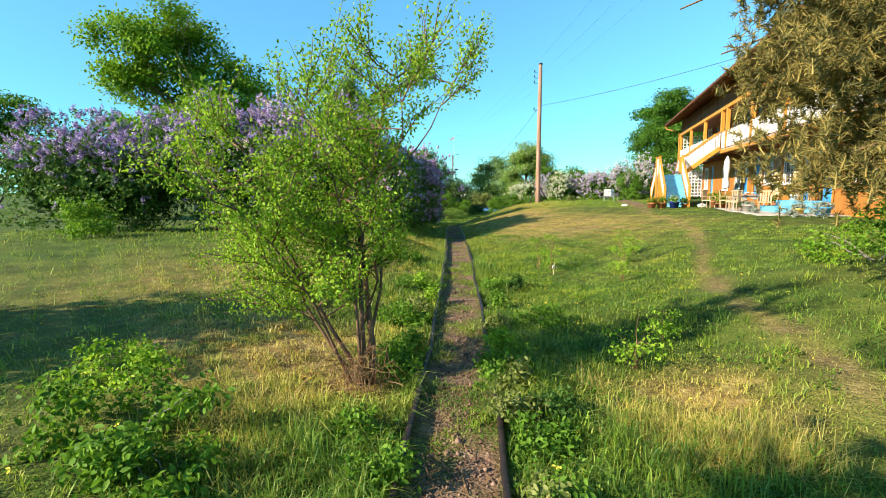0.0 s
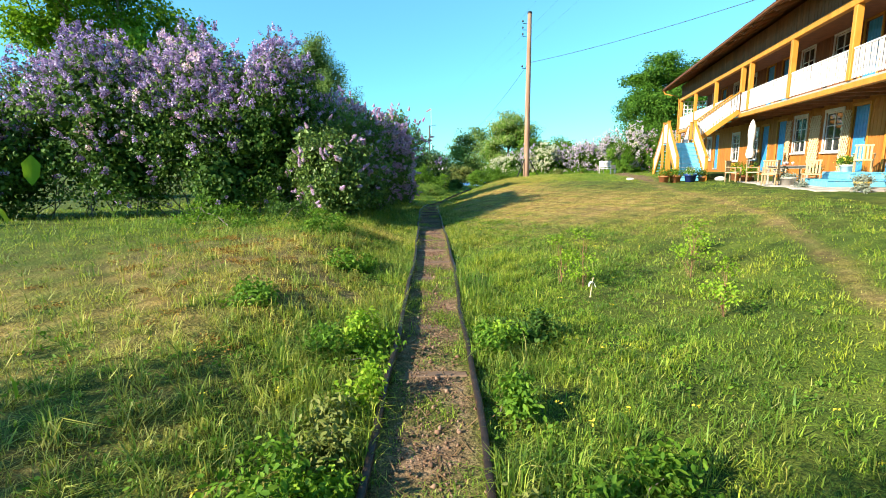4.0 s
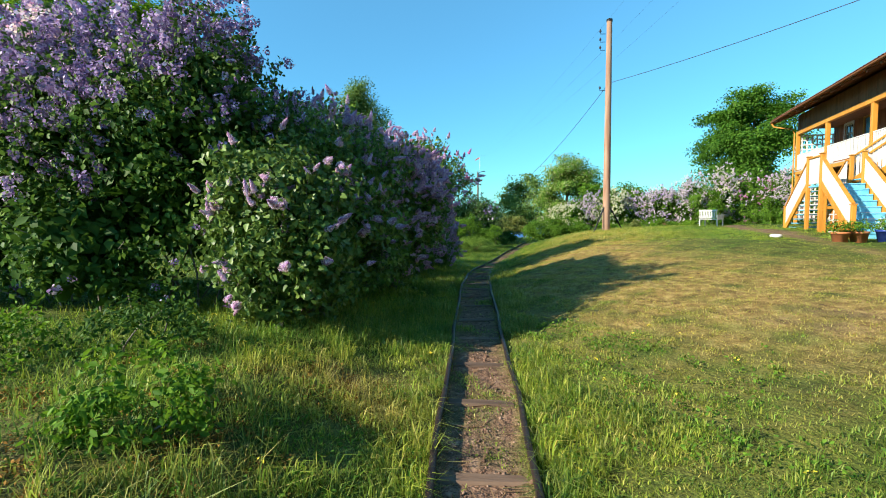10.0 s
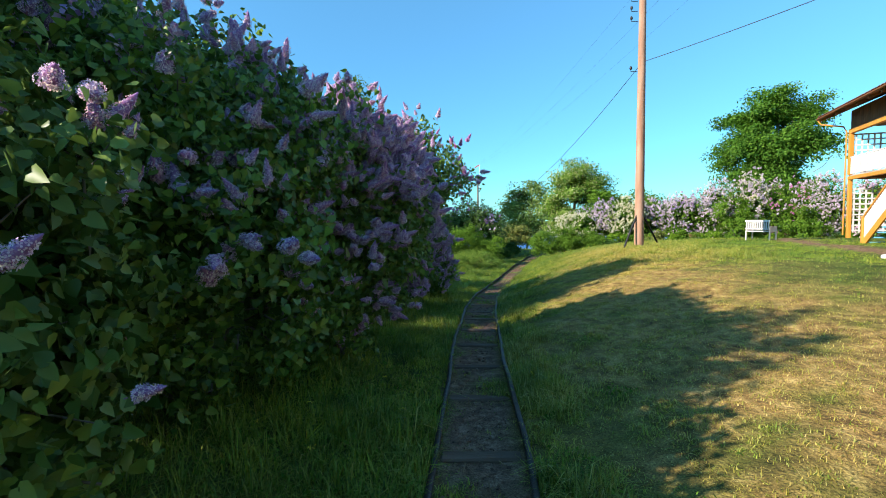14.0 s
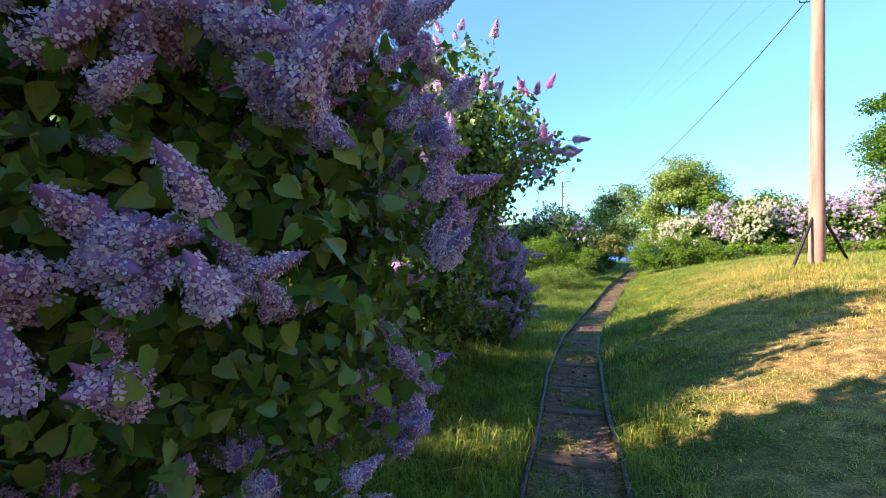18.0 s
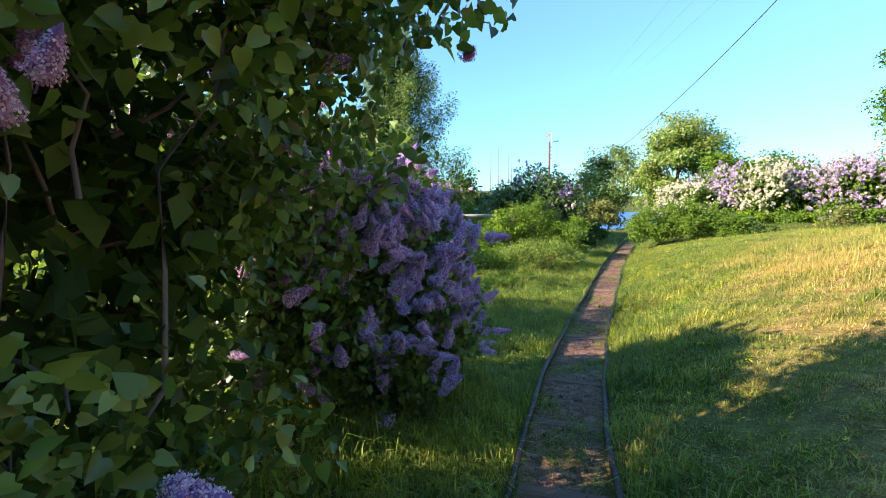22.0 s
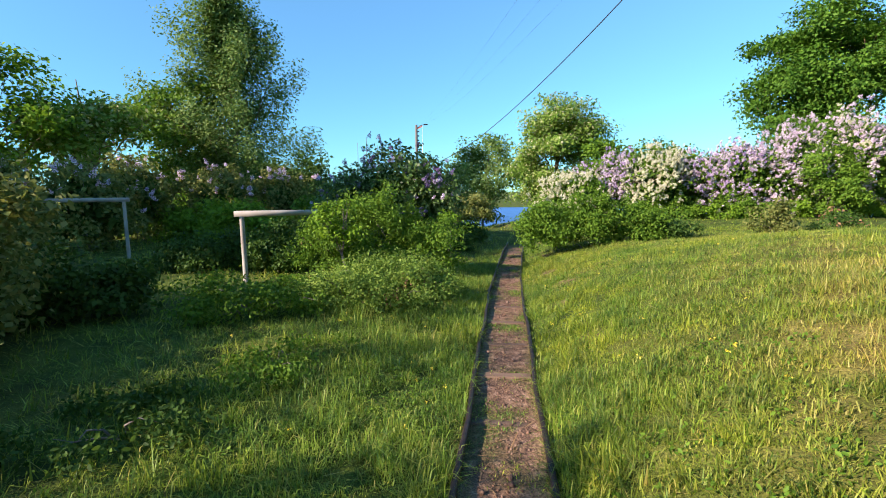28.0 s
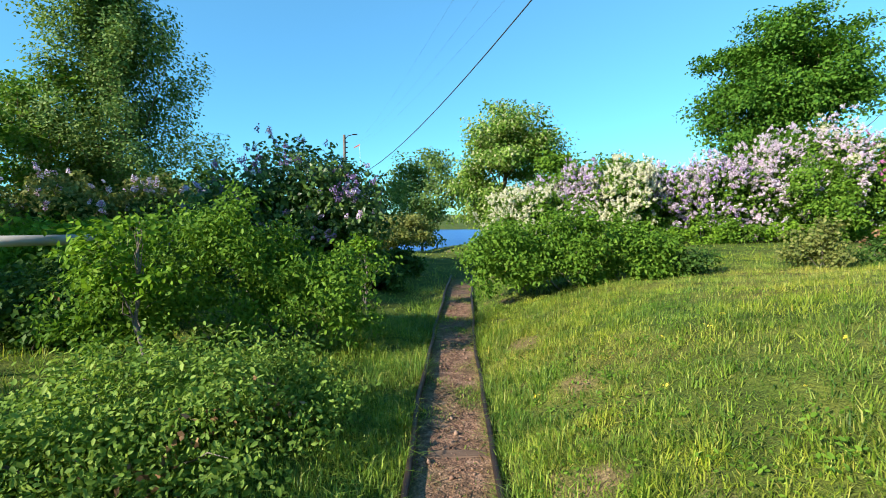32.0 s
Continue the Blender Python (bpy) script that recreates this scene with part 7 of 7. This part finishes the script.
# ---- small ground cover ----
def blades(name, x, y, hh, width, label, lean_to=0.75, dry=None, curved=False):
    n = len(x)
    dry = dry_at(x, y) if dry is None else dry
    z = ground_z(x, y) - 0.01
    a, lean = rng.random(n) * 2 * np.pi, rng.uniform(0.1, lean_to, n)
    dx, dy = np.cos(a), np.sin(a)
    b = a + rng.normal(np.pi / 2, 0.5, n)
    k = width / 2 * rng.uniform(0.6, 1.4, n)
    w = np.stack([np.cos(b) * k, np.sin(b) * k, 0 * k], -1)
    base = np.stack([x, y, z], -1)
    mid = base + np.stack([dx * lean * hh * 0.28, dy * lean * hh * 0.28, hh * 0.66], -1)
    tip = base + np.stack([dx * lean * hh, dy * lean * hh, hh * np.maximum(0.12, 1 - 0.42 * lean)], -1)
    if not curved:
        V, c = np.stack([base - w, base + w, tip], 1).reshape(-1, 3), 3
        F = np.arange(3 * n).reshape(-1, 3)
    else:
        V, c = np.stack([base - w, base + w, mid - w * 0.85, mid + w * 0.85, tip], 1).reshape(-1, 3), 5
        o = np.arange(n)[:, None] * 5
        F = np.concatenate([o + np.array([[0, 1, 3]]), o + np.array([[0, 3, 2]]), o + np.array([[2, 3, 4]])], 1).reshape(-1, 3)
    me = np_mesh(name, V, F)
    set_attr(me, "dry", np.repeat(np.clip(dry + rng.normal(0, 0.16, n), 0, 1), c))
    me.materials.append(M["grass_blade"])
    return tagged(new(name, me), label, "grass", kind="stuff")


def sward(x, y):
    """Where grass stands, and how tall it grows there: low on the mown lawn and trodden ways, rank by the rails and hedges."""
    d = x - track_x(np.clip(y, -6, 50))
    keep = (rng.random(len(x)) > bare_at(x, y) * 0.94) & (np.abs(np.abs(d) - 0.3) > 0.022)
    in_house = (x - 12.4) * -0.9724 + (y - 25.75) * 0.2334 < 1.45
    in_house &= (x - 12.4) * 0.2334 + (y - 25.75) * 0.9724 > -13.8
    keep &= ~in_house
    patch = 0.5 + 0.5 * wavy(x * 1.1, y * 1.1, 1.0)
    patch2 = 0.5 + 0.5 * wavy(x * 4.1 + 2, y * 4.1, 1.0)
    tuft = np.clip(0.5 + 0.75 * wavy(x * 9.3 + 1, y * 8.7 + 2, 1.0) + 0.35 * wavy(x * 3.1, y * 3.7 + 4, 1.0), 0, 1)
    keep &= rng.random(len(x)) < 0.45 + 0.8 * tuft
    big = 0.5 + 0.5 * wavy(x * 0.45 + 7, y * 0.5, 1.0)
    tall = (0.045 + 0.07 * patch + 0.06 * big ** 2) * (0.45 + 0.85 * patch2) * (0.4 + 1.0 * tuft)
    tall = tall + 0.06 * step((1.1 - np.abs(np.abs(d) - 0.55)) / 0.9) * (patch > 0.4)
    tall = tall + 0.11 * step((y - 23) / 2) * step((34 - y) / 4) * step((d - 2.0) / 1.2) * step((7 - d) / 2) * (patch2 > 0.35)
    tall = tall + np.where((d < -1.2) & (y > 11), 0.05, 0.0) + 0.03 * step((y - 27) / 4) * step((d - 0.6) / 1.0)
    tall = 0.85 * tall * (1 - 0.35 * dry_at(x, y)) * np.where((d > 0.8) & (y > 13.5) & (y < 23), 0.55, 1.0) * (1 - 0.5 * path_near(x, y)) * (1 - 0.6 * bare_at(x, y))
    tall = tall * np.where(np.abs(d) < 0.3, 0.5, 1.0) * (1 - 0.3 * step((d - 0.5) / 0.4) * step((y - 5) / 3))
    worn = step((-d - 0.8) / 0.6) * step((13 - y) / 2) * step((y - 5) / 2)
    tall = tall * (1 - worn * 0.3 * (tuft < 0.5)) + 0.05 * worn * (tuft > 0.72)
    return keep, tall


def spread_grass(x, y, width, label, f=1.0, curved=False):
    keep, tall = sward(x, y)
    x, y, tall = x[keep], y[keep], tall[keep]
    blades("grass", x, y, f * 1.15 * tall * rng.uniform(0.45, 1.35, len(x)), width, label, 1.7, curved=curved)


y = rng.uniform(0.8, 40, 200000)
spread_grass(track_x(y) + rng.normal(0.1, 1.25, len(y)), y, 0.0065, "fresh green meadow grass with straw tufts", 1.15, True)
y = rng.uniform(0.6, 40, 330000)
spread_grass(track_x(y) + rng.normal(0, 1.2, len(y)), y, 0.006, "fine short grass close to the track", 0.8)
y = rng.uniform(0.6, 20, 330000)
spread_grass(track_x(y) + rng.normal(0, 2.8, len(y)), y, 0.0085, "fresh green meadow grass with straw tufts", 0.95)
y = rng.uniform(20, 40, 280000)
spread_grass(track_x(y) + rng.normal(0.5, 2.8, len(y)), y, 0.0085, "fresh green meadow grass with straw tufts", 0.95)
spread_grass(0.6 + 10 * rng.random(260000) ** 1.3, 7 + 27 * rng.random(260000) ** 1.1, 0.011, "short grass of the lawn below the house", 1.1)
spread_grass(rng.uniform(0.0, 9.5, 210000), rng.uniform(23, 43, 210000), 0.0085, "long grass of the open meadow", 1.1)
spread_grass(rng.uniform(-15, 13, 130000), rng.uniform(3, 48, 130000), 0.015, "meadow grass farther from the track", 1.2)
spread_grass(rng.uniform(-30, 26, 22000), rng.uniform(40, 75, 22000), 0.035, "meadow grass before the water", 1.6)
# dead thatch lying between the blades
n = 140000
y = 1 + 37 * rng.random(n) ** 1.3
x = track_x(y) + rng.normal(0, 2.2, n)
ok = (np.abs(x - track_x(y)) > 0.34) & (rng.random(n) < 0.15 + 1.2 * dry_at(x, y))
blades("thatch", x[ok], y[ok], rng.uniform(0.02, 0.05, int(ok.sum())), 0.007, "dry flattened straw between the grass", 3.2, rng.uniform(0.5, 1.0, int(ok.sum())))
n = 120000
x, y = 0.5 + 6.5 * rng.random(n) ** 1.2, rng.uniform(11, 23.5, n)
ok = (x > track_x(y) + 0.4) & (rng.random(n) < 0.1 + 1.3 * dry_at(x, y))
blades("thatch", x[ok], y[ok], rng.uniform(0.02, 0.055, int(ok.sum())), 0.009, "golden mown straw on the lawn", 2.6, rng.uniform(0.35, 0.95, int(ok.sum())))
# taller tussocks
c = 1500
cy = rng.uniform(1.5, 38, c)
cx = track_x(cy) + rng.choice([-1, 1], c) * np.abs(rng.normal(0.45, 1.7, c))
x, y = np.repeat(cx, 20) + rng.normal(0, 0.05, c * 20), np.repeat(cy, 20) + rng.normal(0, 0.05, c * 20)
keep, tall = sward(x, y)
keep &= np.abs(x - track_x(y)) > 0.33
blades("grass_tussock", x[keep], y[keep], (tall * 1.55 * rng.uniform(0.6, 1.3, len(x)))[keep], 0.008, "taller tussocks of green grass", 1.4, curved=True)
# straw heaps
for (sx, sy, r, n) in ((1.4, 2.9, 0.34, 1500), (1.75, 2.75, 0.30, 1300), (1.05, 3.25, 0.25, 600), (-1.7, 3.1, 0.45, 700), (-1.35, 2.5, 0.3, 400), (-2.6, 10.2, 0.7, 500), (-1.9, 11.6, 0.5, 400), (-3.6, 9.4, 0.6, 300), (-1.5, 13.1, 0.4, 500), (0.95, 3.9, 0.2, 300), (2.3, 28.3, 0.5, 700), (1.8, 30.0, 0.3, 400), (4.6, 27.6, 0.6, 500)):
    x, y = sx + rng.normal(0, r * 0.5, n), sy + rng.normal(0, r * 0.5, n)
    blades("dry_grass", x, y, rng.uniform(0.08, 0.26, n), 0.005, "matted heap of dry straw-coloured grass", 1.6, np.full(n, 0.95))
# broad-leaved herbs in the sward
n = 8200
y = rng.uniform(1.2, 38, n)
x = track_x(y) + rng.choice([-1, 1], n) * (0.36 + np.abs(rng.normal(0, 1.5, n)))
ok = (wavy(x * 0.9 + 5, y * 0.9, 1.0) > -0.1) & (dry_at(x, y) < 0.4)
x, y = x[ok], y[ok]
V, F = leaf_cloud(np.stack([x, y, ground_z(x, y) + 0.04], -1), 0.035, 7, 0.032, LEAF_OVAL, 0.6, 1.1)
lone("low_herbs", np_mesh("low_herbs", V, F), "shrub_leaf", "low broad-leaved herbs among the grass", "herbs", kind="stuff")
n = 260
y = rng.uniform(2, 36, n)
x = track_x(y) + rng.choice([-1, 1], n) * (0.5 + np.abs(rng.normal(0, 1.6, n)))
V, F = leaf_cloud(np.stack([x, y, ground_z(x, y) + 0.12], -1), 0.012, 5, 0.022, LEAF_OVAL, 0.4, 1.6)
lone("wild_flowers", np_mesh("wild_flowers", V, F), "bloom_yellow", "scattered small yellow flowers in the lawn", "flowers", kind="stuff")
# stones and crumbs of earth between the rails
n = 9000
y = 1.2 + 41 * rng.random(n) ** 1.7
x = track_x(y) + rng.normal(0, 0.15, n)
s = rng.uniform(0.004, 0.013, n)
s[:420] *= 2.4
OCT = (np.array([(1, 0, 0), (0, 1, 0), (-1, 0, 0), (0, -1, 0), (0, 0, 0.7), (0, 0, -0.7)], float), np.array([(0, 1, 4), (1, 2, 4), (2, 3, 4), (3, 0, 4), (1, 0, 5), (2, 1, 5), (3, 2, 5), (0, 3, 5)]))
V, F = scatter(OCT, np.stack([x, y, ground_z(x, y) + s * 0.3], -1), rand_unit(n), rand_unit(n), s)
lone("gravel", np_mesh("gravel", V, F), "gravel", "reddish gravel and crumbs of earth between the rails", "gravel", kind="stuff")
# dead stalks and leaf litter along the bed
n = 3600
y = 1.2 + 39 * rng.random(n) ** 1.7
x = track_x(y) + rng.normal(0, 0.22, n)
V, F = scatter((np.array([(-0.03, 0, 0), (0.03, 0, 0), (0.02, 1, 0.02), (-0.02, 1, 0.02)]), np.array([(0, 1, 2, 3)])), np.stack([x, y, ground_z(x, y) + 0.012], -1), norm(rng.normal(0, 1, (n, 3)) * np.array([1, 1, 0.12])), np.tile([[0, 0, 1.0]], (n, 1)), rng.uniform(0.03, 0.16, n))
lone("plant_litter", np_mesh("plant_litter", V, F), "dry_twig", "dry stalks and litter along the track bed", "litter", kind="stuff")
# orange moss cushions in the worn meadow
c = 520
cx, cy = rng.normal(-2.5, 1.1, c), rng.normal(10.6, 1.6, c)
ok = wavy(cx * 2.9, cy * 3.1, 1.0) > 0.1
cx, cy = np.concatenate([cx[ok], rng.normal(-1.5, 0.35, 40), rng.normal(-2.3, 0.6, 12)]), np.concatenate([cy[ok], rng.normal(13.1, 0.3, 40), rng.normal(4.4, 0.5, 12)])
ok = cx < track_x(cy) - 0.6
cx, cy = cx[ok], cy[ok]
V, F = leaf_cloud(np.stack([cx, cy, ground_z(cx, cy) + 0.02], -1), 0.05, 60, 0.022, LEAF_RHOMB, 0.22, 1.2)
lone("moss", np_mesh("moss", V, F), "moss", "orange-brown moss cushions in the worn meadow", "moss", kind="stuff")
